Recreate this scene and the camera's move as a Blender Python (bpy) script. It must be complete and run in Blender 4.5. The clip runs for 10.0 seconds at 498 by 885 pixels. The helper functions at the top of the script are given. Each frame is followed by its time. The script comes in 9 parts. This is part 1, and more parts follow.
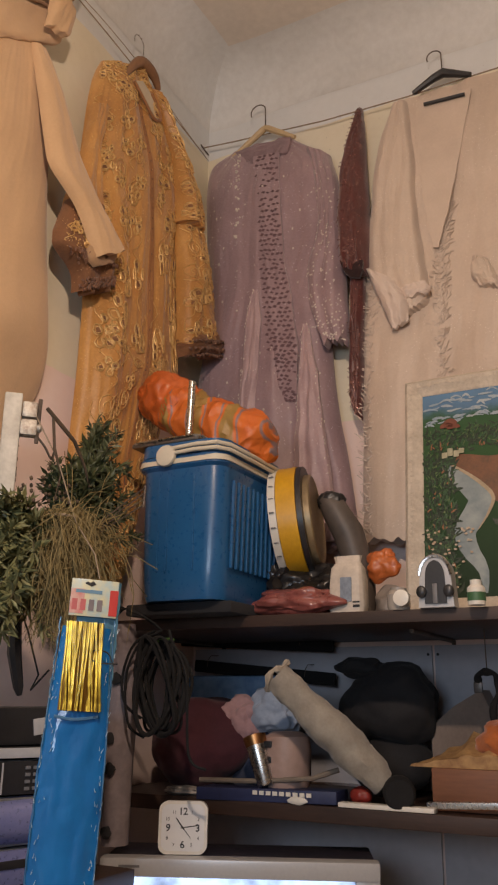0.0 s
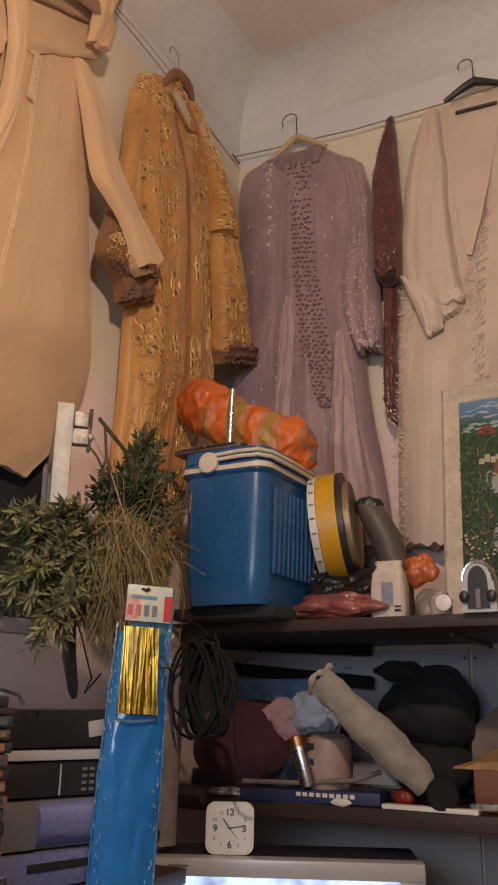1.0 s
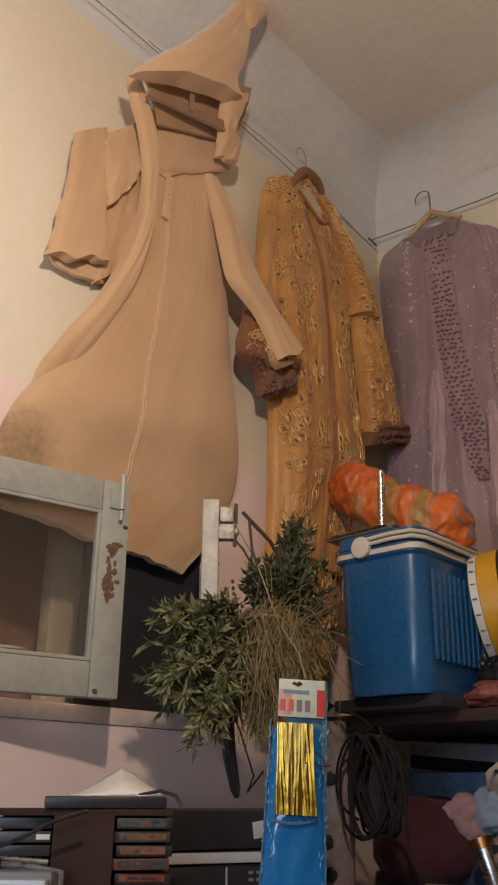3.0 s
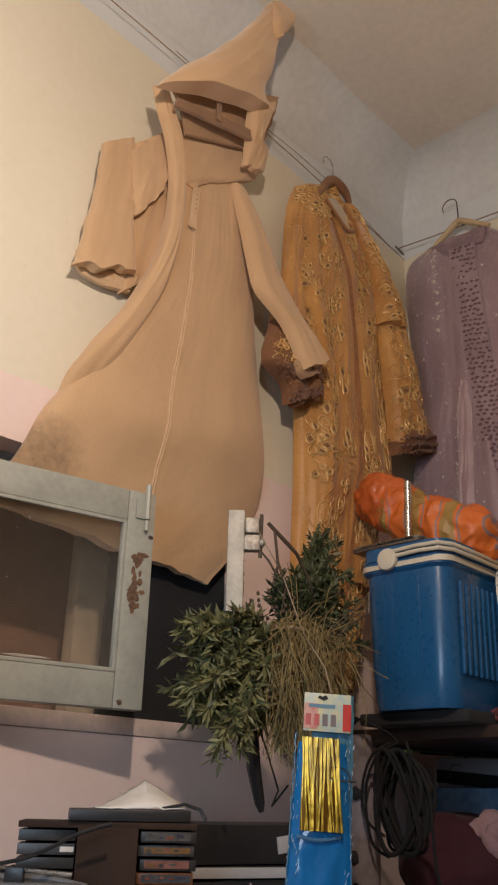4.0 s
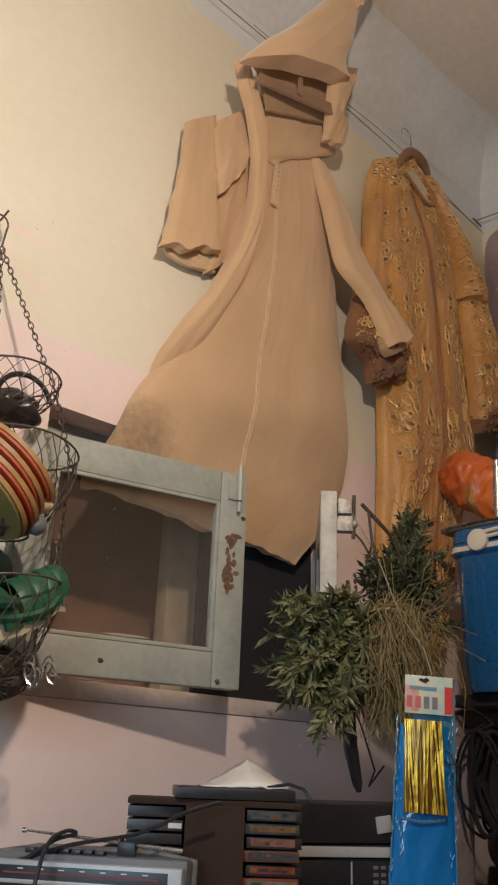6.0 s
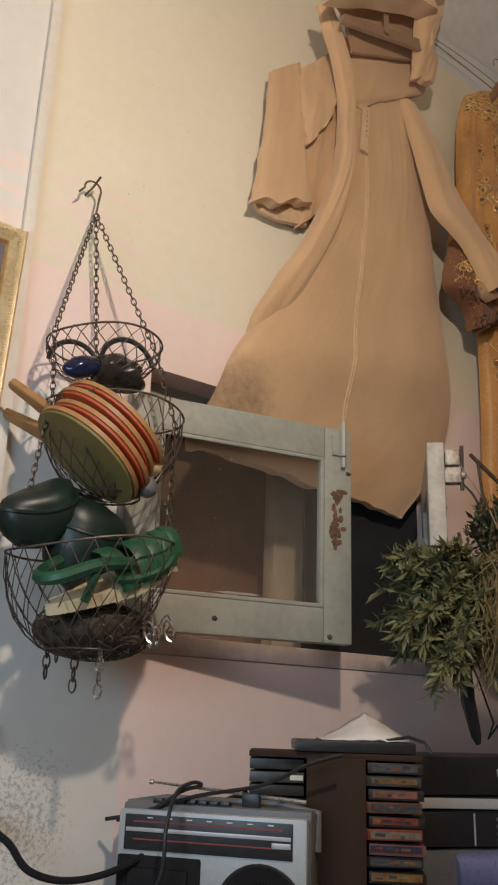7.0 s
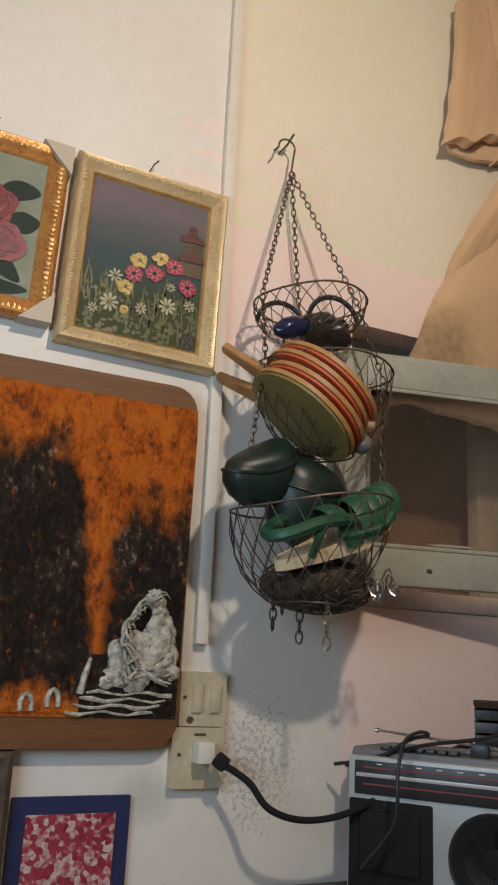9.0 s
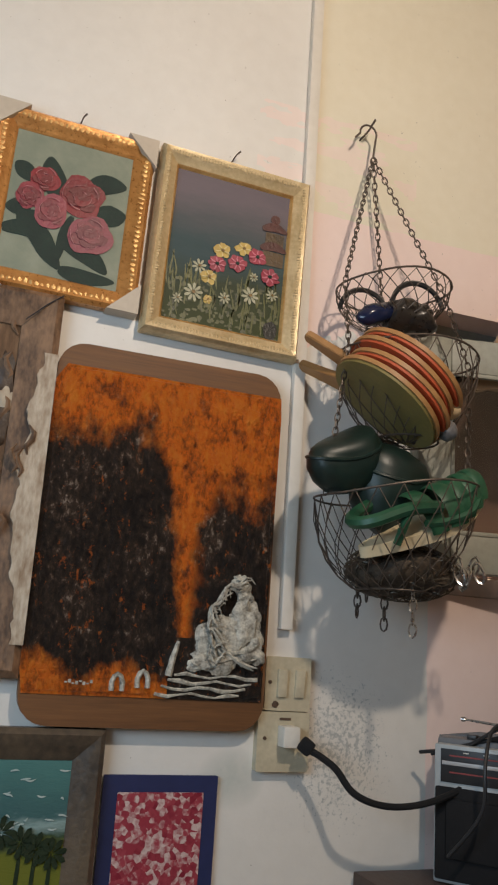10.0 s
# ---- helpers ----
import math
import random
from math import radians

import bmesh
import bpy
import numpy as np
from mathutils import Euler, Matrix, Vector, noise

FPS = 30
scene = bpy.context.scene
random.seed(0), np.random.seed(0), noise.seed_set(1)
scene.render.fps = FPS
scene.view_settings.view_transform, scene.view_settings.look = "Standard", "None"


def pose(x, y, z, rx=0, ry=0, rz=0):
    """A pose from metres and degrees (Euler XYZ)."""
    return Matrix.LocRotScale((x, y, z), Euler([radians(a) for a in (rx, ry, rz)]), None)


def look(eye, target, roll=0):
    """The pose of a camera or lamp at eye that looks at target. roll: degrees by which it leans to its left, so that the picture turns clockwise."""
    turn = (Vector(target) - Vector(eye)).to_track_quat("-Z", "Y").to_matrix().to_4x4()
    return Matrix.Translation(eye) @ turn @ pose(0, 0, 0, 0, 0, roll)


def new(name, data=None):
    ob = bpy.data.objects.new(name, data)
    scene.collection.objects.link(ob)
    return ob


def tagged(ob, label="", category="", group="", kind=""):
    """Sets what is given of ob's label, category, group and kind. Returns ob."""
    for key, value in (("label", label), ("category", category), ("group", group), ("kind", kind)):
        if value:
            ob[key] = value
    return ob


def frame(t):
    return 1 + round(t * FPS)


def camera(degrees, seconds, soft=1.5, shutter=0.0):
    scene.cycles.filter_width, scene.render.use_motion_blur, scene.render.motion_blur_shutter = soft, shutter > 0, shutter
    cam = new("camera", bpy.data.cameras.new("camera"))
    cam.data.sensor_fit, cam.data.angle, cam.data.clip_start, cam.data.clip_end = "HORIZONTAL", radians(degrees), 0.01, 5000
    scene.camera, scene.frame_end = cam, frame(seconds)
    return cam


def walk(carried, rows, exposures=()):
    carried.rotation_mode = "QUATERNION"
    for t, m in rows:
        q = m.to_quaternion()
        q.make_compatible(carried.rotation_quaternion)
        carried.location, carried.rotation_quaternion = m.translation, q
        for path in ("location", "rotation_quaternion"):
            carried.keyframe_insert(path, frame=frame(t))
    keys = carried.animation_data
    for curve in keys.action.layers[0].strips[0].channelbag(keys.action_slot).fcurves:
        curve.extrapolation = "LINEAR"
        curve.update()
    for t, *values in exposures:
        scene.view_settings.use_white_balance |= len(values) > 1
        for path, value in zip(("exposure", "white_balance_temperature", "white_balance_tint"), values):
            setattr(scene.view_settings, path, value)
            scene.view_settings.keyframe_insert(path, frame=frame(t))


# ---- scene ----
cam = camera(33.1, 10.0, 2.2)
PATH = [
    (0, (0.0573, 0.1274, 1.2305), (-1.1036, 2.3257, 1.9962), 0.7),
    (0.5, (0.0209, 0.0728, 1.2344), (-1.1712, 2.2542, 1.9975), 0.6),
    (1, (0.0157, 0.0611, 1.2331), (-1.1829, 2.236, 2.0014), 0.8),
    (1.5, (0.0599, 0.0832, 1.2357), (-1.2232, 2.2061, 2.0131), 0.6),
    (2, (0.0859, 0.1092, 1.2383), (-1.4208, 2.0722, 2.0352), 0.0),
    (2.5, (0.095, 0.104, 1.25), (-1.4962, 1.9552, 2.1457), 0.5),
    (2.7, (0.0846, 0.0975, 1.2487), (-1.5027, 1.9253, 2.199), 0.4),
    (3.8, (0.0794, 0.1066, 1.2513), (-1.5599, 1.846, 2.2757), 1.0),
    (4, (0.0755, 0.1014, 1.2591), (-1.5729, 1.8356, 2.2744), 1.4),
    (4.5, (0.0716, 0.1053, 1.2578), (-1.6054, 1.8135, 2.2731), 1.7),
    (5, (0.0781, 0.0962, 1.2539), (-1.6249, 1.7784, 2.2692), 2.0),
    (5.2, (0.0807, 0.104, 1.2526), (-1.6327, 1.7784, 2.264), 2.0),
    (6.3, (-0.0038, 0.0351, 1.2734), (-1.8563, 1.6224, 2.173), 2.6),
    (6.5, (-0.0064, 0.0481, 1.2656), (-1.9187, 1.5756, 2.1431), 2.4),
    (7, (-0.009, 0.0364, 1.2695), (-2.0045, 1.4911, 2.0794), 2.0),
    (7.5, (-0.0142, 0.0143, 1.2695), (-2.1085, 1.3676, 2.0066), 2.0),
    (8, (-0.0337, -0.0013, 1.2682), (-2.2359, 1.1973, 1.9585), 2.4),
    (8.5, (-0.0428, -0.0234, 1.2708), (-2.2983, 1.0881, 1.9325), 2.6),
    (9, (-0.0441, -0.0455, 1.2747), (-2.3308, 1.0127, 1.9156), 2.8),
    (9.5, (-0.0532, -0.0702, 1.2708), (-2.375, 0.9165, 1.8987), 3.3),
    (10, (-0.0428, -0.0624, 1.2656), (-2.4257, 0.7878, 1.8675), 3.8),
]
walk(cam, [(t, look(eye, target, roll)) for t, eye, target, roll in PATH],
     [(0.0, 0.34, 7150, 21), (0.5, 0.25, 7400, 25), (1.0, 0.20, 7400, 25), (2.0, 0.03, 7500, 28), (2.7, -0.01, 7000, 21), (4.0, 0.10, 6600, 16), (4.5, 0.11, 6550, 15), (6.5, -0.02, 6400, 12), (8.0, -0.21, 6450, 11), (10.0, -0.24, 6450, 11)])

# ---- world and light ----
world = bpy.data.worlds.new("night")
scene.world = world
world.use_nodes = True
world.node_tree.nodes["Background"].inputs[0].default_value = (0.55, 0.62, 0.8, 1)
world.node_tree.nodes["Background"].inputs[1].default_value = 0.004


def lamp(name, at, watts, colour, radius):
    data = bpy.data.lights.new(name, "POINT")
    data.energy, data.color, data.shadow_soft_size = watts, colour, radius
    ob = new(name, data)
    ob.location = at
    return ob


lamp("bulb_light", (-0.15, 0.42, 2.33), 45.8, (1.0, 0.835, 0.665), 0.03)
cool = bpy.data.lights.new("cool_fill_light", "AREA")          # added cool source out of view, for the bluish fill in the shadows
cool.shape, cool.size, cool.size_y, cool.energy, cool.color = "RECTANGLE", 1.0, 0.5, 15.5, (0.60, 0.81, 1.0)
new("cool_fill_light", cool).matrix_basis = look((-0.25, -0.90, 1.55), (-1.4, 0.30, 1.30))

# ---- materials ----


def nodes_of(name):
    m = bpy.data.materials.new(name)
    m.use_nodes = True
    nt = m.node_tree
    bsdf = nt.nodes["Principled BSDF"]
    return m, nt, bsdf


def noise_node(nt, scale, detail=4.0, coord=None, rough=0.55):
    n = nt.nodes.new("ShaderNodeTexNoise")
    n.inputs["Scale"].default_value, n.inputs["Detail"].default_value, n.inputs["Roughness"].default_value = scale, detail, rough
    if coord is not None:
        nt.links.new(coord, n.inputs["Vector"])
    return n


def ramp_node(nt, src, stops):
    r = nt.nodes.new("ShaderNodeValToRGB")
    e = r.color_ramp.elements
    e[0].position, e[0].color = stops[0][0], (*stops[0][1], 1)
    e[1].position, e[1].color = stops[-1][0], (*stops[-1][1], 1)
    for p, c in stops[1:-1]:
        k = e.new(p)
        k.color = (*c, 1)
    nt.links.new(src, r.inputs[0])
    return r


def mix_node(nt, fac, a, b, mode="MIX"):
    n = nt.nodes.new("ShaderNodeMix")
    n.data_type, n.blend_type = "RGBA", mode
    for sock, val in ((n.inputs[0], fac), (n.inputs[6], a), (n.inputs[7], b)):
        if isinstance(val, (int, float)):
            sock.default_value = val
        elif isinstance(val, tuple):
            sock.default_value = (*val, 1)
        else:
            nt.links.new(val, sock)
    return n.outputs[2]


def maths(nt, op, a, b=0.0, clamp=False):
    n = nt.nodes.new("ShaderNodeMath")
    n.operation, n.use_clamp = op, clamp
    for sock, val in zip(n.inputs, (a, b)):
        if isinstance(val, (int, float)):
            sock.default_value = val
        else:
            nt.links.new(val, sock)
    return n.outputs[0]


def bump_to(nt, bsdf, height, strength, distance=0.002):
    b = nt.nodes.new("ShaderNodeBump")
    b.inputs["Strength"].default_value, b.inputs["Distance"].default_value = strength, distance
    nt.links.new(height, b.inputs["Height"])
    nt.links.new(b.outputs[0], bsdf.inputs["Normal"])


def plain(name, a, b=None, rough=0.6, metal=0.0, big=6.0, small=60.0, bump=0.15, vary=0.0, sheen=0.0, coat=0.0, stretch=(1, 1, 1)):
    """A surface that wanders between two colours at two scales, with fine relief."""
    m, nt, bsdf = nodes_of(name)
    b = b or tuple(0.72 * c for c in a)
    tc = nt.nodes.new("ShaderNodeTexCoord")
    mp = nt.nodes.new("ShaderNodeMapping")
    mp.inputs["Scale"].default_value = stretch
    nt.links.new(tc.outputs["Object"], mp.inputs[0])
    n1, n2 = noise_node(nt, big, 3, mp.outputs[0]), noise_node(nt, small, 5, mp.outputs[0])
    fac = maths(nt, "ADD", maths(nt, "MULTIPLY", n1.outputs[0], 0.6), maths(nt, "MULTIPLY", n2.outputs[0], 0.4))
    r = ramp_node(nt, fac, [(0.34, b), (0.62, a)])
    col = r.outputs[0]
    if vary:
        oi = nt.nodes.new("ShaderNodeObjectInfo")
        hs = nt.nodes.new("ShaderNodeHueSaturation")
        nt.links.new(maths(nt, "ADD", maths(nt, "MULTIPLY", oi.outputs["Random"], vary), 1 - vary / 2), hs.inputs["Value"])
        nt.links.new(col, hs.inputs["Color"])
        col = hs.outputs[0]
    nt.links.new(col, bsdf.inputs["Base Color"])
    bsdf.inputs["Metallic"].default_value = metal
    rr = maths(nt, "ADD", maths(nt, "MULTIPLY", n2.outputs[0], 0.22), rough - 0.11, True)
    nt.links.new(rr, bsdf.inputs["Roughness"])
    bsdf.inputs["Sheen Weight"].default_value = sheen
    bsdf.inputs["Coat Weight"].default_value = coat
    bsdf.inputs["Coat Roughness"].default_value = 0.15
    if bump:
        bump_to(nt, bsdf, n2.outputs[0], bump)
    return m


def cloth(name, a, b=None, weave=900.0, rough=0.85, sheen=0.3, big=9.0, metal=0.0, spots=None, spot_scale=70.0, stain=None):
    """Woven cloth: soft tone changes and a fine weave; spots: a colour of glints strewn over it."""
    m, nt, bsdf = nodes_of(name)
    b = b or tuple(0.75 * c for c in a)
    tc = nt.nodes.new("ShaderNodeTexCoord")
    n1, n2 = noise_node(nt, big, 4, tc.outputs["Object"]), noise_node(nt, 140, 3, tc.outputs["Object"])
    w = nt.nodes.new("ShaderNodeTexWave")
    w.inputs["Scale"].default_value, w.inputs["Distortion"].default_value = weave / 6.28, 1.5
    w.bands_direction = "Z"
    nt.links.new(tc.outputs["Object"], w.inputs["Vector"])
    fac = maths(nt, "ADD", maths(nt, "MULTIPLY", n1.outputs[0], 0.7), maths(nt, "MULTIPLY", n2.outputs[0], 0.3))
    col = ramp_node(nt, fac, [(0.32, b), (0.64, a)]).outputs[0]
    if stain:        # a soiled patch: x, z, radius, colour
        at = nt.nodes.new("ShaderNodeSeparateXYZ")
        nt.links.new(tc.outputs["Object"], at.inputs[0])
        dx, dz = maths(nt, "DIVIDE", maths(nt, "SUBTRACT", at.outputs[0], stain[0]), stain[2]), maths(nt, "DIVIDE", maths(nt, "SUBTRACT", at.outputs[2], stain[1]), stain[2])
        far = maths(nt, "SQRT", maths(nt, "ADD", maths(nt, "MULTIPLY", dx, dx), maths(nt, "MULTIPLY", dz, dz)))
        dirt = maths(nt, "MULTIPLY", maths(nt, "SUBTRACT", maths(nt, "ADD", 0.75, noise_node(nt, 26, 6, tc.outputs["Object"], 0.7).outputs[0]), far), 1.6, True)
        col = mix_node(nt, maths(nt, "MULTIPLY", dirt, noise_node(nt, 45, 5, tc.outputs["Object"], 0.7).outputs[0]), col, stain[3])
    if spots:
        v = nt.nodes.new("ShaderNodeTexVoronoi")
        v.inputs["Scale"].default_value = spot_scale
        nt.links.new(tc.outputs["Object"], v.inputs["Vector"])
        mask = maths(nt, "LESS_THAN", v.outputs["Distance"], 0.16)
        pick = maths(nt, "GREATER_THAN", noise_node(nt, 23, 2, tc.outputs["Object"]).outputs[0], 0.55)
        mask = maths(nt, "MULTIPLY", mask, pick)
        col = mix_node(nt, mask, col, spots)
        nt.links.new(maths(nt, "SUBTRACT", rough, maths(nt, "MULTIPLY", mask, 0.5)), bsdf.inputs["Roughness"])
    else:
        bsdf.inputs["Roughness"].default_value = rough
    nt.links.new(col, bsdf.inputs["Base Color"])
    bsdf.inputs["Sheen Weight"].default_value, bsdf.inputs["Metallic"].default_value = sheen, metal
    h = maths(nt, "ADD", maths(nt, "MULTIPLY", w.outputs[1], 0.3), n2.outputs[0])
    bump_to(nt, bsdf, h, 0.25, 0.0015)
    return m


def wall_paint(name, west):
    """Old oil paint: cream above, pink below a line, whitewash over the south end; patches, dents and grime."""
    m, nt, bsdf = nodes_of(name)
    g = nt.nodes.new("ShaderNodeNewGeometry")
    sep = nt.nodes.new("ShaderNodeSeparateXYZ")
    nt.links.new(g.outputs["Position"], sep.inputs[0])
    px, py, pz = sep.outputs
    wob = noise_node(nt, 7, 4, g.outputs["Position"])
    wz = maths(nt, "ADD", pz, maths(nt, "MULTIPLY", maths(nt, "SUBTRACT", wob.outputs[0], 0.5), 0.02))
    big, fine = noise_node(nt, 1.7, 4, g.outputs["Position"]), noise_node(nt, 38, 6, g.outputs["Position"])
    tone = maths(nt, "ADD", maths(nt, "MULTIPLY", big.outputs[0], 0.7), maths(nt, "MULTIPLY", fine.outputs[0], 0.3))
    cream = ramp_node(nt, tone, [(0.3, (0.74, 0.67, 0.51)), (0.7, (0.83, 0.77, 0.62))]).outputs[0]
    pink = ramp_node(nt, tone, [(0.3, (0.82, 0.64, 0.58)), (0.7, (0.89, 0.72, 0.66))]).outputs[0]
    white = ramp_node(nt, tone, [(0.3, (0.70, 0.665, 0.61)), (0.7, (0.80, 0.77, 0.715))]).outputs[0]
    grey = ramp_node(nt, tone, [(0.3, (0.66, 0.68, 0.68)), (0.7, (0.76, 0.78, 0.78))]).outputs[0]
    below = maths(nt, "LESS_THAN", wz, 2.085)
    col = mix_node(nt, below, cream, pink)
    col = mix_node(nt, maths(nt, "GREATER_THAN", wz, 3.235), col, grey)
    if west:
        wy = maths(nt, "ADD", py, maths(nt, "MULTIPLY", maths(nt, "SUBTRACT", wob.outputs[0], 0.5), 0.012))
        low = maths(nt, "MULTIPLY", maths(nt, "LESS_THAN", wy, 0.792), maths(nt, "LESS_THAN", maths(nt, "ADD", wz, maths(nt, "MULTIPLY", wob.outputs[0], 0.3)), 1.95))
        south = maths(nt, "LESS_THAN", py, 0.515)
        col = mix_node(nt, maths(nt, "MAXIMUM", low, south), col, white)
        # brush marks of pink that strayed over the line
        st = nt.nodes.new("ShaderNodeMapping")
        st.inputs["Rotation"].default_value, st.inputs["Scale"].default_value = (0.6, 0, 0), (1, 5, 16)
        nt.links.new(g.outputs["Position"], st.inputs[0])
        stroke = maths(nt, "GREATER_THAN", noise_node(nt, 1.6, 3, st.outputs[0]).outputs[0], 0.53)
        zone = maths(nt, "MULTIPLY", maths(nt, "MULTIPLY", maths(nt, "GREATER_THAN", py, 0.40), maths(nt, "LESS_THAN", py, 0.75)),
                     maths(nt, "MULTIPLY", maths(nt, "GREATER_THAN", pz, 2.05), maths(nt, "LESS_THAN", pz, 2.30)))
        col = mix_node(nt, maths(nt, "MULTIPLY", maths(nt, "MULTIPLY", stroke, zone), 0.6), col, pink)
        # flaked, dirty plaster beside the socket
        dy = maths(nt, "DIVIDE", maths(nt, "SUBTRACT", py, 0.62), 0.075)
        dz = maths(nt, "DIVIDE", maths(nt, "SUBTRACT", pz, 1.10), 0.10)
        d = maths(nt, "ADD", maths(nt, "MULTIPLY", dy, dy), maths(nt, "MULTIPLY", dz, dz))
        fleck = maths(nt, "GREATER_THAN", noise_node(nt, 120, 8, g.outputs["Position"], 0.8).outputs[0], maths(nt, "ADD", 0.505, maths(nt, "MULTIPLY", d, 0.055)))
        col = mix_node(nt, maths(nt, "MULTIPLY", maths(nt, "MULTIPLY", fleck, maths(nt, "LESS_THAN", d, 2.6)), 0.75), col, (0.36, 0.38, 0.37))
        damp_y = maths(nt, "DIVIDE", maths(nt, "SUBTRACT", py, 0.43), 0.06)
        damp_z = maths(nt, "DIVIDE", maths(nt, "SUBTRACT", pz, 1.05), 0.05)
        damp = maths(nt, "SUBTRACT", 1.0, maths(nt, "ADD", maths(nt, "MULTIPLY", damp_y, damp_y), maths(nt, "MULTIPLY", damp_z, damp_z)), True)
        col = mix_node(nt, maths(nt, "MULTIPLY", maths(nt, "MULTIPLY", damp, fine.outputs[0]), 0.9), col, (0.36, 0.42, 0.38))
    speck = maths(nt, "GREATER_THAN", noise_node(nt, 120, 2, g.outputs["Position"]).outputs[0], 0.745)
    col = mix_node(nt, maths(nt, "MULTIPLY", speck, 0.5), col, (0.3, 0.25, 0.2))
    nt.links.new(col, bsdf.inputs["Base Color"])
    bsdf.inputs["Roughness"].default_value = 0.5
    bump_to(nt, bsdf, maths(nt, "ADD", maths(nt, "MULTIPLY", big.outputs[0], 3.0), maths(nt, "MULTIPLY", fine.outputs[0], 0.5)), 0.35, 0.004)
    return m


M = {
    "wall_west": wall_paint("old_paint_west", True),
    "wall": wall_paint("old_paint", False),
    "cove": plain("cove_whitewash", (0.73, 0.735, 0.72), (0.60, 0.60, 0.58), 0.7, big=3, small=40, bump=0.25),
    "ceiling": plain("ceiling_paint", (0.72, 0.655, 0.575), (0.60, 0.545, 0.475), 0.7, big=1.5, small=40, bump=0.2),
    "floor": plain("floor_tile", (0.45, 0.38, 0.30), (0.35, 0.29, 0.23), 0.4, big=2, small=30),
    "shelf_wood": plain("dark_shelf_wood", (0.055, 0.030, 0.022), (0.028, 0.017, 0.013), 0.5, big=5, small=60, stretch=(0.6, 6, 6)),
    "panel": plain("grey_panel_paint", (0.47, 0.48, 0.53), (0.39, 0.40, 0.45), 0.55, big=2, small=40),
    "conduit": plain("conduit_paint", (0.78, 0.73, 0.65), (0.68, 0.63, 0.55), 0.5, big=4, small=50),
    "window_paint": plain("window_paint", (0.37, 0.375, 0.32), (0.28, 0.285, 0.245), 0.45, big=8, small=70, bump=0.25),
    "frame_white": plain("chipped_white_paint", (0.48, 0.455, 0.39), (0.30, 0.28, 0.235), 0.45, big=24, small=80, bump=0.3),
    "rust": plain("rust", (0.15, 0.085, 0.05), (0.06, 0.04, 0.03), 0.85, big=30, small=120, bump=0.6),
    "steel": plain("steel", (0.62, 0.60, 0.57), (0.48, 0.47, 0.45), 0.28, 1.0, big=12, small=120, bump=0.05),
    "dark_wire": plain("dark_wire", (0.15, 0.115, 0.09), (0.07, 0.055, 0.045), 0.5, 0.5, big=30, small=150),
    "black": plain("black_plastic", (0.025, 0.025, 0.027), (0.015, 0.015, 0.016), 0.38, big=10, small=120, bump=0.08),
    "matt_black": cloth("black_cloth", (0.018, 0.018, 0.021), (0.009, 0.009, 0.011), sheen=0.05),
    "rope": plain("rope", (0.35, 0.27, 0.19), (0.22, 0.17, 0.12), 0.9, big=40, small=300, bump=0.6),
    "silver": plain("silver_plastic", (0.50, 0.50, 0.50), (0.43, 0.43, 0.44), 0.35, 0.15, big=5, small=150, bump=0.05),
    "grey_plastic": plain("grey_plastic", (0.16, 0.16, 0.165), (0.11, 0.11, 0.115), 0.45, big=6, small=120),
    "white_plastic": plain("white_plastic", (0.74, 0.71, 0.64), (0.64, 0.61, 0.54), 0.4, big=10, small=90, bump=0.06),
    "wood": plain("brown_wood", (0.30, 0.15, 0.07), (0.19, 0.09, 0.045), 0.45, big=7, small=70, stretch=(1, 1, 0.15)),
    "pale_wood": plain("pale_wood", (0.66, 0.50, 0.30), (0.52, 0.37, 0.20), 0.5, big=7, small=70, stretch=(0.3, 1, 1)),
    "night": plain("window_backing_brown", (0.20, 0.128, 0.10), (0.11, 0.066, 0.052), 0.6, big=3, small=20, bump=0),
}


def glass(name, tint=(0.9, 0.9, 0.88), rough=0.03, dust_haze=0.0):
    m, nt, bsdf = nodes_of(name)
    bsdf.inputs["Base Color"].default_value = (*tint, 1)
    bsdf.inputs["Transmission Weight"].default_value = 1.0
    bsdf.inputs["Roughness"].default_value = rough
    bsdf.inputs["IOR"].default_value = 1.45
    # dust film whose brown also imitates haze reflected in the glass
    if dust_haze:
        tc = nt.nodes.new("ShaderNodeTexCoord")
        d = nt.nodes.new("ShaderNodeBsdfDiffuse")
        d.inputs[0].default_value = (0.42, 0.37, 0.31, 1)
        mx = nt.nodes.new("ShaderNodeMixShader")
        n1, n2 = noise_node(nt, 5, 5, tc.outputs["Object"]), noise_node(nt, 16, 3, tc.outputs["Object"])
        f = maths(nt, "MULTIPLY", maths(nt, "ADD", n1.outputs[0], maths(nt, "MULTIPLY", n2.outputs[0], 0.4)), dust_haze)
        nt.links.new(f, mx.inputs[0])
        nt.links.new(bsdf.outputs[0], mx.inputs[1])
        nt.links.new(d.outputs[0], mx.inputs[2])
        nt.links.new(mx.outputs[0], nt.nodes["Material Output"].inputs[0])
    return m


def glow(name, colour, strength):
    m, nt, bsdf = nodes_of(name)
    tc = nt.nodes.new("ShaderNodeTexCoord")
    n = noise_node(nt, 14, 4, tc.outputs["Object"])
    col = ramp_node(nt, n.outputs[0], [(0.35, tuple(0.35 * c for c in colour)), (0.6, colour)]).outputs[0]
    nt.links.new(col, bsdf.inputs["Emission Color"])
    bsdf.inputs["Emission Strength"].default_value = strength
    bsdf.inputs["Base Color"].default_value = (0.01, 0.01, 0.012, 1)
    return m


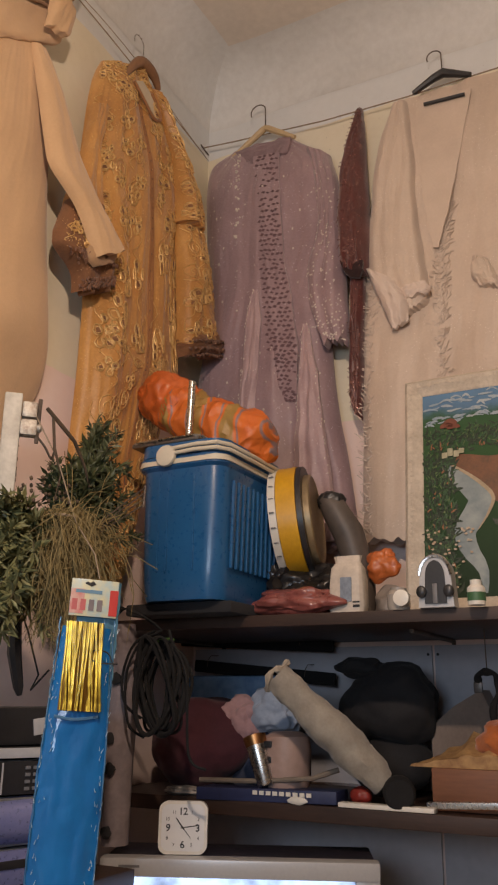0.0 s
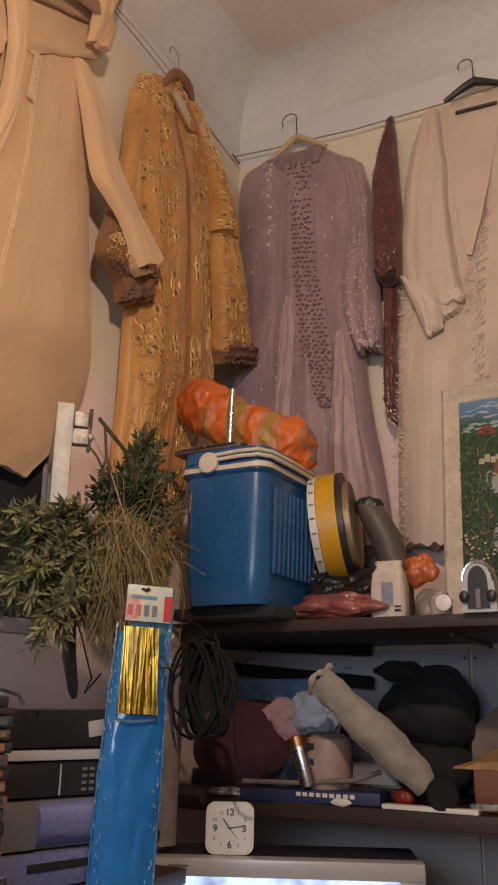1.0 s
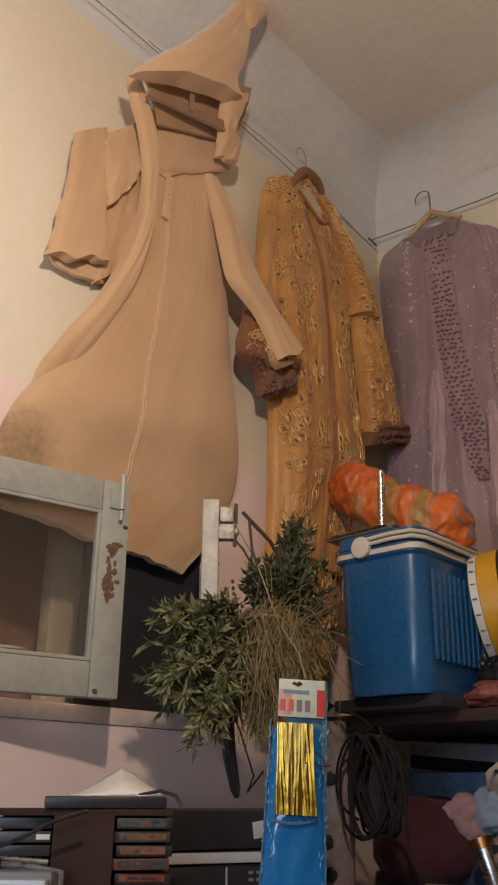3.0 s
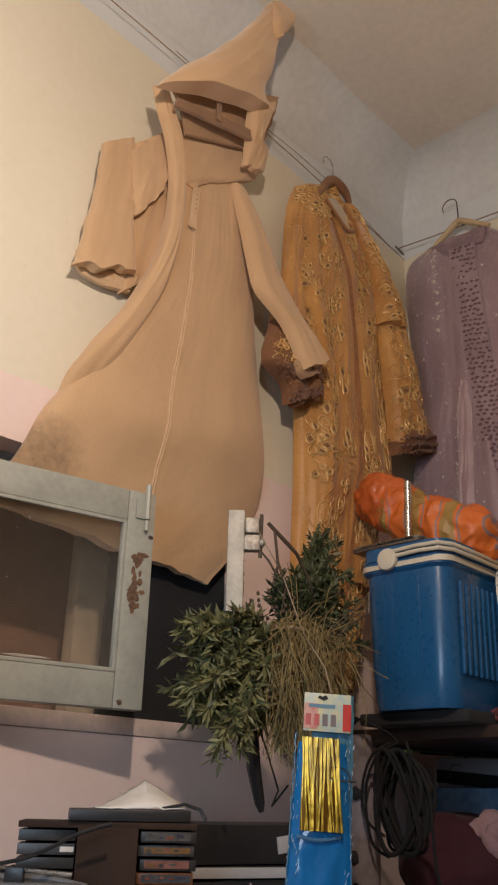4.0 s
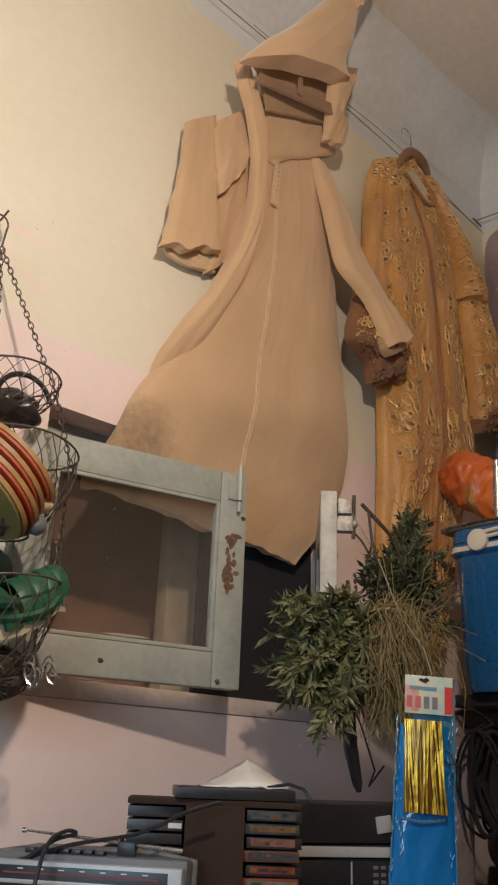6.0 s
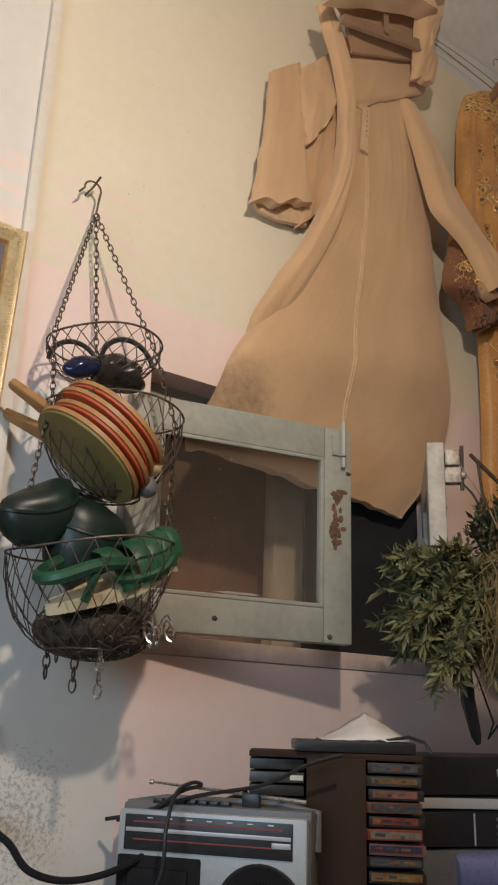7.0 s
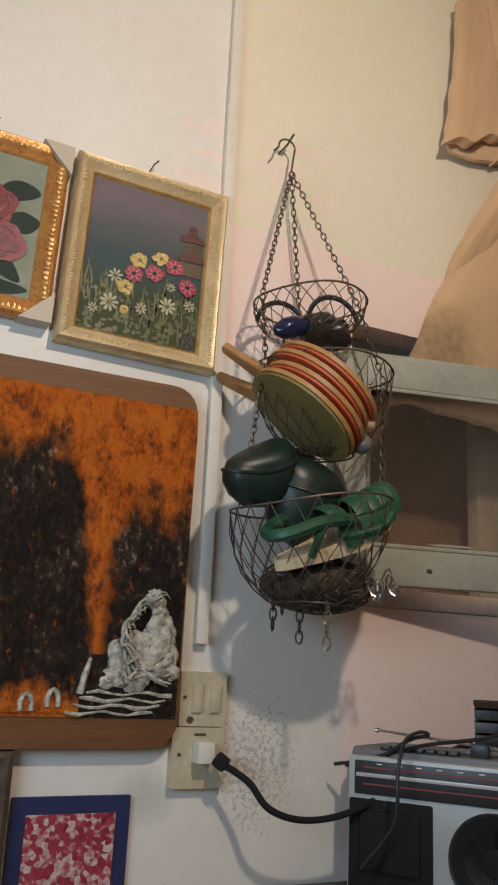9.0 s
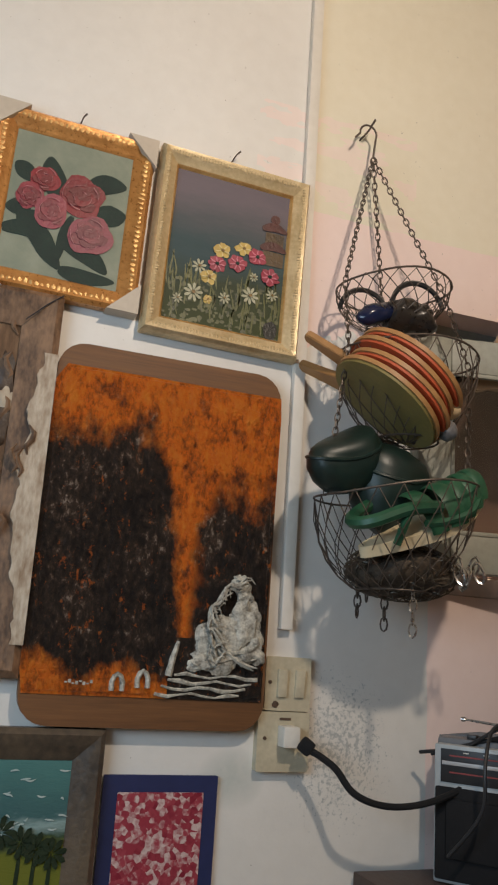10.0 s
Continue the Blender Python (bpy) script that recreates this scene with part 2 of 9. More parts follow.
M["rubber"] = plain("black_rubber", (0.007, 0.007, 0.008), (0.004, 0.004, 0.005), 0.9, big=20, small=120)
M["glass"] = glass("window_glass")
M["screen"] = glow("lit_screen", (0.40, 0.62, 1.0), 1.6)

# ---- building blocks ----


def link_mesh(name, bm, mat, smooth=True):
    me = bpy.data.meshes.new(name)
    bmesh.ops.recalc_face_normals(bm, faces=bm.faces)
    bm.to_mesh(me)
    bm.free()
    me.materials.append(mat)
    if smooth:
        me.shade_smooth()
        me.set_sharp_from_angle(angle=radians(38))
    return new(name, me)


def part(name, bm, mat, parent, label="", smooth=True):
    """One mesh object under a thing or a part, in that thing's own coordinates."""
    ob = link_mesh(name, bm, mat, smooth)
    ob.parent = parent
    if label:
        tagged(ob, label)
    return ob


def thing(name, m, label, category, group="", kind=""):
    """An Empty at the base of a thing; its parts hang under it."""
    ob = new(name)
    ob.empty_display_size = 0.05
    ob.matrix_basis = m
    return tagged(ob, label, category, group, kind)


def on_west(u, z, out=0.0, tilt=0.0):
    """A pose on the west wall: local x runs north along it, local -y out into the room."""
    return pose(-1.40 + out, u, z, 0, 0, 90) @ pose(0, 0, 0, 0, tilt, 0)


def on_north(u, z, out=0.0, tilt=0.0):
    """A pose on the north wall: local x runs east along it, local -y out into the room."""
    return pose(u, 2.52 - out, z) @ pose(0, 0, 0, 0, tilt, 0)


def box(bm, centre, size, bevel=0.0, m=None, segments=2):
    geom = bmesh.ops.create_cube(bm, size=1.0, matrix=Matrix.LocRotScale(centre, None, size))
    verts = geom["verts"]
    if bevel:
        edges = list({e for v in verts for e in v.link_edges})
        out = bmesh.ops.bevel(bm, geom=edges, offset=bevel, segments=segments, affect="EDGES", profile=0.6)
        verts = list({v for f in out["faces"] for v in f.verts} | {v for v in verts if v.is_valid})
    if m is not None:
        bmesh.ops.transform(bm, matrix=m, verts=[v for v in verts if v.is_valid])
    return bm


def boxes(*items, bevel=0.0):
    bm = bmesh.new()
    for c, s in items:
        box(bm, c, s, bevel)
    return bm


def tube(bm, pts, r, seg=8, closed=False):
    """A round rod along points; r is a number or one a point."""
    pts = [Vector(p) for p in pts]
    n = len(pts)
    rad = r if isinstance(r, (list, tuple)) else [r] * n
    rings, side = [], None
    for i, p in enumerate(pts):
        a, b = (pts[i - 1], pts[(i + 1) % n]) if closed else (pts[max(i - 1, 0)], pts[min(i + 1, n - 1)])
        d = (b - a).normalized()
        if side is None:
            side = d.orthogonal().normalized()
        side = (side - d * side.dot(d)).normalized()
        up = d.cross(side)
        rings.append([bm.verts.new(p + rad[i] * (math.cos(t) * side + math.sin(t) * up)) for t in (math.tau * k / seg for k in range(seg))])
    for i in range(n if closed else n - 1):
        p, q = rings[i], rings[(i + 1) % n]
        for k in range(seg):
            bm.faces.new((p[k], p[(k + 1) % seg], q[(k + 1) % seg], q[k]))
    if not closed:
        bm.faces.new(rings[0][::-1])
        bm.faces.new(rings[-1])
    return bm


def rod(pts, r, seg=8, closed=False):
    return tube(bmesh.new(), pts, r, seg, closed)


def arc(centre, radius, a0, a1, n=12, plane="xz", squash=1.0):
    out = []
    for k in range(n + 1):
        t = radians(a0 + (a1 - a0) * k / n)
        c, s = radius * math.cos(t), radius * math.sin(t) * squash
        out.append(Vector(centre) + Vector({"xz": (c, 0, s), "xy": (c, s, 0), "yz": (0, c, s)}[plane]))
    return out


def lathe(profile, seg=24, m=None, bm=None):
    """A turned body: profile is rows of radius and height."""
    bm = bm or bmesh.new()
    rings = []
    for r, z in profile:
        rings.append([bm.verts.new((m or Matrix()) @ Vector((max(r, 1e-4) * math.cos(math.tau * k / seg), max(r, 1e-4) * math.sin(math.tau * k / seg), z))) for k in range(seg)])
    for p, q in zip(rings, rings[1:]):
        for k in range(seg):
            bm.faces.new((p[k], p[(k + 1) % seg], q[(k + 1) % seg], q[k]))
    bm.faces.new(rings[0][::-1])
    bm.faces.new(rings[-1])
    return bm


def slab(bm, pts, y0, y1):
    """A flat piece: an outline in x, z given thickness along y."""
    a = [bm.verts.new((x, y0, z)) for x, z in pts]
    b = [bm.verts.new((x, y1, z)) for x, z in pts]
    n = len(pts)
    bm.faces.new(a)
    bm.faces.new(b[::-1])
    for k in range(n):
        bm.faces.new((a[k], b[k], b[(k + 1) % n], a[(k + 1) % n]))
    return bm


def rounded(w, h, r, n=5):
    """The outline of a rounded rectangle about the origin."""
    out = []
    for cx, cz, a in ((w / 2 - r, h / 2 - r, 0), (-w / 2 + r, h / 2 - r, 90), (-w / 2 + r, -h / 2 + r, 180), (w / 2 - r, -h / 2 + r, 270)):
        for k in range(n + 1):
            t = radians(a + 90 * k / n)
            out.append((cx + r * math.cos(t), cz + r * math.sin(t)))
    return out


def lump(bm, centre, size, seed, rough=0.25, freq=3.0, sub=4, m=None):
    """A soft, creased body: a ball pushed about by noise."""
    geom = bmesh.ops.create_icosphere(bm, subdivisions=sub, radius=1.0)
    for v in geom["verts"]:
        d = v.co.normalized()
        k = 1 + rough * (0.75 * noise.noise(d * freq * 0.55 + Vector((seed, 0, 0))) + 0.22 * noise.noise(d * freq * 1.5 + Vector((0, seed, 0))) - 0.10 * abs(noise.noise(d * freq * 3.0 + Vector((0, 0, seed)))))
        p = Vector((d.x * size[0], d.y * size[1], d.z * size[2])) * k
        v.co = Vector(centre) + ((m @ p) if m else p)
    return bm


# ---- the room ----


def structure(name, bm, mat, label, category, smooth=False):
    return tagged(link_mesh(name, bm, mat, smooth), label, category, kind="structure")


# for the unseen walls: dark colour chosen to cut bounced light
M["wall_unseen_dark"] = plain("dark_unseen_wall_paint", (0.34, 0.29, 0.23), (0.26, 0.22, 0.17), 0.6, big=2, small=40)
W0, W1, WZ0, WZ1 = 0.80, 1.60, 1.375, 1.94     # the window's opening in the west wall
bm = bmesh.new()
for y0, y1, z0, z1 in ((-2.0, W0, 0, 3.6), (W1, 2.70, 0, 3.6), (W0, W1, 0, WZ0), (W0, W1, WZ1, 3.6)):
    box(bm, (-1.55, (y0 + y1) / 2, (z0 + z1) / 2), (0.30, y1 - y0, z1 - z0))
structure("wall_west", bm, M["wall_west"], "cream, pink and whitewashed plaster wall with a window", "wall")
structure("wall_north", boxes(((0.55, 2.60, 1.8), (3.9, 0.16, 3.6))), M["wall"], "cream and pink painted plaster wall behind the shelves", "wall")
structure("wall_east", boxes(((2.55, 0.3, 1.8), (0.12, 4.7, 3.6))), M["wall_unseen_dark"], "dark wall out of view", "wall")
structure("wall_south", boxes(((0.55, -2.06, 1.8), (4.2, 0.12, 3.6))), M["wall_unseen_dark"], "dark wall out of view", "wall")
structure("floor", boxes(((0.5, 0.3, -0.05), (4.3, 5.0, 0.1))), M["floor"], "plain tiled floor", "floor")
structure("ceiling", boxes(((0.5, 0.3, 3.60), (4.3, 5.0, 0.1))), M["ceiling"], "dim grey-brown plaster ceiling", "ceiling")
# the whitewashed cove that rounds the corner of wall and ceiling
bm = bmesh.new()
for a, b, d in (((-1.40, -1.9, 0), (-1.40, 2.52, 0), (1, 0, 0)), ((-1.40, 2.52, 0), (2.4, 2.52, 0), (0, -1, 0))):
    rows = []
    for k in range(49):
        row = []
        for p in (Vector(a).lerp(Vector(b), i / 60) for i in range(61)):
            r = 0.19 + 0.022 * noise.noise(p * 1.6) + 0.008 * noise.noise(p * 6)
            t = radians(90 * k / 48)
            row.append(bm.verts.new(p + Vector(d) * (r * (1 - math.sin(t)) + 0.001) + Vector((0, 0, 3.549 - r * (1 - math.cos(t))))))
        rows.append(row)
    for p, q in zip(rows, rows[1:]):
        for i in range(60):
            bm.faces.new((p[i], p[i + 1], q[i + 1], q[i]))
structure("trim", bm, M["cove"], "uneven whitewashed cove between wall and ceiling", "cove", True)


# ---- garments ----


def spread(rows, v):
    """The row at v in 0..1 between given rows."""
    x = v * (len(rows) - 1)
    i = min(int(x), len(rows) - 2)
    f = x - i
    get = lambda k: np.array(rows[min(max(k, 0), len(rows) - 1)], float)
    p0, p1, p2, p3 = get(i - 1), get(i), get(i + 1), get(i + 2)
    return 0.5 * ((2 * p1) + (p2 - p0) * f + (2 * p0 - 5 * p1 + 4 * p2 - p3) * f * f + (3 * p1 - p0 - 3 * p2 + p3) * f ** 3)


class Drape:
    """A hanging cloth form. rows, from top to bottom: left u, left z, right u, right z, how far out, how deep."""

    def __init__(self, rows, base, folds=5.0, fold=0.012, seed=1.0, flare=1.0, back=0.004, flat=5.0):
        self.rows, self.base, self.folds, self.fold, self.seed, self.flare, self.back, self.flat = rows, base, folds, fold, seed, flare, back, flat

    def at(self, s, v, lift=0.0):
        """The point of the front at s (-1 left, 1 right) and v (0 top, 1 bottom), lifted off the cloth."""
        lu, lz, ru, rz, out, deep = spread(self.rows, v)
        f = (s + 1) / 2
        k, q = self.folds, self.seed
        sway = 0.25 * noise.noise(Vector((v * 1.7, q, 3.3)))
        ridge = 0.65 - 1.9 * math.hypot(noise.noise(Vector(((s + sway) * k * 0.8 + q * 3.1, v * 0.9, q))), 0.10)
        wave = ridge + 0.9 * noise.noise(Vector((s * k * 0.7 + q * 5.3, v * 0.8, q + 2))) + 0.16 * noise.noise(Vector((s * k * 2.2 + q * 7.7, v * 1.9, q + 5)))
        amp = self.fold * (0.30 + self.flare * 0.70 * v)
        crease = 0.45 * self.fold * noise.noise(Vector((s * 3 + q, v * 6 + s, 4.2))) + 0.10 * self.fold * noise.noise(Vector((s * 13 + q, v * 21 + 5 * s, 1.2)))
        edge = max(1 - abs(s) ** self.flat, 0.0)
        depth = deep * edge ** 0.5 + (amp * wave + crease) * min(1, 2.5 * edge)
        sag = 0.005 * noise.noise(Vector((v * 9, q, s * 2)))
        return Vector((lu + (ru - lu) * f - self.base[0] + sag, -(out + max(depth, self.back + 0.001) + lift), lz + (rz - lz) * f - self.base[1]))

    def mesh(self, nu=44, nv=70, hem=0.0, v0=0.0, v1=1.0, wave=0.21):
        bm = bmesh.new()
        rings = []
        for j in range(nv + 1):
            v = v0 + (v1 - v0) * j / nv
            front = [self.at(-1 + 2 * i / nu, v) for i in range(nu + 1)]
            if hem and j >= nv - 3:
                for i, p in enumerate(front):
                    p.z += (1 - (nv - j) / 4) * 3 * hem * noise.noise(Vector((i * wave, self.seed, 2.0)))
            out = spread(self.rows, v)[4]
            back = [Vector((p.x, -(out - self.back), p.z)) for p in front[::-1]]
            rings.append([bm.verts.new(p) for p in front + back])
        n = len(rings[0])
        for p, q in zip(rings, rings[1:]):
            for k in range(n):
                bm.faces.new((p[k], p[(k + 1) % n], q[(k + 1) % n], q[k]))
        for ring in (rings[0][::-1], rings[-1]):
            half = n // 2
            for k in range(half - 1):
                a, b, c, d = ring[k], ring[k + 1], ring[n - 2 - k], ring[n - 1 - k]
                bm.faces.new((a, b, c, d))
        return bm


def curve(pts, n=24):
    """A smooth line through the points."""
    return [Vector(spread(pts, k / n)) for k in range(n + 1)]


def hook_of(x, y, z, h=0.075, r=0.024):
    """The wire hook of a clothes hanger whose stem starts at x, y, z."""
    return rod([(x, y, z), (x, y, z + h * 0.45)] + arc((x - r, y, z + h * 0.62), r, -10, 205, 12), 0.0022, 6)


M["camel"] = cloth("camel_wool", (0.62, 0.40, 0.22), (0.54, 0.34, 0.18), big=5, sheen=0.35)
M["camel_seam"] = cloth("camel_braid", (0.66, 0.46, 0.28), (0.55, 0.37, 0.21), big=40)
# darker copy of the camel: shade inside hood and sleeve is in the colour
M["camel_inner"] = cloth("camel_shaded_inside", (0.42, 0.25, 0.13), (0.34, 0.20, 0.10), big=9)
M["camel_dirty"] = cloth("soiled_camel_wool", (0.62, 0.40, 0.22), (0.54, 0.34, 0.18), big=5, sheen=0.35, stain=(-0.315, 0.165, 0.105, (0.13, 0.085, 0.05)))
M["camel_dark"] = cloth("dark_camel_brown", (0.30, 0.17, 0.09), (0.22, 0.12, 0.06))
M["orange"] = cloth("golden_orange_satin", (0.60, 0.30, 0.085), (0.36, 0.15, 0.036), rough=0.42, sheen=0.25, big=5, spots=(0.85, 0.6, 0.28), spot_scale=150)
M["orange_dark"] = cloth("orange_brown_voile", (0.25, 0.105, 0.040), (0.13, 0.052, 0.020), rough=0.8, sheen=0.2, spots=(0.8, 0.5, 0.25), spot_scale=150)
M["orange_mid"] = cloth("orange_brown_braid", (0.36, 0.155, 0.055), (0.24, 0.10, 0.034), rough=0.6, sheen=0.2)
M["brown_lace"] = cloth("brown_lace", (0.20, 0.085, 0.04), (0.10, 0.04, 0.02), rough=0.7, big=60, spots=(0.5, 0.28, 0.14), spot_scale=190)
M["orange_lining"] = cloth("pale_cotton_lining", (0.58, 0.48, 0.34), (0.46, 0.37, 0.25))
M["gold_thread"] = plain("gold_thread", (0.86, 0.60, 0.28), (0.60, 0.34, 0.11), 0.30, 0.45, big=60, small=400, bump=0.8)
M["purple"] = cloth("mauve_satin", (0.390, 0.272, 0.288), (0.262, 0.175, 0.195), rough=0.45, sheen=0.3, big=4, spots=(0.70, 0.60, 0.64), spot_scale=95)
M["purple_dark"] = cloth("mauve_net", (0.17, 0.092, 0.105), (0.11, 0.06, 0.07), rough=0.7)
M["purple_mid"] = cloth("mauve_panel", (0.31, 0.21, 0.225), (0.22, 0.145, 0.16), rough=0.5)
M["purple_light"] = cloth("pale_mauve_satin", (0.50, 0.355, 0.36), (0.36, 0.245, 0.26), rough=0.45, big=8, spots=(0.75, 0.66, 0.68), spot_scale=110)
M["pearl"] = plain("pearl_beads", (0.72, 0.65, 0.58), (0.55, 0.48, 0.42), 0.3, 0.1, big=60, small=200)
M["maroon"] = cloth("maroon_sequins", (0.120, 0.028, 0.025), (0.055, 0.013, 0.013), rough=0.4, spots=(0.50, 0.22, 0.18), spot_scale=90)
M["maroon_dark"] = cloth("maroon_mouth_shade", (0.030, 0.008, 0.008), (0.015, 0.004, 0.004))
M["blush_pale"] = cloth("pale_blush_satin", (0.70, 0.58, 0.50), (0.62, 0.50, 0.42), rough=0.45, sheen=0.3, big=9)
M["blush"] = cloth("blush_satin", (0.66, 0.535, 0.435), (0.555, 0.44, 0.35), rough=0.5, sheen=0.3, big=5, spots=(0.85, 0.75, 0.66), spot_scale=120)
M["blush_trim"] = plain("silver_lace", (0.68, 0.57, 0.48), (0.52, 0.42, 0.35), 0.4, 0.2, big=60, small=220, bump=0.9)

# clothes lines
rope_w = thing("clothes_line", on_west(1.5, 3.24, 0.05), "thin brown rope line strung along the west wall", "clothes line")
part("cord", rod(curve([(-2.2, 0, 0.03), (-1.2, 0, 0.024), (-0.49, 0, 0.021), (0.11, 0, 0.0), (0.41, 0, -0.019), (0.90, 0, -0.066)], 40), 0.0020, 6), M["rope"], rope_w)
part("cord", rod(curve([(-0.25, 0.0, 0.03), (0.14, 0, 0.019), (0.28, 0, 0.021), (0.435, 0, 0.013), (0.59, 0, -0.008), (0.76, 0, -0.046), (0.94, 0, -0.072)], 30), 0.0014, 6), M["rope"], rope_w)
rope_n = thing("clothes_line", on_north(-0.9, 3.21, 0.06), "thin brown rope line strung along the north wall", "clothes line")
part("cord", rod([(-0.486, 0, 0.042), (-0.34, 0, 0.024), (-0.153, 0, 0.007), (0.0, 0, -0.009), (0.15, 0, -0.015), (0.31, 0, -0.021), (0.62, 0, -0.021), (2.0, 0, 0.03)], 0.0026, 6), M["rope"], rope_n)
part("nail", rod([(-0.495, 0.05, 0.046), (-0.486, -0.02, 0.042)], 0.003, 6), M["dark_wire"], rope_n)

# golden orange caftan on its wooden hanger
B = (1.95, 1.51)
caftan = thing("caftan", on_west(*B), "golden orange caftan with gold floral embroidery on a wooden hanger", "caftan", "caftans on the lines")
body = Drape([(1.788, 3.111, 1.99, 3.215, 0.050, 0.030), (1.754, 3.012, 2.086, 3.110, 0.050, 0.045), (1.734, 2.830, 2.192, 2.999, 0.050, 0.050), (1.726, 2.661, 2.247, 2.831, 0.050, 0.055), (1.756, 2.483, 2.237, 2.604, 0.050, 0.060),
              (1.790, 2.294, 2.232, 2.167, 0.050, 0.065), (1.786, 2.081, 2.183, 2.146, 0.050, 0.065), (1.778, 1.860, 2.101, 1.896, 0.050, 0.065), (1.788, 1.630, 2.032, 1.659, 0.050, 0.060), (1.799, 1.514, 2.003, 1.529, 0.050, 0.050)], B, 2.7, 0.036, 1.3, 0.5, flat=3.4)
part("body", body.mesh(110, 130, 0.006), M["orange"], caftan)
right = Drape([(2.007, 3.157, 2.080, 3.150, 0.075, 0.030), (2.097, 3.035, 2.178, 3.004, 0.085, 0.040), (2.144, 2.868, 2.243, 2.876, 0.100, 0.050), (2.144, 2.727, 2.270, 2.745, 0.110, 0.055)], B, 1.6, 0.016, 2.1, flat=3.4)
part("sleeve", right.mesh(40, 44, 0.006), M["orange"], caftan)
fore = Drape([(2.163, 2.754, 2.301, 2.766, 0.090, 0.042), (2.175, 2.613, 2.316, 2.640, 0.100, 0.058), (2.183, 2.453, 2.353, 2.511, 0.105, 0.062), (2.186, 2.310, 2.412, 2.391, 0.110, 0.055)], B, 2.2, 0.018, 3.4, flat=3.4)
part("forearm", fore.mesh(44, 44, 0.008), M["orange"], caftan, "lower sleeve sewn on in a fold")
band_r = Drape([(2.186, 2.332, 2.398, 2.413, 0.108, 0.062), (2.187, 2.301, 2.413, 2.379, 0.108, 0.060), (2.193, 2.270, 2.418, 2.351, 0.105, 0.050)], B, 2.2, 0.010, 5.4, flat=3.4)
part("sleeve_end", band_r.mesh(40, 12, 0.008), M["orange_dark"], caftan, "brown voile sleeve end")
left = Drape([(1.736, 2.907, 1.804, 2.945, 0.070, 0.020), (1.700, 2.736, 1.760, 2.745, 0.080, 0.030), (1.646, 2.550, 1.776, 2.569, 0.085, 0.040), (1.622, 2.450, 1.769, 2.458, 0.090, 0.050)], B, 2, 0.012, 3.7, flat=3.4)
part("sleeve", left.mesh(34, 34, 0.004), M["orange"], caftan)
end = Drape([(1.648, 2.542, 1.778, 2.561, 0.090, 0.040), (1.606, 2.434, 1.775, 2.448, 0.095, 0.050), (1.603, 2.364, 1.779, 2.398, 0.095, 0.052), (1.679, 2.330, 1.825, 2.395, 0.088, 0.046), (1.705, 2.277, 1.827, 2.346, 0.082, 0.040)], B, 2.4, 0.020, 4.7, flat=3.4)
part("sleeve_end", end.mesh(40, 40, 0.012), M["orange_dark"], caftan, "brown voile sleeve end")
rnd = random.Random(15)
for lace, bands in ((end, ((0.56, 0.70, 5), (0.88, 0.99, 4))), (band_r, ((0.3, 0.98, 3),))):
    bm = bmesh.new()
    for va, vb, count in bands:
        for row in range(count):
            v = va + (vb - va) * row / max(count - 1, 1)
            n = 26
            for i in range(n):
                p = lace.at(-0.97 + 1.94 * (i + rnd.random()) / n, min(v + rnd.uniform(-0.01, 0.01), 0.995), 0.003)
                for q in range(2):
                    tip = p + Vector((rnd.uniform(-0.007, 0.007), -rnd.uniform(0.001, 0.007), -rnd.uniform(0.004, 0.013)))
                    tube(bm, [p, p.lerp(tip, 0.6) + Vector((0, -0.003, 0.001)), tip], [0.0022, 0.0034, 0.0012], 5)
    tagged(part("lace_cuff", bm, M["brown_lace"], caftan, "brown fringed lace cuff"), kind="stuff")


def motif(cords, fills, drape, s, v, size, turn, kind, long=1.45):
    """A corded flower laid on the cloth, its petals filled dark, or a coil with a tail."""
    lu, lz, ru, rz, _, _ = spread(drape.rows, v)
    ds, dv = 2.0 / max(abs(ru - lu), 0.1), 1.0 / long

    def put(a, b, lift=0.003):
        return drape.at(min(max(s + a * ds, -0.97), 0.97), min(max(v - b * dv, 0.005), 0.995), lift)

    if kind == 0:
        petals = 5 if size > 0.03 else 4
        for k in range(petals):
            t = turn + math.tau * k / petals + 0.25 * math.sin(5 * k + turn)
            far = size * (0.62 + 0.14 * math.sin(7.3 * k + turn * 3))
            cx, cz = far * math.cos(t), far * math.sin(t)
            wob = 1 + 0.35 * math.sin(3.1 * k + turn)
            rim = [(cx + 0.36 * wob * size * math.cos(q) * (1 + 0.12 * math.sin(3 * q + k)), cz + 0.40 * size * math.sin(q)) for q in (math.tau * i / 9 for i in range(9))]
            tube(cords, [put(a, b) for a, b in rim], 0.0024, 4, True)
            tube(cords, [put(cx + 0.70 * (a - cx), cz + 0.70 * (b - cz)) for a, b in rim[::2]], 0.0014, 3, True)
            if k % 2 == 0:
                fills.faces.new([fills.verts.new(put(cx + 0.66 * (a - cx), cz + 0.66 * (b - cz), 0.0022)) for a, b in rim])
        lump(cords, put(0, 0, 0.004), (0.005, 0.003, 0.005), turn, 0.5, 3, 1)
        side = math.cos(turn * 3)
        tube(cords, [put(side * 0.8 * size + 0.5 * size * math.sin(k * 0.55 + turn), size * (-0.8 - 1.6 * k / 8)) for k in range(9)], 0.0015, 4)
        tube(cords, [put(-side * 0.7 * size + 0.35 * size * math.sin(k * 0.9 + turn), size * (0.8 + 1.1 * k / 6)) for k in range(7)], 0.0013, 4)
    else:
        tube(cords, [put((size * (1 - k / 26)) * math.cos(turn + k * 0.62) * (1 + 0.15 * math.sin(k)), 1.15 * (size * (1 - k / 26)) * math.sin(turn + k * 0.62)) for k in range(22)], 0.0016, 4)


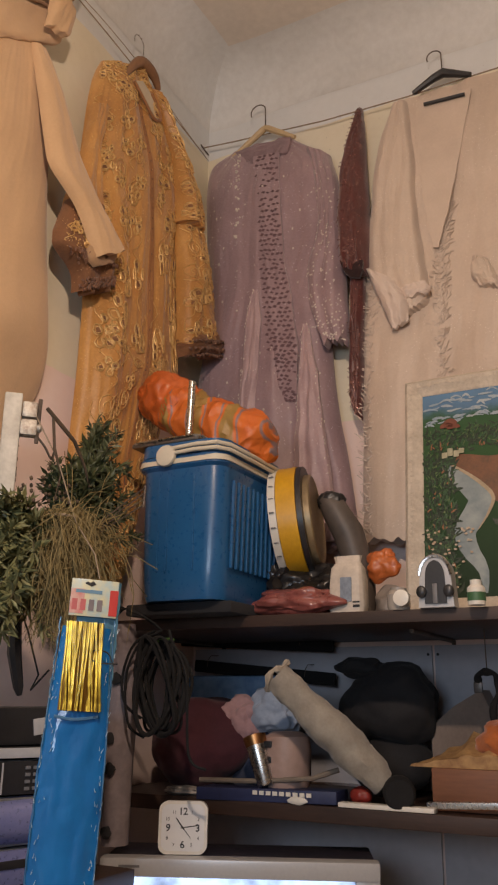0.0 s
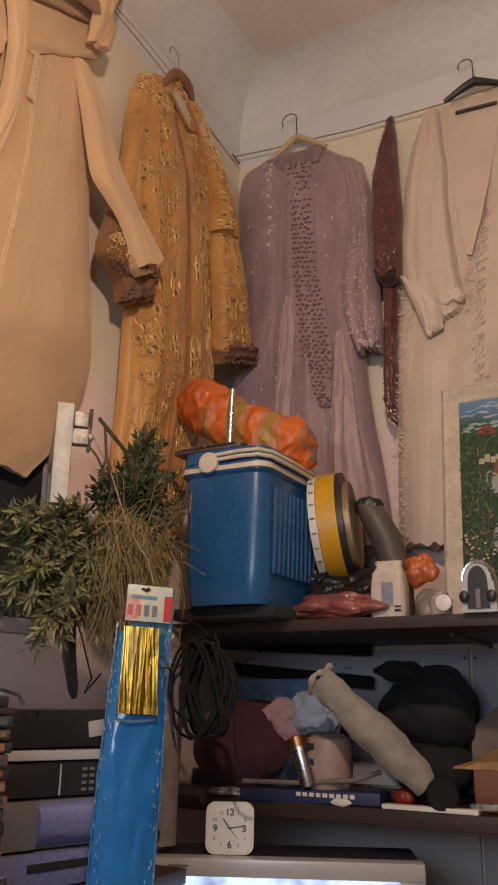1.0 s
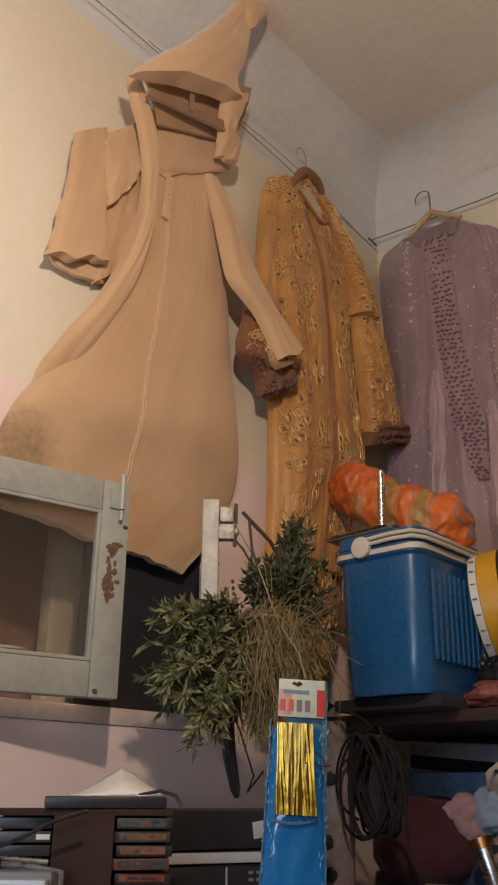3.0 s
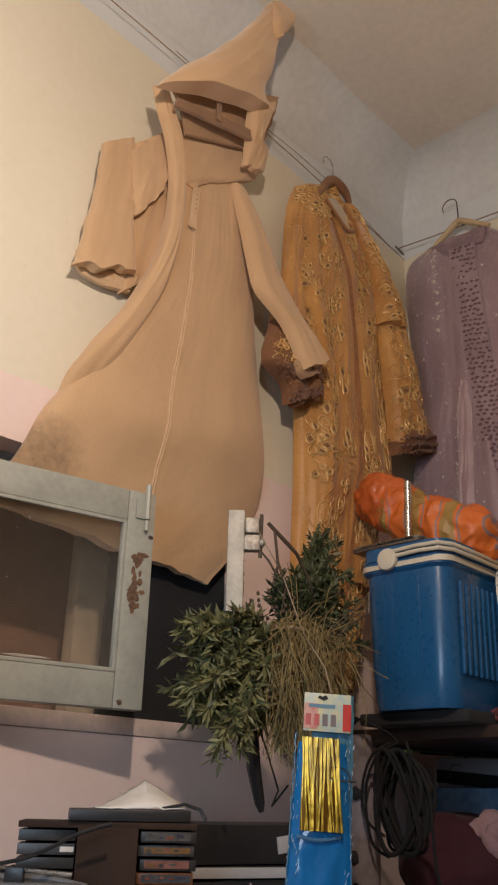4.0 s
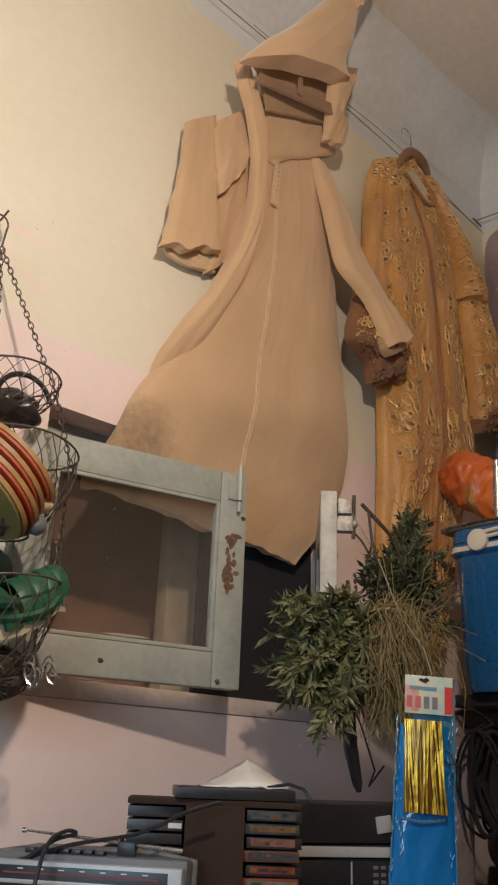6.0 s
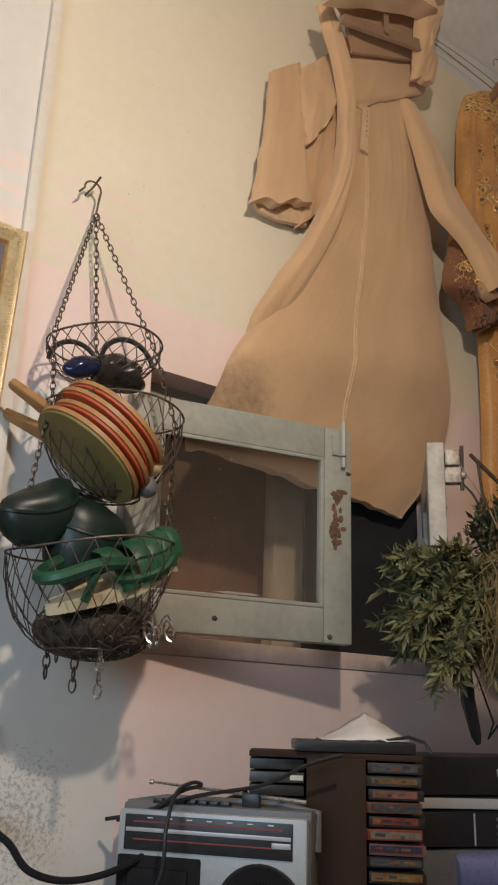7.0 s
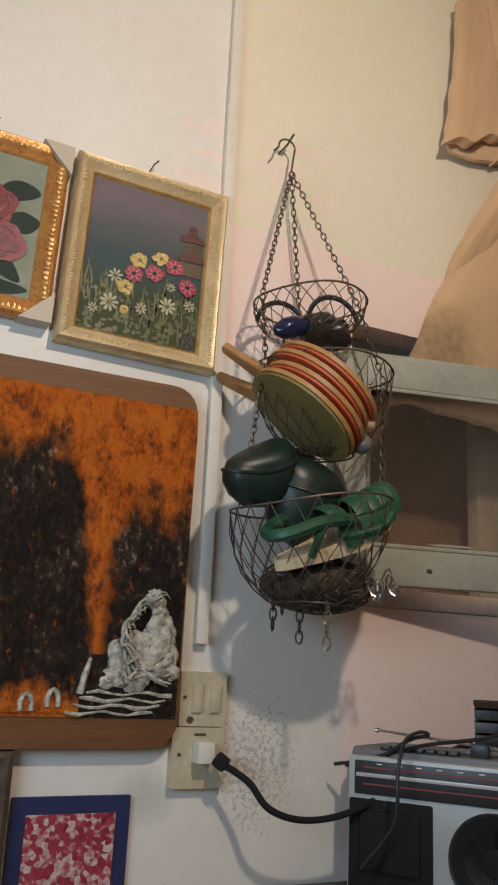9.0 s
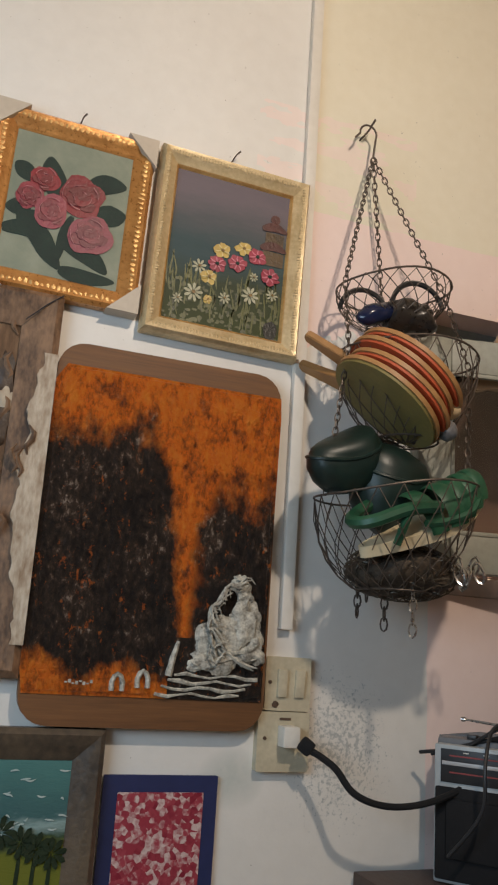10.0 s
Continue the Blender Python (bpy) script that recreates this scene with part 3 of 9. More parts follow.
rnd = random.Random(5)
cords, fills = bmesh.new(), bmesh.new()
for row in range(20):
    v = 0.02 + row * 0.0495
    for s in (-0.78, -0.50, -0.20, 0.30, 0.56, 0.82):
        if rnd.random() < 0.08:
            continue
        ss, vv = s + rnd.uniform(-0.10, 0.10), min(v + rnd.uniform(-0.018, 0.018) + (0.026 if s in (-0.50, 0.30, 0.82) else 0), 0.985)
        motif(cords, fills, body, ss, vv, rnd.uniform(0.022, 0.037), rnd.uniform(0, 6), 0 if rnd.random() < 0.93 else 1)
for row in range(5):
    for s in (-0.5, 0.35):
        motif(cords, fills, right, s + rnd.uniform(-0.2, 0.2), 0.15 + row * 0.18 + rnd.uniform(-0.04, 0.04), rnd.uniform(0.024, 0.034), rnd.uniform(0, 6), 0, 0.45)
for row in range(5):
    for s in (-0.55, 0.0, 0.5):
        motif(cords, fills, fore, s + rnd.uniform(-0.2, 0.2), 0.08 + row * 0.19 + rnd.uniform(-0.05, 0.05), rnd.uniform(0.024, 0.036), rnd.uniform(0, 6), rnd.choice((0, 0, 1)), 0.40)
for row in range(3):
    motif(cords, fills, end, rnd.uniform(-0.7, 0.2), 0.15 + row * 0.16, 0.022, rnd.uniform(0, 6), 0, 0.3)
for i in range(1900):
    d = rnd.choice((body, body, body, body, fore, right, end))
    z = rnd.choice((0.0012, 0.0016, 0.0026))
    lump(cords, d.at(rnd.uniform(-0.92, 0.92), rnd.uniform(0.02, 0.55 if d is end else 0.98), 0.0015), (z, 0.0013, z), i, 0.3, 3, 1)
tagged(part("embroidery", cords, M["gold_thread"], caftan, "gold cord flowers and glinting beads"), kind="stuff")
tagged(part("petal_fill", fills, M["orange_dark"], caftan, "dark brown petal fillings"), kind="stuff")
bm = bmesh.new()
for s, r in ((0.075, 0.0035), (0.105, 0.0030), (0.135, 0.0035)):
    tube(bm, [body.at(s - 0.05 * (1 - v / 70), v / 70, 0.0005) for v in range(8, 70)], r, 6)
part("front_band", bm, M["orange_mid"], caftan, "brown button band down the front")
bm = bmesh.new()
for i in range(40):
    lump(bm, body.at(0.06, 0.14 + 0.0205 * i, 0.003), (0.003, 0.003, 0.003), i, 0.1, 2, 1)
tagged(part("button", bm, M["brown_lace"], caftan), kind="stuff")
bm = bmesh.new()
tube(bm, curve([(-0.089, -0.088, 1.590), (-0.055, -0.092, 1.650), (-0.024, -0.095, 1.688), (0.02, -0.097, 1.694), (0.055, -0.098, 1.682), (0.085, -0.092, 1.660)], 24), [0.009 + 0.010 * math.sin(math.pi * k / 24) for k in range(25)], 10)
hanger = part("hanger", bm, M["wood"], caftan, "brown wooden hanger")
part("hanger_hook", hook_of(-0.005, -0.09, 1.695, 0.105, 0.026), M["steel"], hanger)
# open neck: pale lining between two brown edges
neck = [(-0.058, 1.587), (-0.016, 1.617), (0.031, 1.602), (0.074, 1.569), (0.083, 1.535), (0.045, 1.520), (-0.010, 1.552)]
part("neck_lining", slab(bmesh.new(), neck, -0.098, -0.103), M["orange_lining"], caftan, "pale lining inside the open neck")
part("collar", rod(curve([(0.031, -0.106, 1.602), (0.074, -0.106, 1.569), (0.083, -0.108, 1.535), (0.045, -0.108, 1.518), (-0.010, -0.106, 1.550), (-0.060, -0.102, 1.585)], 30), 0.0055, 6), M["orange_mid"], caftan)

# camel wool hooded robe
B = (1.28, 1.72)
robe = thing("hooded_robe", on_west(B[0] + 0.006, B[1]), "camel wool hooded robe with long sleeves spread on the wall", "robe")
body = Drape([(1.285, 2.973, 1.481, 2.969, 0.060, 0.020), (1.266, 2.791, 1.541, 2.854, 0.050, 0.030), (1.232, 2.589, 1.580, 2.687, 0.045, 0.035), (1.178, 2.386, 1.595, 2.561, 0.040, 0.040), (1.109, 2.247, 1.618, 2.416, 0.035, 0.040), (1.029, 2.110, 1.646, 2.277, 0.030, 0.040),
              (0.971, 2.015, 1.666, 2.147, 0.030, 0.040), (0.937, 1.921, 1.679, 2.052, 0.020, 0.028), (0.901, 1.843, 1.662, 1.960, 0.010, 0.022), (0.883, 1.805, 1.585, 1.836, 0.008, 0.018), (0.878, 1.785, 1.500, 1.745, 0.008, 0.016)], B, 1.1, 0.008, 0.4, 1.0, flat=9.0)
part("body", body.mesh(120, 140, 0.004, wave=0.12), M["camel_dirty"], robe)
sleeve_l = Drape([(1.034, 2.781, 1.128, 2.861, 0.045, 0.012), (1.028, 2.658, 1.136, 2.750, 0.047, 0.016), (1.010, 2.525, 1.144, 2.603, 0.050, 0.020), (0.993, 2.422, 1.155, 2.495, 0.052, 0.024), (0.984, 2.381, 1.161, 2.446, 0.053, 0.026)], B, 0.5, 0.003, 6.1, flat=7.0)
part("sleeve", sleeve_l.mesh(40, 50, 0.005, wave=0.10), M["camel"], robe)
under = Drape([(1.005, 2.413, 1.184, 2.486, 0.030, 0.010), (1.028, 2.391, 1.180, 2.455, 0.028, 0.012), (1.089, 2.389, 1.172, 2.408, 0.026, 0.008)], B, 1.0, 0.004, 3.9)
# paler braid cloth stands in for light caught inside the sleeve
part("sleeve_inside", under.mesh(24, 18), M["camel_seam"], robe, "pale inside of the wide sleeve mouth, light in its colour")
sleeve_r = Drape([(1.457, 2.902, 1.508, 2.905, 0.080, 0.020), (1.478, 2.809, 1.563, 2.816, 0.090, 0.030), (1.497, 2.673, 1.612, 2.671, 0.110, 0.036), (1.518, 2.548, 1.673, 2.551, 0.130, 0.040), (1.611, 2.464, 1.735, 2.472, 0.150, 0.038), (1.681, 2.351, 1.786, 2.418, 0.160, 0.038)], B, 0.8, 0.005, 7.3, flat=3.4)
part("sleeve", sleeve_r.mesh(36, 56, 0.003, wave=0.1), M["camel"], robe)
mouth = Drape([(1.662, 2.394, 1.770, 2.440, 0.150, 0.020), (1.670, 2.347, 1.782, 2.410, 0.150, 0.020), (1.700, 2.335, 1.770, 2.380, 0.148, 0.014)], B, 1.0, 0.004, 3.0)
part("sleeve_inside", mouth.mesh(20, 12), M["camel_inner"], robe, "inside of the sleeve mouth, shade in its colour")
fold = Drape([(1.109, 2.970, 1.163, 2.980, 0.135, 0.014), (1.138, 2.917, 1.200, 2.923, 0.125, 0.020), (1.182, 2.876, 1.247, 2.879, 0.105, 0.024), (1.218, 2.801, 1.273, 2.812, 0.090, 0.026), (1.231, 2.702, 1.282, 2.713, 0.078, 0.026), (1.219, 2.589, 1.273, 2.596, 0.078, 0.036), (1.189, 2.465, 1.248, 2.465, 0.068, 0.036), (1.128, 2.329, 1.201, 2.331, 0.060, 0.034), (1.054, 2.205, 1.147, 2.219, 0.052, 0.032), (1.016, 2.125, 1.103, 2.130, 0.042, 0.022), (1.006, 2.054, 1.074, 2.055, 0.018, 0.004)], B, 0.9, 0.005, 2.9, flat=2.6)
part("cape_fold", fold.mesh(24, 90), M["camel"], robe)
shoulder = Drape([(1.123, 2.836, 1.249, 2.972, 0.040, 0.016), (1.131, 2.741, 1.262, 2.860, 0.042, 0.018), (1.143, 2.640, 1.274, 2.751, 0.038, 0.020), (1.149, 2.526, 1.274, 2.625, 0.030, 0.018), (1.142, 2.394, 1.229, 2.481, 0.024, 0.014)], B, 1, 0.007, 3.2, flat=6.0)
part("shoulder", shoulder.mesh(24, 44), M["camel"], robe)
epaul = Drape([(1.111, 2.799, 1.223, 2.941, 0.062, 0.008), (1.117, 2.728, 1.232, 2.853, 0.066, 0.012), (1.125, 2.659, 1.233, 2.788, 0.070, 0.014), (1.140, 2.604, 1.216, 2.727, 0.068, 0.012)], B, 0.8, 0.005, 9.2, flat=4.0)
part("shoulder_fold", epaul.mesh(22, 30, 0.005, wave=0.12), M["camel"], robe)
# the hood: a cone of cloth with a drooping brim and a bent tip
hood = Drape([(1.411, 3.444, 1.470, 3.476, 0.262, 0.020), (1.362, 3.339, 1.462, 3.373, 0.252, 0.032), (1.284, 3.209, 1.452, 3.280, 0.242, 0.042), (1.202, 3.084, 1.448, 3.204, 0.232, 0.050), (1.109, 2.961, 1.425, 3.120, 0.222, 0.055), (1.059, 2.880, 1.456, 3.080, 0.212, 0.060)], B, 0.8, 0.008, 5.2, flat=3.4)
part("hood", hood.mesh(60, 64, 0.007, wave=0.07), M["camel"], robe)
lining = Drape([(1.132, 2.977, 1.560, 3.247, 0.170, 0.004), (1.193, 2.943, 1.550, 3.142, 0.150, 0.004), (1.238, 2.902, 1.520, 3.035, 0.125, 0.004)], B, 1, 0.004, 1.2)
part("hood_lining", lining.mesh(30, 24), M["camel_inner"], robe, "brown inside of the hood, shade in its colour")
# dark brown strip laid across the inside of the hood opening
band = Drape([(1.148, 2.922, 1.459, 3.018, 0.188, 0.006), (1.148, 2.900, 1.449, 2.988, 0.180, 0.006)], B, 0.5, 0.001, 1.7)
part("dark_band", band.mesh(24, 6), M["camel_dark"], robe, "dark band inside the hood")
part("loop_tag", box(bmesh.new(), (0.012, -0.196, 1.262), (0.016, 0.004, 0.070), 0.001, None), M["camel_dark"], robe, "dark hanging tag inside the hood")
flap = Drape([(1.225, 2.970, 1.502, 3.061, 0.088, 0.010), (1.240, 2.907, 1.561, 3.072, 0.088, 0.014), (1.253, 2.837, 1.545, 3.050, 0.086, 0.016), (1.268, 2.796, 1.556, 2.979, 0.084, 0.014), (1.301, 2.793, 1.474, 2.911, 0.080, 0.008)], B, 0.9, 0.006, 8.8, flat=7.0)
part("collar", flap.mesh(44, 34, 0.006, wave=0.12), M["camel"], robe)
edge = Drape([(1.403, 3.081, 1.512, 3.160, 0.200, 0.020), (1.405, 3.037, 1.500, 3.102, 0.190, 0.028), (1.421, 2.999, 1.476, 3.012, 0.172, 0.028), (1.438, 2.967, 1.524, 3.010, 0.152, 0.025), (1.451, 2.930, 1.535, 2.958, 0.132, 0.015)], B, 1.4, 0.010, 4.8, flat=3.4)
part("hood_edge", edge.mesh(22, 34, 0.004), M["camel"], robe)
tip = Drape([(1.403, 3.403, 1.446, 3.465, 0.272, 0.018), (1.402, 3.322, 1.501, 3.438, 0.288, 0.018), (1.426, 3.294, 1.451, 3.329, 0.282, 0.010)], B, 1.2, 0.006, 2.8, flat=3.0)
part("hood_tip", tip.mesh(22, 20, 0.004), M["camel"], robe)


def lay(drape, u, z, lift=0.003):
    """The point of the drape's front over the wall point u, z."""
    best = None
    for k in range(121):
        lu, lz, ru, rz, _, _ = spread(drape.rows, k / 120)
        f = (u - lu) / (ru - lu)
        off = abs(lz + (rz - lz) * f - z)
        if 0 <= f <= 1 and (best is None or off < best[0]):
            best = (off, 2 * f - 1, k / 120)
    return drape.at(best[1], best[2], lift)


seam = curve([(1.334, 2.690, 0), (1.323, 2.452, 0), (1.306, 2.278, 0), (1.290, 2.117, 0), (1.276, 1.912, 0), (1.270, 1.770, 0)], 60)
path = [lay(body, p.x, p.y, 0.0012) for p in seam]
bm = bmesh.new()
for dx in (-0.0035, 0.0035):
    tube(bm, [p + Vector((dx + 0.002 * noise.noise(p * 30), 0, 0)) for p in path], 0.0022, 6)
part("front_seam", bm, M["camel_seam"], robe, "pale double seam down the front")
bm = bmesh.new()
mid = [lay(body, 1.326 - 0.0006 * k, 2.80 - 0.0085 * k, 0.006) for k in range(18)]
for dx in (-0.010, -0.005, 0.0, 0.005, 0.010):
    tube(bm, [p + Vector((dx, 0, 0)) for p in mid], 0.0034, 5)
part("placket", bm, M["camel_seam"], robe, "narrow ribbed placket at the throat")
bm = bmesh.new()
for k in range(2, 11):
    lump(bm, mid[k] + Vector((0.002, -0.004, 0)), (0.0016, 0.002, 0.003), k, 0.1, 2, 1)
part("button_loop", bm, M["camel_inner"], robe)
# mauve caftan
B = (-1.08, 1.62)
caftan = thing("caftan", on_north(*B), "mauve satin caftan with sequins and a netted front panel", "caftan", "caftans on the lines")
body = Drape([(-1.285, 3.178, -1.022, 3.178, 0.050, 0.020), (-1.350, 3.136, -0.878, 3.041, 0.050, 0.040), (-1.368, 3.030, -0.849, 2.920, 0.050, 0.050), (-1.357, 2.831, -0.855, 2.704, 0.050, 0.055), (-1.330, 2.618, -0.880, 2.523, 0.050, 0.060),
              (-1.350, 2.431, -0.878, 2.320, 0.050, 0.062), (-1.378, 2.262, -0.858, 2.122, 0.050, 0.062), (-1.378, 2.055, -0.834, 1.970, 0.050, 0.062), (-1.376, 1.837, -0.811, 1.772, 0.050, 0.060), (-1.374, 1.665, -0.808, 1.666, 0.050, 0.050)], B, 2.4, 0.026, 4.4, 0.8, flat=4.0)
part("body", body.mesh(110, 130, 0.006), M["purple"], caftan)
sleeve = Drape([(-0.955, 3.100, -0.863, 3.038, 0.068, 0.025), (-0.915, 2.941, -0.829, 2.905, 0.080, 0.038), (-0.900, 2.732, -0.816, 2.697, 0.090, 0.048), (-0.931, 2.588, -0.806, 2.547, 0.100, 0.055), (-0.922, 2.443, -0.800, 2.402, 0.100, 0.050), (-0.879, 2.313, -0.800, 2.310, 0.100, 0.040)], B, 1.5, 0.018, 3.3, flat=3.4)
part("sleeve", sleeve.mesh(44, 64, 0.008), M["purple"], caftan)
panel = Drape([(-1.149, 3.107, -1.046, 3.091, 0.100, 0.004), (-1.127, 2.859, -1.034, 2.842, 0.112, 0.005), (-1.112, 2.653, -1.015, 2.632, 0.114, 0.005), (-1.095, 2.457, -0.982, 2.432, 0.117, 0.005), (-1.077, 2.291, -0.971, 2.271, 0.116, 0.005), (-1.055, 2.150, -0.985, 2.142, 0.100, 0.003)], B, 1.5, 0.008, 1.1)
net = part("front_panel", panel.mesh(24, 70), M["purple"], caftan, "dark netted panel down the front")
bm = bmesh.new()
rnd = random.Random(2)
for i in range(54):
    for k in range(5):
        s = -0.80 + 0.36 * k + (0.18 if i % 2 else 0) + rnd.uniform(-0.05, 0.05)
        if s < 0.95 and rnd.random() < 0.93:
            p = panel.at(s, min((i + 0.5 + rnd.uniform(-0.2, 0.2)) / 54, 0.99), 0.0012)
            d = rnd.uniform(0.0065, 0.0092)
            lean = rnd.uniform(-0.3, 0.3) * d
            slab(bm, [(p.x - 1.1 * d, p.z + lean), (p.x - 0.2 * d, p.z + d * 0.7), (p.x + 1.1 * d, p.z - lean), (p.x + 0.2 * d, p.z - d * 0.7)], p.y + 0.001, p.y)
tagged(part("netting", bm, M["purple_dark"], net, "dark open diamonds of the net"), kind="stuff")
pale = Drape([(-1.134, 2.560, -1.115, 2.559, 0.120, 0.004), (-1.156, 2.470, -1.104, 2.457, 0.120, 0.008), (-1.165, 2.285, -1.109, 2.274, 0.125, 0.010), (-1.179, 2.109, -1.121, 2.101, 0.125, 0.012), (-1.188, 1.700, -1.118, 1.700, 0.122, 0.012)], B, 1.2, 0.008, 7)
part("satin_strip", pale.mesh(18, 50), M["purple_light"], caftan, "pale satin edging")
strip = Drape([(-0.953, 2.400, -0.934, 2.394, 0.115, 0.004), (-0.963, 2.250, -0.905, 2.240, 0.120, 0.010), (-0.973, 2.079, -0.882, 2.056, 0.125, 0.014), (-0.981, 1.914, -0.861, 1.883, 0.125, 0.016), (-0.986, 1.680, -0.837, 1.680, 0.122, 0.016)], B, 1.8, 0.012, 7)
part("satin_strip", strip.mesh(24, 50), M["purple_light"], caftan, "pale satin edging")
collar = Drape([(-1.231, 3.163, -1.006, 3.151, 0.085, 0.010), (-1.212, 3.135, -1.011, 3.117, 0.088, 0.012), (-1.189, 3.099, -1.021, 3.083, 0.088, 0.010)], B, 2.0, 0.010, 6.2)
part("collar", collar.mesh(34, 12, 0.006), M["purple_mid"], caftan, "soft standing collar")
bm = bmesh.new()
rnd = random.Random(8)
for i in range(11):
    p = body.at(-0.40 + 0.012 * math.sin(i * 1.7), 0.055 + i * 0.028, 0.001)
    z = 0.011 if i % 2 else 0.006
    for k in range(7):
        lump(bm, p + Vector((rnd.uniform(-z, z), 0, rnd.uniform(-z, z))), (0.0042, 0.002, 0.0042), i + 31 * k, 0.4, 3, 1)
for i in range(240):
    p = body.at(rnd.uniform(-0.95, 0.95), 0.02 + 0.75 * rnd.random() ** 1.4, 0.0005)
    z = rnd.choice((0.0014, 0.002, 0.0025, 0.004))
    lump(bm, p, (z, 0.0012, z * rnd.uniform(0.6, 1.6)), i, 0.5, 3, 1)
for i in range(150):
    p = sleeve.at(rnd.uniform(-0.9, 0.9), rnd.random() ** 0.5, 0.001)
    lump(bm, p, (0.0032, 0.0015, 0.0032), i, 0.5, 3, 1)
for d, s in ((strip, -0.9), (strip, 0.9), (pale, -0.9)):
    for i in range(60):
        if rnd.random() < 0.5:
            p = d.at(s, i / 60, 0.001) + Vector((0.004 * math.sin(i * 0.9), 0, 0))
            lump(bm, p, (0.002, 0.0015, 0.004), i, 0.4, 3, 1)
tagged(part("sequin", bm, M["pearl"], caftan, "silvery sequins and beads"), kind="stuff")
bm = bmesh.new()
tube(bm, [(-0.165, -0.078, 1.532), (-0.095, -0.08, 1.573), (-0.045, -0.08, 1.606), (-0.032, -0.08, 1.612), (-0.019, -0.08, 1.606), (0.03, -0.08, 1.572), (0.085, -0.078, 1.535)], [0.008, 0.011, 0.012, 0.012, 0.012, 0.011, 0.008], 8)
hanger = part("hanger", bm, M["pale_wood"], caftan, "pale wooden hanger")
part("hanger_hook", hook_of(-0.032, -0.08, 1.60, 0.15, 0.030), M["dark_wire"], hanger)

# maroon sequinned garment, folded narrow
B = (-0.80, 2.05)
m_dress = thing("maroon_garment", on_north(*B), "dark maroon sequinned garment bunched narrow over the line", "garment")
body = Drape([(-0.760, 3.199, -0.744, 3.193, 0.060, 0.012), (-0.778, 3.104, -0.732, 3.080, 0.080, 0.030), (-0.809, 2.940, -0.722, 2.897, 0.100, 0.050), (-0.812, 2.776, -0.712, 2.734, 0.120, 0.055), (-0.809, 2.612, -0.713, 2.585, 0.130, 0.055), (-0.798, 2.535, -0.723, 2.513, 0.125, 0.045)], B, 1.8, 0.014, 2, flat=3.0)
part("body", body.mesh(34, 60, 0.004), M["maroon"], m_dress)
tail = Drape([(-0.788, 2.577, -0.737, 2.557, 0.100, 0.030), (-0.792, 2.398, -0.748, 2.391, 0.100, 0.030), (-0.802, 2.230, -0.758, 2.224, 0.090, 0.030), (-0.803, 2.137, -0.763, 2.122, 0.090, 0.025), (-0.792, 2.075, -0.774, 2.052, 0.080, 0.012)], B, 1.4, 0.010, 5, flat=3.0)
part("tail", tail.mesh(22, 50), M["maroon"], m_dress, "narrow hanging end")
rnd = random.Random(77)
bm = bmesh.new()
for i in range(900):
    d = body if i % 3 else tail
    p = d.at(rnd.uniform(-0.75, 0.75), rnd.uniform(0.05, 0.97), 0.0005)
    t, w = rnd.uniform(0, 6), rnd.uniform(-1.2, 1.2)
    l = rnd.uniform(0.003, 0.0065)
    tube(bm, [p, p + Vector((l * math.cos(t), -0.001, l * math.sin(t))), p + Vector((l * (math.cos(t) + math.cos(t + w)), 0.0, l * (math.sin(t) + math.sin(t + w))))], 0.0011, 3)
tagged(part("sequin", bm, plain("red_sequins", (0.40, 0.22, 0.19), (0.16, 0.06, 0.055), 0.25, 0.4), m_dress, "scribbled rows of red sequins"), kind="stuff")
# near-black piece paints the shade in the sleeve's hollow
cuff = Drape([(-0.798, 2.560, -0.721, 2.546, 0.170, 0.006), (-0.790, 2.535, -0.726, 2.515, 0.165, 0.008), (-0.775, 2.508, -0.741, 2.498, 0.150, 0.006)], B, 1, 0.004, 4)
part("cuff", cuff.mesh(18, 14), M["maroon_dark"], m_dress, "dark piece in place of the shaded sleeve hollow")

# blush satin caftan on a black hanger
B = (-0.46, 1.65)
caftan = thing("caftan", on_north(*B), "blush pink satin caftan with silver lace trim on a black hanger", "caftan", "caftans on the lines")
body = Drape([(-0.640, 3.170, -0.211, 3.164, 0.050, 0.030), (-0.696, 3.010, -0.191, 2.983, 0.050, 0.050), (-0.726, 2.830, -0.201, 2.803, 0.050, 0.055), (-0.743, 2.648, -0.217, 2.608, 0.050, 0.058), (-0.757, 2.487, -0.232, 2.422, 0.050, 0.060), (-0.772, 2.255, -0.252, 2.171, 0.050, 0.060), (-0.782, 1.960, -0.277, 1.904, 0.050, 0.060), (-0.791, 1.675, -0.302, 1.667, 0.050, 0.055)], B, 2.4, 0.024, 5.5, 0.9, flat=5.0)
part("body", body.mesh(110, 120, 0.006), M["blush"], caftan)
sleeve = Drape([(-0.632, 3.150, -0.581, 3.149, 0.078, 0.025), (-0.685, 2.974, -0.562, 2.959, 0.090, 0.036), (-0.713, 2.760, -0.562, 2.742, 0.098, 0.044), (-0.725, 2.552, -0.544, 2.542, 0.105, 0.050), (-0.693, 2.432, -0.534, 2.414, 0.108, 0.046), (-0.654, 2.340, -0.547, 2.378, 0.108, 0.034)], B, 1.0, 0.014, 6, flat=3.4)
part("sleeve", sleeve.mesh(50, 70, 0.006), M["blush"], caftan)
rnd = random.Random(12)
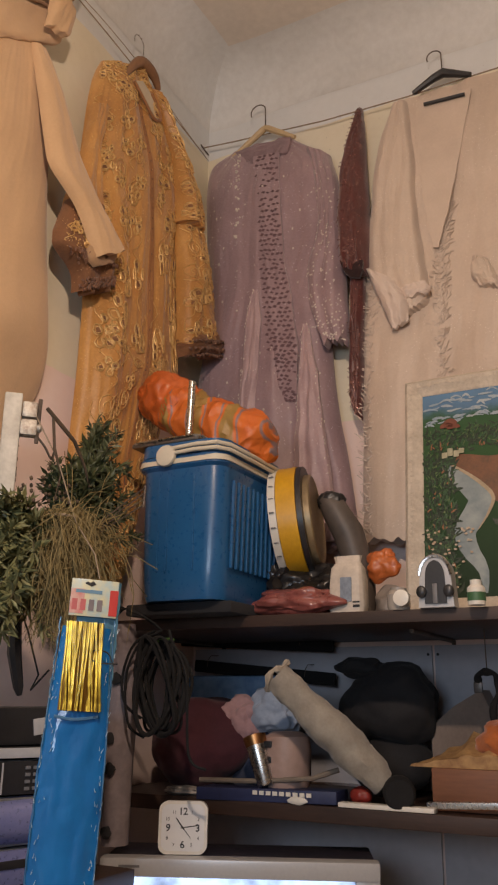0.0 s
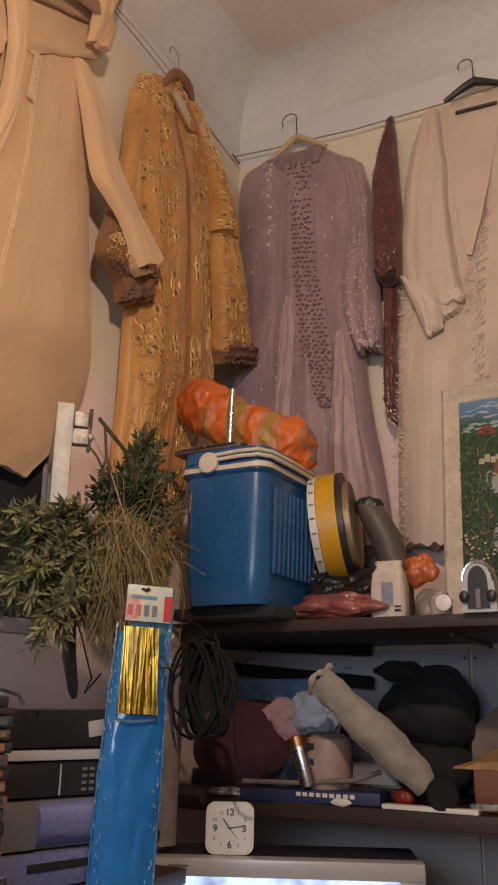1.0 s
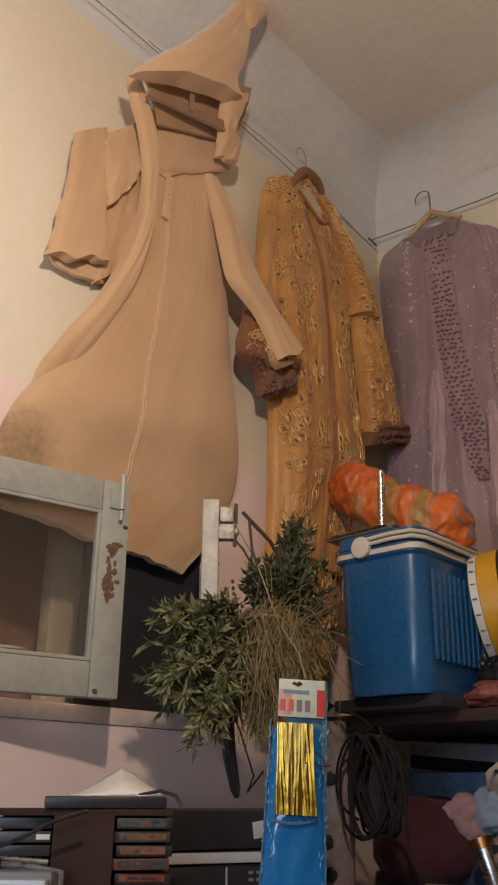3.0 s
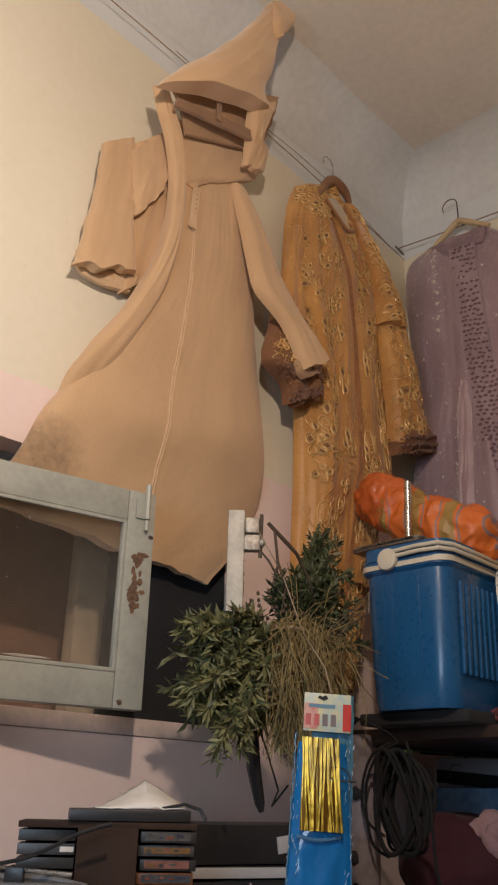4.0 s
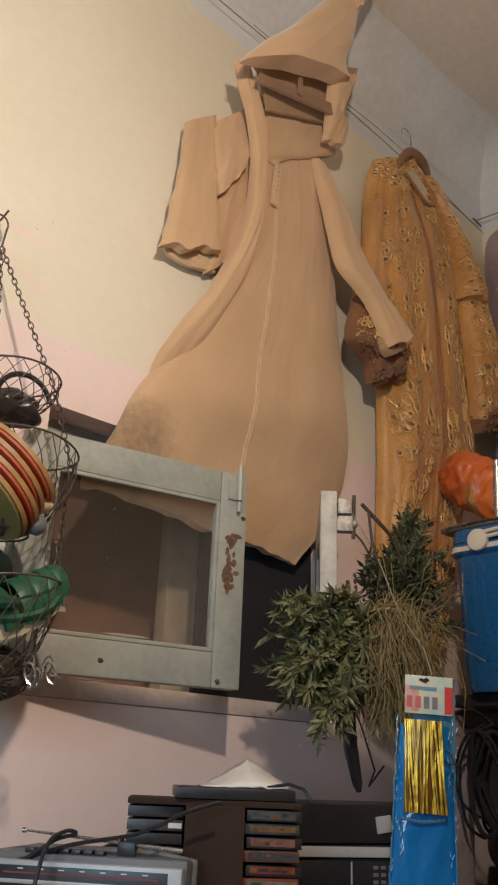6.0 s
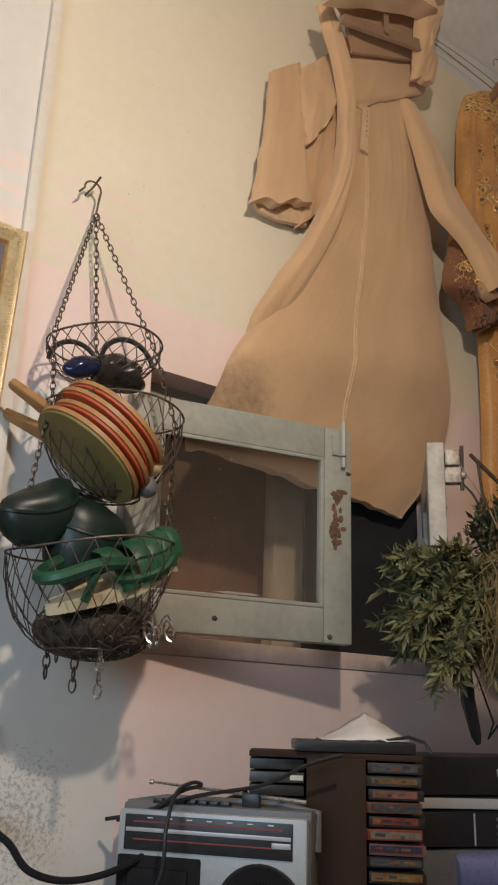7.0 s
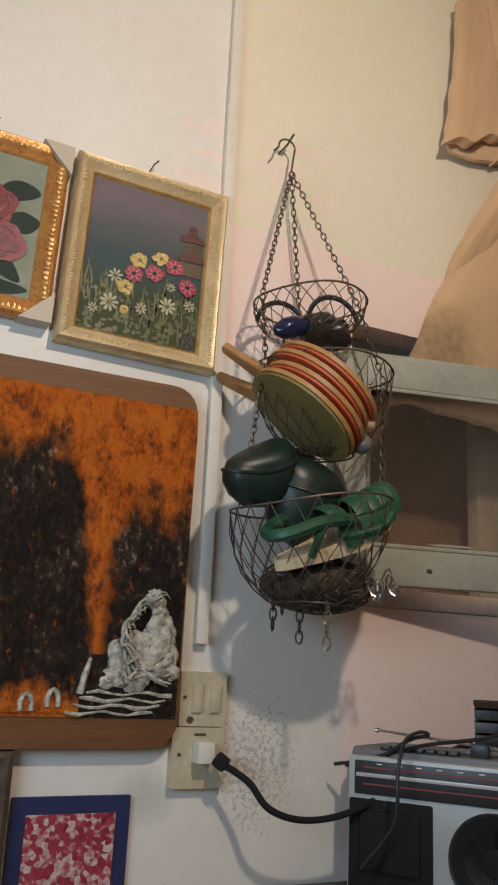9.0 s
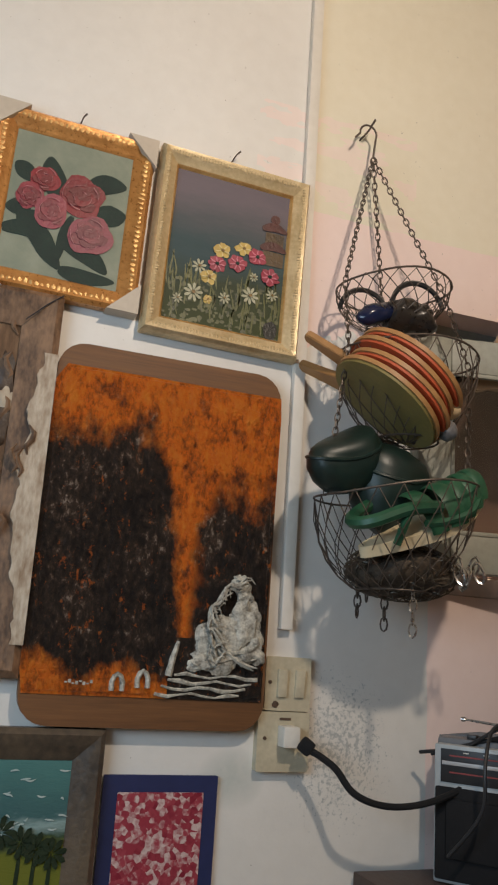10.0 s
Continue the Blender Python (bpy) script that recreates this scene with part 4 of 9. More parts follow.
for s, v0, v1, wide in ((-0.84, 0.45, 0.99, 0.042), (0.00, 0.34, 0.78, 0.034)):
    bm = bmesh.new()
    for i in range(120):
        v = v0 + (v1 - v0) * i / 120
        c = body.at(s + 0.02 * math.sin(i * 0.7), v, 0.001)
        for q in (-1, 1, rnd.choice((-1, 1))):
            a = rnd.uniform(0.2, 1.3)
            off = rnd.uniform(-0.3, 0.6) * wide * q
            pts = [c + Vector((off + q * wide * f * 0.6 * math.sin(a), -0.002 * math.sin(math.pi * f), 0.020 * f * math.cos(a) + 0.004 * math.sin(3 * f + i))) for f in (0, 0.35, 0.7, 1)]
            tube(bm, pts, [0.0007, 0.0019, 0.0016, 0.0005], 4)
    tagged(part("lace_trim", bm, M["blush_trim"], caftan, "raised silver leaf-patterned lace border"), kind="stuff")
glint = bmesh.new()
for i in range(200):
    d = body if i % 4 else sleeve
    p = d.at(rnd.uniform(-0.95, 0.95), rnd.uniform(0.02, 0.97), 0.0005)
    t = rnd.uniform(0, 3)
    l = rnd.uniform(0.002, 0.009)
    tube(glint, [p, p + Vector((l * math.cos(t) * 0.5, -0.001, l * math.sin(t)))], 0.0010, 3)
tagged(part("bead", glint, M["blush_trim"], caftan, "strewn silver bugle beads"), kind="stuff")
lining = Drape([(-0.540, 3.118, -0.365, 3.105, 0.104, 0.003), (-0.541, 2.939, -0.409, 2.896, 0.112, 0.003), (-0.533, 2.729, -0.454, 2.705, 0.117, 0.003), (-0.512, 2.562, -0.495, 2.558, 0.120, 0.002)], B, 1.5, 0.003, 2.2)
part("neck_lining", lining.mesh(24, 50), cloth("blush_lining", (0.66, 0.535, 0.435), (0.58, 0.465, 0.375)), caftan, "plain lining inside the deep neckline")
cuff = Drape([(-0.722, 2.531, -0.632, 2.467, 0.140, 0.018), (-0.694, 2.449, -0.607, 2.422, 0.145, 0.025), (-0.663, 2.365, -0.591, 2.381, 0.145, 0.025), (-0.645, 2.306, -0.596, 2.323, 0.140, 0.014)], B, 0.9, 0.008, 7, flat=3.0)
part("cuff", cuff.mesh(30, 30, 0.003), M["blush_pale"], caftan, "pale pointed turned-back cuff")
lip = Drape([(-0.612, 2.432, -0.535, 2.440, 0.150, 0.014), (-0.606, 2.412, -0.520, 2.412, 0.152, 0.016), (-0.598, 2.392, -0.532, 2.397, 0.150, 0.010)], B, 1.6, 0.010, 2.7, flat=3.0)
part("cuff", lip.mesh(24, 14, 0.003), M["blush_pale"], caftan, "curled cuff edge")
far = Drape([(-0.397, 2.500, -0.350, 2.481, 0.118, 0.020), (-0.404, 2.445, -0.323, 2.402, 0.122, 0.025), (-0.386, 2.405, -0.300, 2.366, 0.118, 0.018)], B, 2.0, 0.016, 3.1, flat=3.0)
part("cuff", far.mesh(28, 20, 0.005), M["blush"], caftan)
bm = bmesh.new()
tube(bm, [(-0.099, -0.085, 1.523), (-0.06, -0.085, 1.542), (-0.024, -0.085, 1.558), (0.005, -0.085, 1.566), (0.035, -0.085, 1.552), (0.093, -0.085, 1.524)], [0.008, 0.011, 0.014, 0.016, 0.013, 0.009], 8)
hanger = part("hanger", bm, M["black"], caftan, "black plastic hanger")
part("hanger_bar", rod([(-0.056, -0.118, 1.440), (0.076, -0.118, 1.431)], 0.0062, 8), M["black"], hanger)
part("hanger_hook", hook_of(0.002, -0.085, 1.575, 0.105, 0.024), M["dark_wire"], hanger)

# ---- the west wall ----


def conduit():
    c = tagged(link_mesh("cable_conduit", boxes(((-1.391, 0.506, 2.42), (0.016, 0.022, 2.26)), bevel=0.003), M["conduit"]), "painted plastic cable conduit running up the wall", "conduit", kind="structure")
    return c


conduit()

PLASTER = plain("pink_white_plaster", (0.72, 0.58, 0.52), (0.55, 0.47, 0.43), 0.8, big=14, small=70, bump=0.5)
# window: frame, sill, left casement ajar, right casement folded open
win = thing("window_1", on_west(1.20, 1.375), "small grey-painted wooden window with two casements standing open", "window", kind="structure")
bm = bmesh.new()
box(bm, (-0.385, 0.10, 0.282), (0.03, 0.06, 0.565), 0.004)
part("jamb", bm, M["window_paint"], win)
part("jamb", box(bmesh.new(), (0.385, 0.10, 0.282), (0.03, 0.06, 0.565), 0.004), M["window_paint"], win)
part("head", box(bmesh.new(), (0, 0.10, 0.55), (0.74, 0.06, 0.03), 0.004), M["window_paint"], win)
part("sill", box(bmesh.new(), (0.0, 0.030, 0.019), (0.795, 0.068, 0.036), 0.004), PLASTER, win, "cracked white plaster sill")
# black sheet added to keep this half of the opening dark
part("black_sheet", slab(bmesh.new(), [(0.030, 0.038), (0.398, 0.038), (0.398, 0.562), (0.030, 0.562)], 0.022, 0.030), M["matt_black"], win, "black sheet filling the open side")
part("inner_post", box(bmesh.new(), (0.089, 0.16, 0.28), (0.110, 0.04, 0.55), 0.004), plain("olive_post", (0.36, 0.31, 0.24), (0.24, 0.20, 0.15), 0.6, big=6, small=40), win, "dull olive post inside the opening")
part("inner_edge", box(bmesh.new(), (0.139, 0.135, 0.28), (0.016, 0.012, 0.55), 0.003), M["window_paint"], win, "pale edge of the inner frame")
# backing board; its lifted brown stands in for haze reflected in the pane
part("backing", boxes(((0, 0.27, 0.28), (0.80, 0.01, 0.56))), M["night"], win, "brown backing closing the opening, pane haze in its colour")


def casement(parent, w, h, paint, label):
    """A glazed sash whose hinge edge stands at its own origin."""
    sash = part("casement", box(bmesh.new(), (0.032, 0, h / 2), (0.064, 0.036, h), 0.004), paint, parent, label)
    part("stile", box(bmesh.new(), (w - 0.032, 0, h / 2), (0.064, 0.036, h), 0.004), paint, sash)
    for z, t in ((0.034, 0.068), (h - 0.034, 0.068)):
        part("rail", box(bmesh.new(), (w / 2, 0, z), (w - 0.129, 0.034, t), 0.004), paint, sash)
    for c, s in (((w / 2, -0.012, 0.072), (w - 0.13, 0.010, 0.008)), ((w / 2, -0.012, h - 0.072), (w - 0.13, 0.010, 0.008)), ((0.068, -0.012, h / 2), (0.008, 0.010, h - 0.14)), ((w - 0.068, -0.012, h / 2), (0.008, 0.010, h - 0.14))):
        part("bead", box(bmesh.new(), c, s, 0.002), paint, sash)
    pane = part("pane", boxes(((w / 2, 0.002, h / 2), (w - 0.13, 0.004, h - 0.136))), M["glass"], sash, "dusty window pane, reflected haze mixed into the dust", False)
    pane.visible_shadow = False
    return sash


M["glass"] = glass("dusty_hazy_glass", (0.86, 0.80, 0.72), 0.0, 0.060)
left = casement(win, 0.486, 0.447, M["window_paint"], "grey-painted sash, rusted at the latch side")
bm = bmesh.new()
rnd = random.Random(19)
for i in range(14):
    s = rnd.choice((0.0006, 0.0008, 0.001, 0.0018))
    lump(bm, (rnd.uniform(0.08, 0.39), -0.0012, rnd.uniform(0.08, 0.35)), (s * rnd.uniform(0.6, 1.6), 0.0005, s), i, 0.6, 3, 1)
lump(bm, (0.11, -0.0012, 0.115), (0.010, 0.0006, 0.005), 3, 0.6, 3, 2)
lump(bm, (0.245, -0.0012, 0.082), (0.045, 0.0006, 0.0025), 5, 0.6, 3, 2)
tagged(part("paint_splash", bm, plain("dried_paint", (0.40, 0.37, 0.32), (0.28, 0.25, 0.21), 0.7), left, "dried paint specks on the pane"), kind="stuff")
left.matrix_basis = pose(-0.460, -0.030, 0.037, 0, 0, -12)
bm = bmesh.new()
rnd = random.Random(4)
for i in range(34):        # rust and bared wood down the stile where the latch was
    f = rnd.random()
    wide = 0.006 + 0.010 * abs(math.sin(4.6 * f + 0.5))
    lump(bm, (0.450 + rnd.gauss(0, 0.45) * wide, -0.0180, 0.196 + 0.118 * f), (rnd.uniform(0.25, 0.6) * wide, 0.0007 + 0.0006 * rnd.random(), rnd.uniform(0.005, 0.012)), i * 1.3, 0.8, 2.6, 2)
stain = part("rust_stain", bm, plain("rust_on_wood", (0.20, 0.105, 0.055), (0.075, 0.045, 0.028), 0.85, big=55, small=170, bump=0.7), left, "brown rust stain where the latch was")
bm = bmesh.new()
for x, z, a, b in ((0.450, 0.296, 0.008, 0.009), (0.446, 0.240, 0.006, 0.013), (0.455, 0.218, 0.005, 0.008)):
    lump(bm, (x, -0.0186, z), (a, 0.0012, b), z * 60, 0.8, 3, 2)
part("latch_hole", bm, M["rust"], stain, "dark screw holes in the rust")
bm = rod([(0.462, -0.026, 0.385), (0.462, -0.026, 0.462)], 0.0065, 8)
tube(bm, [(0.462, -0.026, 0.360), (0.462, -0.026, 0.382)], 0.0048, 8)
box(bm, (0.450, -0.0205, 0.408), (0.024, 0.005, 0.044), 0.001)
part("hinge", bm, M["window_paint"], left, "painted-over hinge knuckle")
bm = bmesh.new()
for x, z in ((0.435, 0.012), (0.478, 0.35), (0.19, 0.03)):
    lump(bm, (x, -0.018, z), (0.006, 0.003, 0.005), x * 50, 0.5, 3, 2)
part("paint_chip", bm, M["rust"], left)
right = casement(win, 0.385, 0.432, M["frame_white"], "white-painted sash seen edge on")
right.matrix_basis = pose(0.404, -0.012, 0.022, 0, 0, 224.0)
LATCH = plain("worn_latch", (0.46, 0.43, 0.37), (0.16, 0.11, 0.08), 0.45, 0.3, big=60, small=170, bump=0.7)
latch = part("latch", boxes(((0.372, 0.034, 0.398), (0.030, 0.030, 0.034)), ((0.374, 0.034, 0.360), (0.026, 0.034, 0.034)), bevel=0.004), LATCH, right, "worn painted latch box")
part("latch_bolt", rod([(0.374, 0.052, 0.330), (0.374, 0.054, 0.425)], 0.0042, 8), M["dark_wire"], latch)
part("latch_knob", lathe([(0.009, 0), (0.010, 0.006), (0.006, 0.010)], 14, pose(0.376, 0.051, 0.362, -90, 0, 0)), LATCH, latch)
bm = bmesh.new()
tube(bm, curve([(0.374, 0.052, 0.345), (0.380, 0.070, 0.322), (0.372, 0.085, 0.300), (0.360, 0.090, 0.318)], 12), 0.0026, 6)
part("latch_wire", bm, M["dark_wire"], latch)
bm = bmesh.new()
rnd = random.Random(40)
for i in range(16):
    lump(bm, (rnd.uniform(0.330, 0.380), 0.0185, rnd.uniform(0.02, 0.43)), (rnd.uniform(0.0015, 0.004), 0.0010, rnd.uniform(0.002, 0.008)), i, 0.6, 3, 1)
tagged(part("paint_chip", bm, M["rust"], right, "dark chips in the white paint"), kind="stuff")


def picture_frame(parent, w, h, rail, deep, paint, name="rail", lip=None, lip_mat=None):
    """Four mitred rails with a stepped face, about the middle of the thing's back."""
    for turn, length, across in ((0, w, h), (90, h, w), (180, w, h), (270, h, w)):
        bm = bmesh.new()
        steps = ((0.0, deep * 0.7), (0.18, deep), (0.42, deep * 0.92), (0.62, deep * 0.72), (0.85, deep * 0.62), (1.0, deep * 0.45))
        rows = []
        for f, d in steps:
            rows.append([bm.verts.new((sx * (length / 2 - rail * f), -d, -across / 2 + rail * f)) for sx in (-1, 1)])
        first = [bm.verts.new((sx * length / 2, 0, -across / 2)) for sx in (-1, 1)]
        last = [bm.verts.new((sx * (length / 2 - rail), 0, -across / 2 + rail)) for sx in (-1, 1)]
        chain = [first] + rows + [last]
        for p, q in zip(chain, chain[1:]):
            bm.faces.new((p[0], p[1], q[1], q[0]))
        bm.faces.new((first[0], last[0], last[1], first[1]))
        bm.faces.new([c[0] for c in chain])
        bm.faces.new([c[1] for c in chain][::-1])
        bmesh.ops.transform(bm, matrix=pose(0, 0, 0, 0, turn, 0), verts=bm.verts)
        r = part(name, bm, paint, parent)
        if lip:
            bm = bmesh.new()
            n = int(length / lip)
            for i in range(n):
                x = -length / 2 + length * (i + 0.5) / n
                if abs(x) < length / 2 - rail * 0.5:
                    lump(bm, (x, -deep * 0.93, -across / 2 + rail * 0.36), (lip * 0.42, 0.0010, rail * (0.17 + 0.05 * math.sin(i * 0.9))), i * 1.7, 0.8, 3, 1)
            bmesh.ops.transform(bm, matrix=pose(0, 0, 0, 0, turn, 0), verts=bm.verts)
            part("moulding", bm, lip_mat or paint, r)


def petals(bm, x, z, r, n, y, turn=0.0, wide=0.55, cup=0.0015):
    """Paint laid on as petals round a point: low relief in the plane of the canvas."""
    for k in range(n):
        t = turn + math.tau * k / n
        c, s = math.cos(t), math.sin(t)
        pts = []
        for a, b in ((0.12, 0), (0.45, wide * 0.5), (0.8, wide * 0.55), (1.0, 0.0), (0.8, -wide * 0.55), (0.45, -wide * 0.5)):
            pts.append((x + r * (a * c - b * s), z + r * (a * s + b * c)))
        slab(bm, pts, y - 0.00022 * k, y - cup - 0.00022 * k)


def blob(bm, x, z, rx, rz, y, seed=0.0, n=18, thick=0.0008, wob=0.18):
    pts = []
    for k in range(n):
        t = math.tau * k / n
        w = 1 + wob * noise.noise(Vector((math.cos(t) * 1.5, math.sin(t) * 1.5, seed)))
        pts.append((x + rx * w * math.cos(t), z + rz * w * math.sin(t)))
    slab(bm, pts, y, y - thick)


def stroke(bm, pts, w, y, thick=0.0008):
    """A flat brush stroke along points in x, z, tapering to its end."""
    pts = [tuple(spread(pts, k / 18)) for k in range(19)]
    n = len(pts)
    left, right = [], []
    for i, (x, z) in enumerate(pts):
        a, b = pts[max(i - 1, 0)], pts[min(i + 1, n - 1)]
        dx, dz = b[0] - a[0], b[1] - a[1]
        d = math.hypot(dx, dz) or 1
        k = w * math.sin(math.pi * (0.12 + 0.84 * i / (n - 1)))
        left.append((x - dz / d * k, z + dx / d * k))
        right.append((x + dz / d * k, z - dx / d * k))
    slab(bm, left + right[::-1], y, y - thick)


def paint(name, a, b=None, rough=0.45):
    return plain("oil_" + name, a, b or tuple(0.7 * c for c in a), rough, big=25, small=160, bump=0.5)


def brushed(name, stops, scale=3.0, stretch=(1, 1, 1), axis=None, gain=1.0, span=0.3):
    """A painted ground: colours that run along one axis of the thing, broken by brush noise."""
    m, nt, bsdf = nodes_of("oil_" + name)
    tc = nt.nodes.new("ShaderNodeTexCoord")
    mp = nt.nodes.new("ShaderNodeMapping")
    mp.inputs["Scale"].default_value = stretch
    nt.links.new(tc.outputs["Object"], mp.inputs[0])
    n = noise_node(nt, scale, 6, mp.outputs[0], 0.65)
    val = n.outputs[0]
    if axis is not None:
        sep = nt.nodes.new("ShaderNodeSeparateXYZ")
        nt.links.new(tc.outputs["Object"], sep.inputs[0])
        val = maths(nt, "ADD", maths(nt, "MULTIPLY", sep.outputs[axis], gain), maths(nt, "MULTIPLY", maths(nt, "SUBTRACT", val, 0.5), span))
        val = maths(nt, "ADD", val, 0.5)
    nt.links.new(ramp_node(nt, val, stops).outputs[0], bsdf.inputs["Base Color"])
    bsdf.inputs["Roughness"].default_value = 0.6
    bsdf.inputs["Specular IOR Level"].default_value = 0.25
    bump_to(nt, bsdf, noise_node(nt, 120, 5, mp.outputs[0]).outputs[0], 0.25)
    return m


def nail(parent, x, z, lean=0.012):
    part("nail", rod([(x, 0.01, z), (x + lean * 0.3, -0.014, z + lean * 0.7), (x + lean * 0.7, -0.020, z + lean * 1.1)], [0.0013, 0.0013, 0.0018], 6), M["dark_wire"], parent)


GOLD = plain("orange_gilt", (0.62, 0.30, 0.09), (0.45, 0.19, 0.05), 0.3, 0.45, big=30, small=150, bump=0.4)
GILT = plain("bright_gilt", (0.72, 0.46, 0.18), (0.50, 0.27, 0.09), 0.42, 0.5, big=30, small=150, bump=0.4)
CREAM = plain("antique_cream_gilt", (0.70, 0.55, 0.32), (0.50, 0.36, 0.18), 0.35, 0.3, big=22, small=140, bump=0.4)
CREAM_D = plain("antique_gilt_relief", (0.56, 0.43, 0.24), (0.40, 0.29, 0.14), 0.5, 0.2, big=30, small=150, bump=0.4)
GREEN_D = paint("dark_leaf", (0.014, 0.034, 0.024), (0.008, 0.02, 0.015), 0.7)
CARD = plain("card_corner", (0.56, 0.48, 0.38), (0.48, 0.40, 0.31), 0.6, big=12, small=90)

# rose painting
rose = thing("framed_painting", on_west(0.0595, 1.961, 0.006, 1.4), "rose painting in an orange gilt frame with card corners", "painting", "paintings on the west wall")
picture_frame(rose, 0.272, 0.326, 0.036, 0.026, GOLD, "rail", 0.009, GILT)
canvas = part("canvas", boxes(((0, -0.008, 0), (0.204, 0.006, 0.258))), brushed("green_grey", [(0.3, (0.17, 0.20, 0.15)), (0.55, (0.25, 0.27, 0.20)), (0.75, (0.33, 0.34, 0.26))], 9), rose, "grey-green painted canvas", False)
bm = bmesh.new()
for pts, w in (([(-0.01, 0.015), (-0.03, 0.05), (-0.04, 0.09)], 0.014), ([(0.01, -0.01), (0.0, -0.05), (-0.005, -0.10)], 0.006), ([(0.03, 0.05), (0.06, 0.065), (0.095, 0.068)], 0.012),
               ([(0.05, 0.01), (0.075, 0.008), (0.10, 0.015)], 0.013), ([(-0.06, 0.04), (-0.08, 0.055), (-0.095, 0.065)], 0.010), ([(-0.06, -0.01), (-0.08, -0.015), (-0.10, -0.02)], 0.010),
               ([(-0.10, -0.058), (-0.05, -0.050), (-0.02, -0.085), (0.0, -0.11)], 0.012), ([(0.0, -0.06), (0.04, -0.07), (0.08, -0.10)], 0.012), ([(0.0, -0.11), (0.04, -0.115), (0.095, -0.112)], 0.009), ([(-0.08, -0.035), (-0.05, -0.03), (-0.02, -0.03)], 0.010)):
    stroke(bm, pts, w * 1.55, -0.0112 - 0.0001 * w * 1000 * abs(pts[0][0]))
tagged(part("leaf", bm, GREEN_D, canvas), kind="stuff")
for num, (x, z, r, a, b) in enumerate(((-0.045, 0.045, 0.024, (0.34, 0.03, 0.045), (0.20, 0.015, 0.025)), (0.02, 0.028, 0.038, (0.30, 0.022, 0.035), (0.17, 0.010, 0.018)), (-0.065, 0.008, 0.024, (0.36, 0.06, 0.085), (0.22, 0.025, 0.045)),
                      (-0.027, -0.012, 0.029, (0.40, 0.10, 0.13), (0.26, 0.05, 0.075)), (0.042, -0.038, 0.038, (0.34, 0.085, 0.12), (0.22, 0.04, 0.065)))):
    bm = bmesh.new()
    blob(bm, x, z, r, r, -0.0125 - 0.00013 * num, x * 90, 24, 0.0008, 0.3)
    part("rose", bm, paint("rose", (a[0] * 0.75, a[1] * 0.5, a[2] * 0.5), b), canvas)
    a, b = (a[0] * 0.62, a[1] * 0.4, a[2] * 0.4), (b[0] * 0.6, b[1] * 0.4, b[2] * 0.4)
    for k in range(9):
        t, q = k * 2.4 + x * 30, r * (0.62 - 0.06 * k)
        bm = bmesh.new()
        blob(bm, x + q * math.cos(t), z + q * math.sin(t), r * 0.36, r * 0.28, -0.0138 - 0.0003 * k - 0.00006 * num, k + x, 14, 0.0006, 0.35)
        part("petal", bm, paint("petal", tuple(min(c * (1.15 if k % 2 else 0.75) + 0.01, 1) for c in a), b), canvas)
    bm = bmesh.new()
    for k in range(7):
        t = k * 2.4 + x * 30
        q = r * (0.25 + 0.7 * k / 7)
        tube(bm, [(x + q * math.cos(t + u * 0.22), -0.0172, z + q * math.sin(t + u * 0.22)) for u in range(5)], 0.0005, 4)
    part("highlight", bm, paint("rose_light", (0.50, 0.22, 0.23), (0.36, 0.12, 0.14)), canvas)
for sx, sz in ((-1, 1), (1, 1), (1, -1), (-1, -1)):
    pts = [(sx * 0.139, sz * 0.166), (sx * 0.085, sz * 0.166), (sx * 0.139, sz * 0.112)]
    part("card_corner", slab(bmesh.new(), pts, 0.0, -0.031), CARD, rose, "beige card corner guard", False)
nail(rose, 0.0, 0.172)

# garden flower painting
pic = thing("framed_painting", on_west(0.352, 1.946, 0.006, 1.5), "painting of garden flowers in an antique cream gilt frame", "painting", "paintings on the west wall")
picture_frame(pic, 0.290, 0.358, 0.033, 0.030, CREAM, "rail", 0.0055, CREAM_D)
picture_frame(pic, 0.230, 0.298, 0.006, 0.018, GILT, "inner_lip")
canvas = part("canvas", boxes(((0, -0.008, 0), (0.228, 0.006, 0.294))), brushed("dusk", [(0.15, (0.05, 0.06, 0.02)), (0.36, (0.045, 0.055, 0.03)), (0.5, (0.045, 0.075, 0.08)), (0.62, (0.09, 0.095, 0.10)), (0.75, (0.16, 0.13, 0.145)), (0.95, (0.095, 0.09, 0.11))], 5, (0.6, 1, 2), 2, 2.2, 0.35), pic, "dusky painted canvas", False)
YEL, PNK, WHT = paint("yellow", (0.60, 0.42, 0.10), (0.40, 0.26, 0.05)), paint("pink", (0.36, 0.025, 0.055), (0.20, 0.010, 0.028)), paint("white", (0.46, 0.44, 0.30), (0.28, 0.27, 0.16))
YEL_L, PNK_L, OCHRE_E = paint("pale_yellow", (0.72, 0.58, 0.26)), paint("pale_pink", (0.60, 0.16, 0.22)), paint("flower_ochre", (0.22, 0.13, 0.03))
bm = bmesh.new()
rnd = random.Random(3)
for i in range(60):
    x, z = rnd.uniform(-0.11, 0.105), rnd.uniform(-0.145, -0.06)
    stroke(bm, [(x, z), (x + rnd.uniform(-0.004, 0.004), z + 0.02), (x + rnd.uniform(-0.008, 0.008), z + rnd.uniform(0.035, 0.06))], 0.0016, -0.0112)
dabs = bmesh.new()
for i in range(160):
    x, z = rnd.uniform(-0.11, 0.11), -0.145 + 0.10 * rnd.random() ** 1.4
    blob(dabs, x, z, rnd.uniform(0.002, 0.006), rnd.uniform(0.002, 0.005), -0.0111 - 0.000002 * i, i, 7, 0.0003, 0.6)
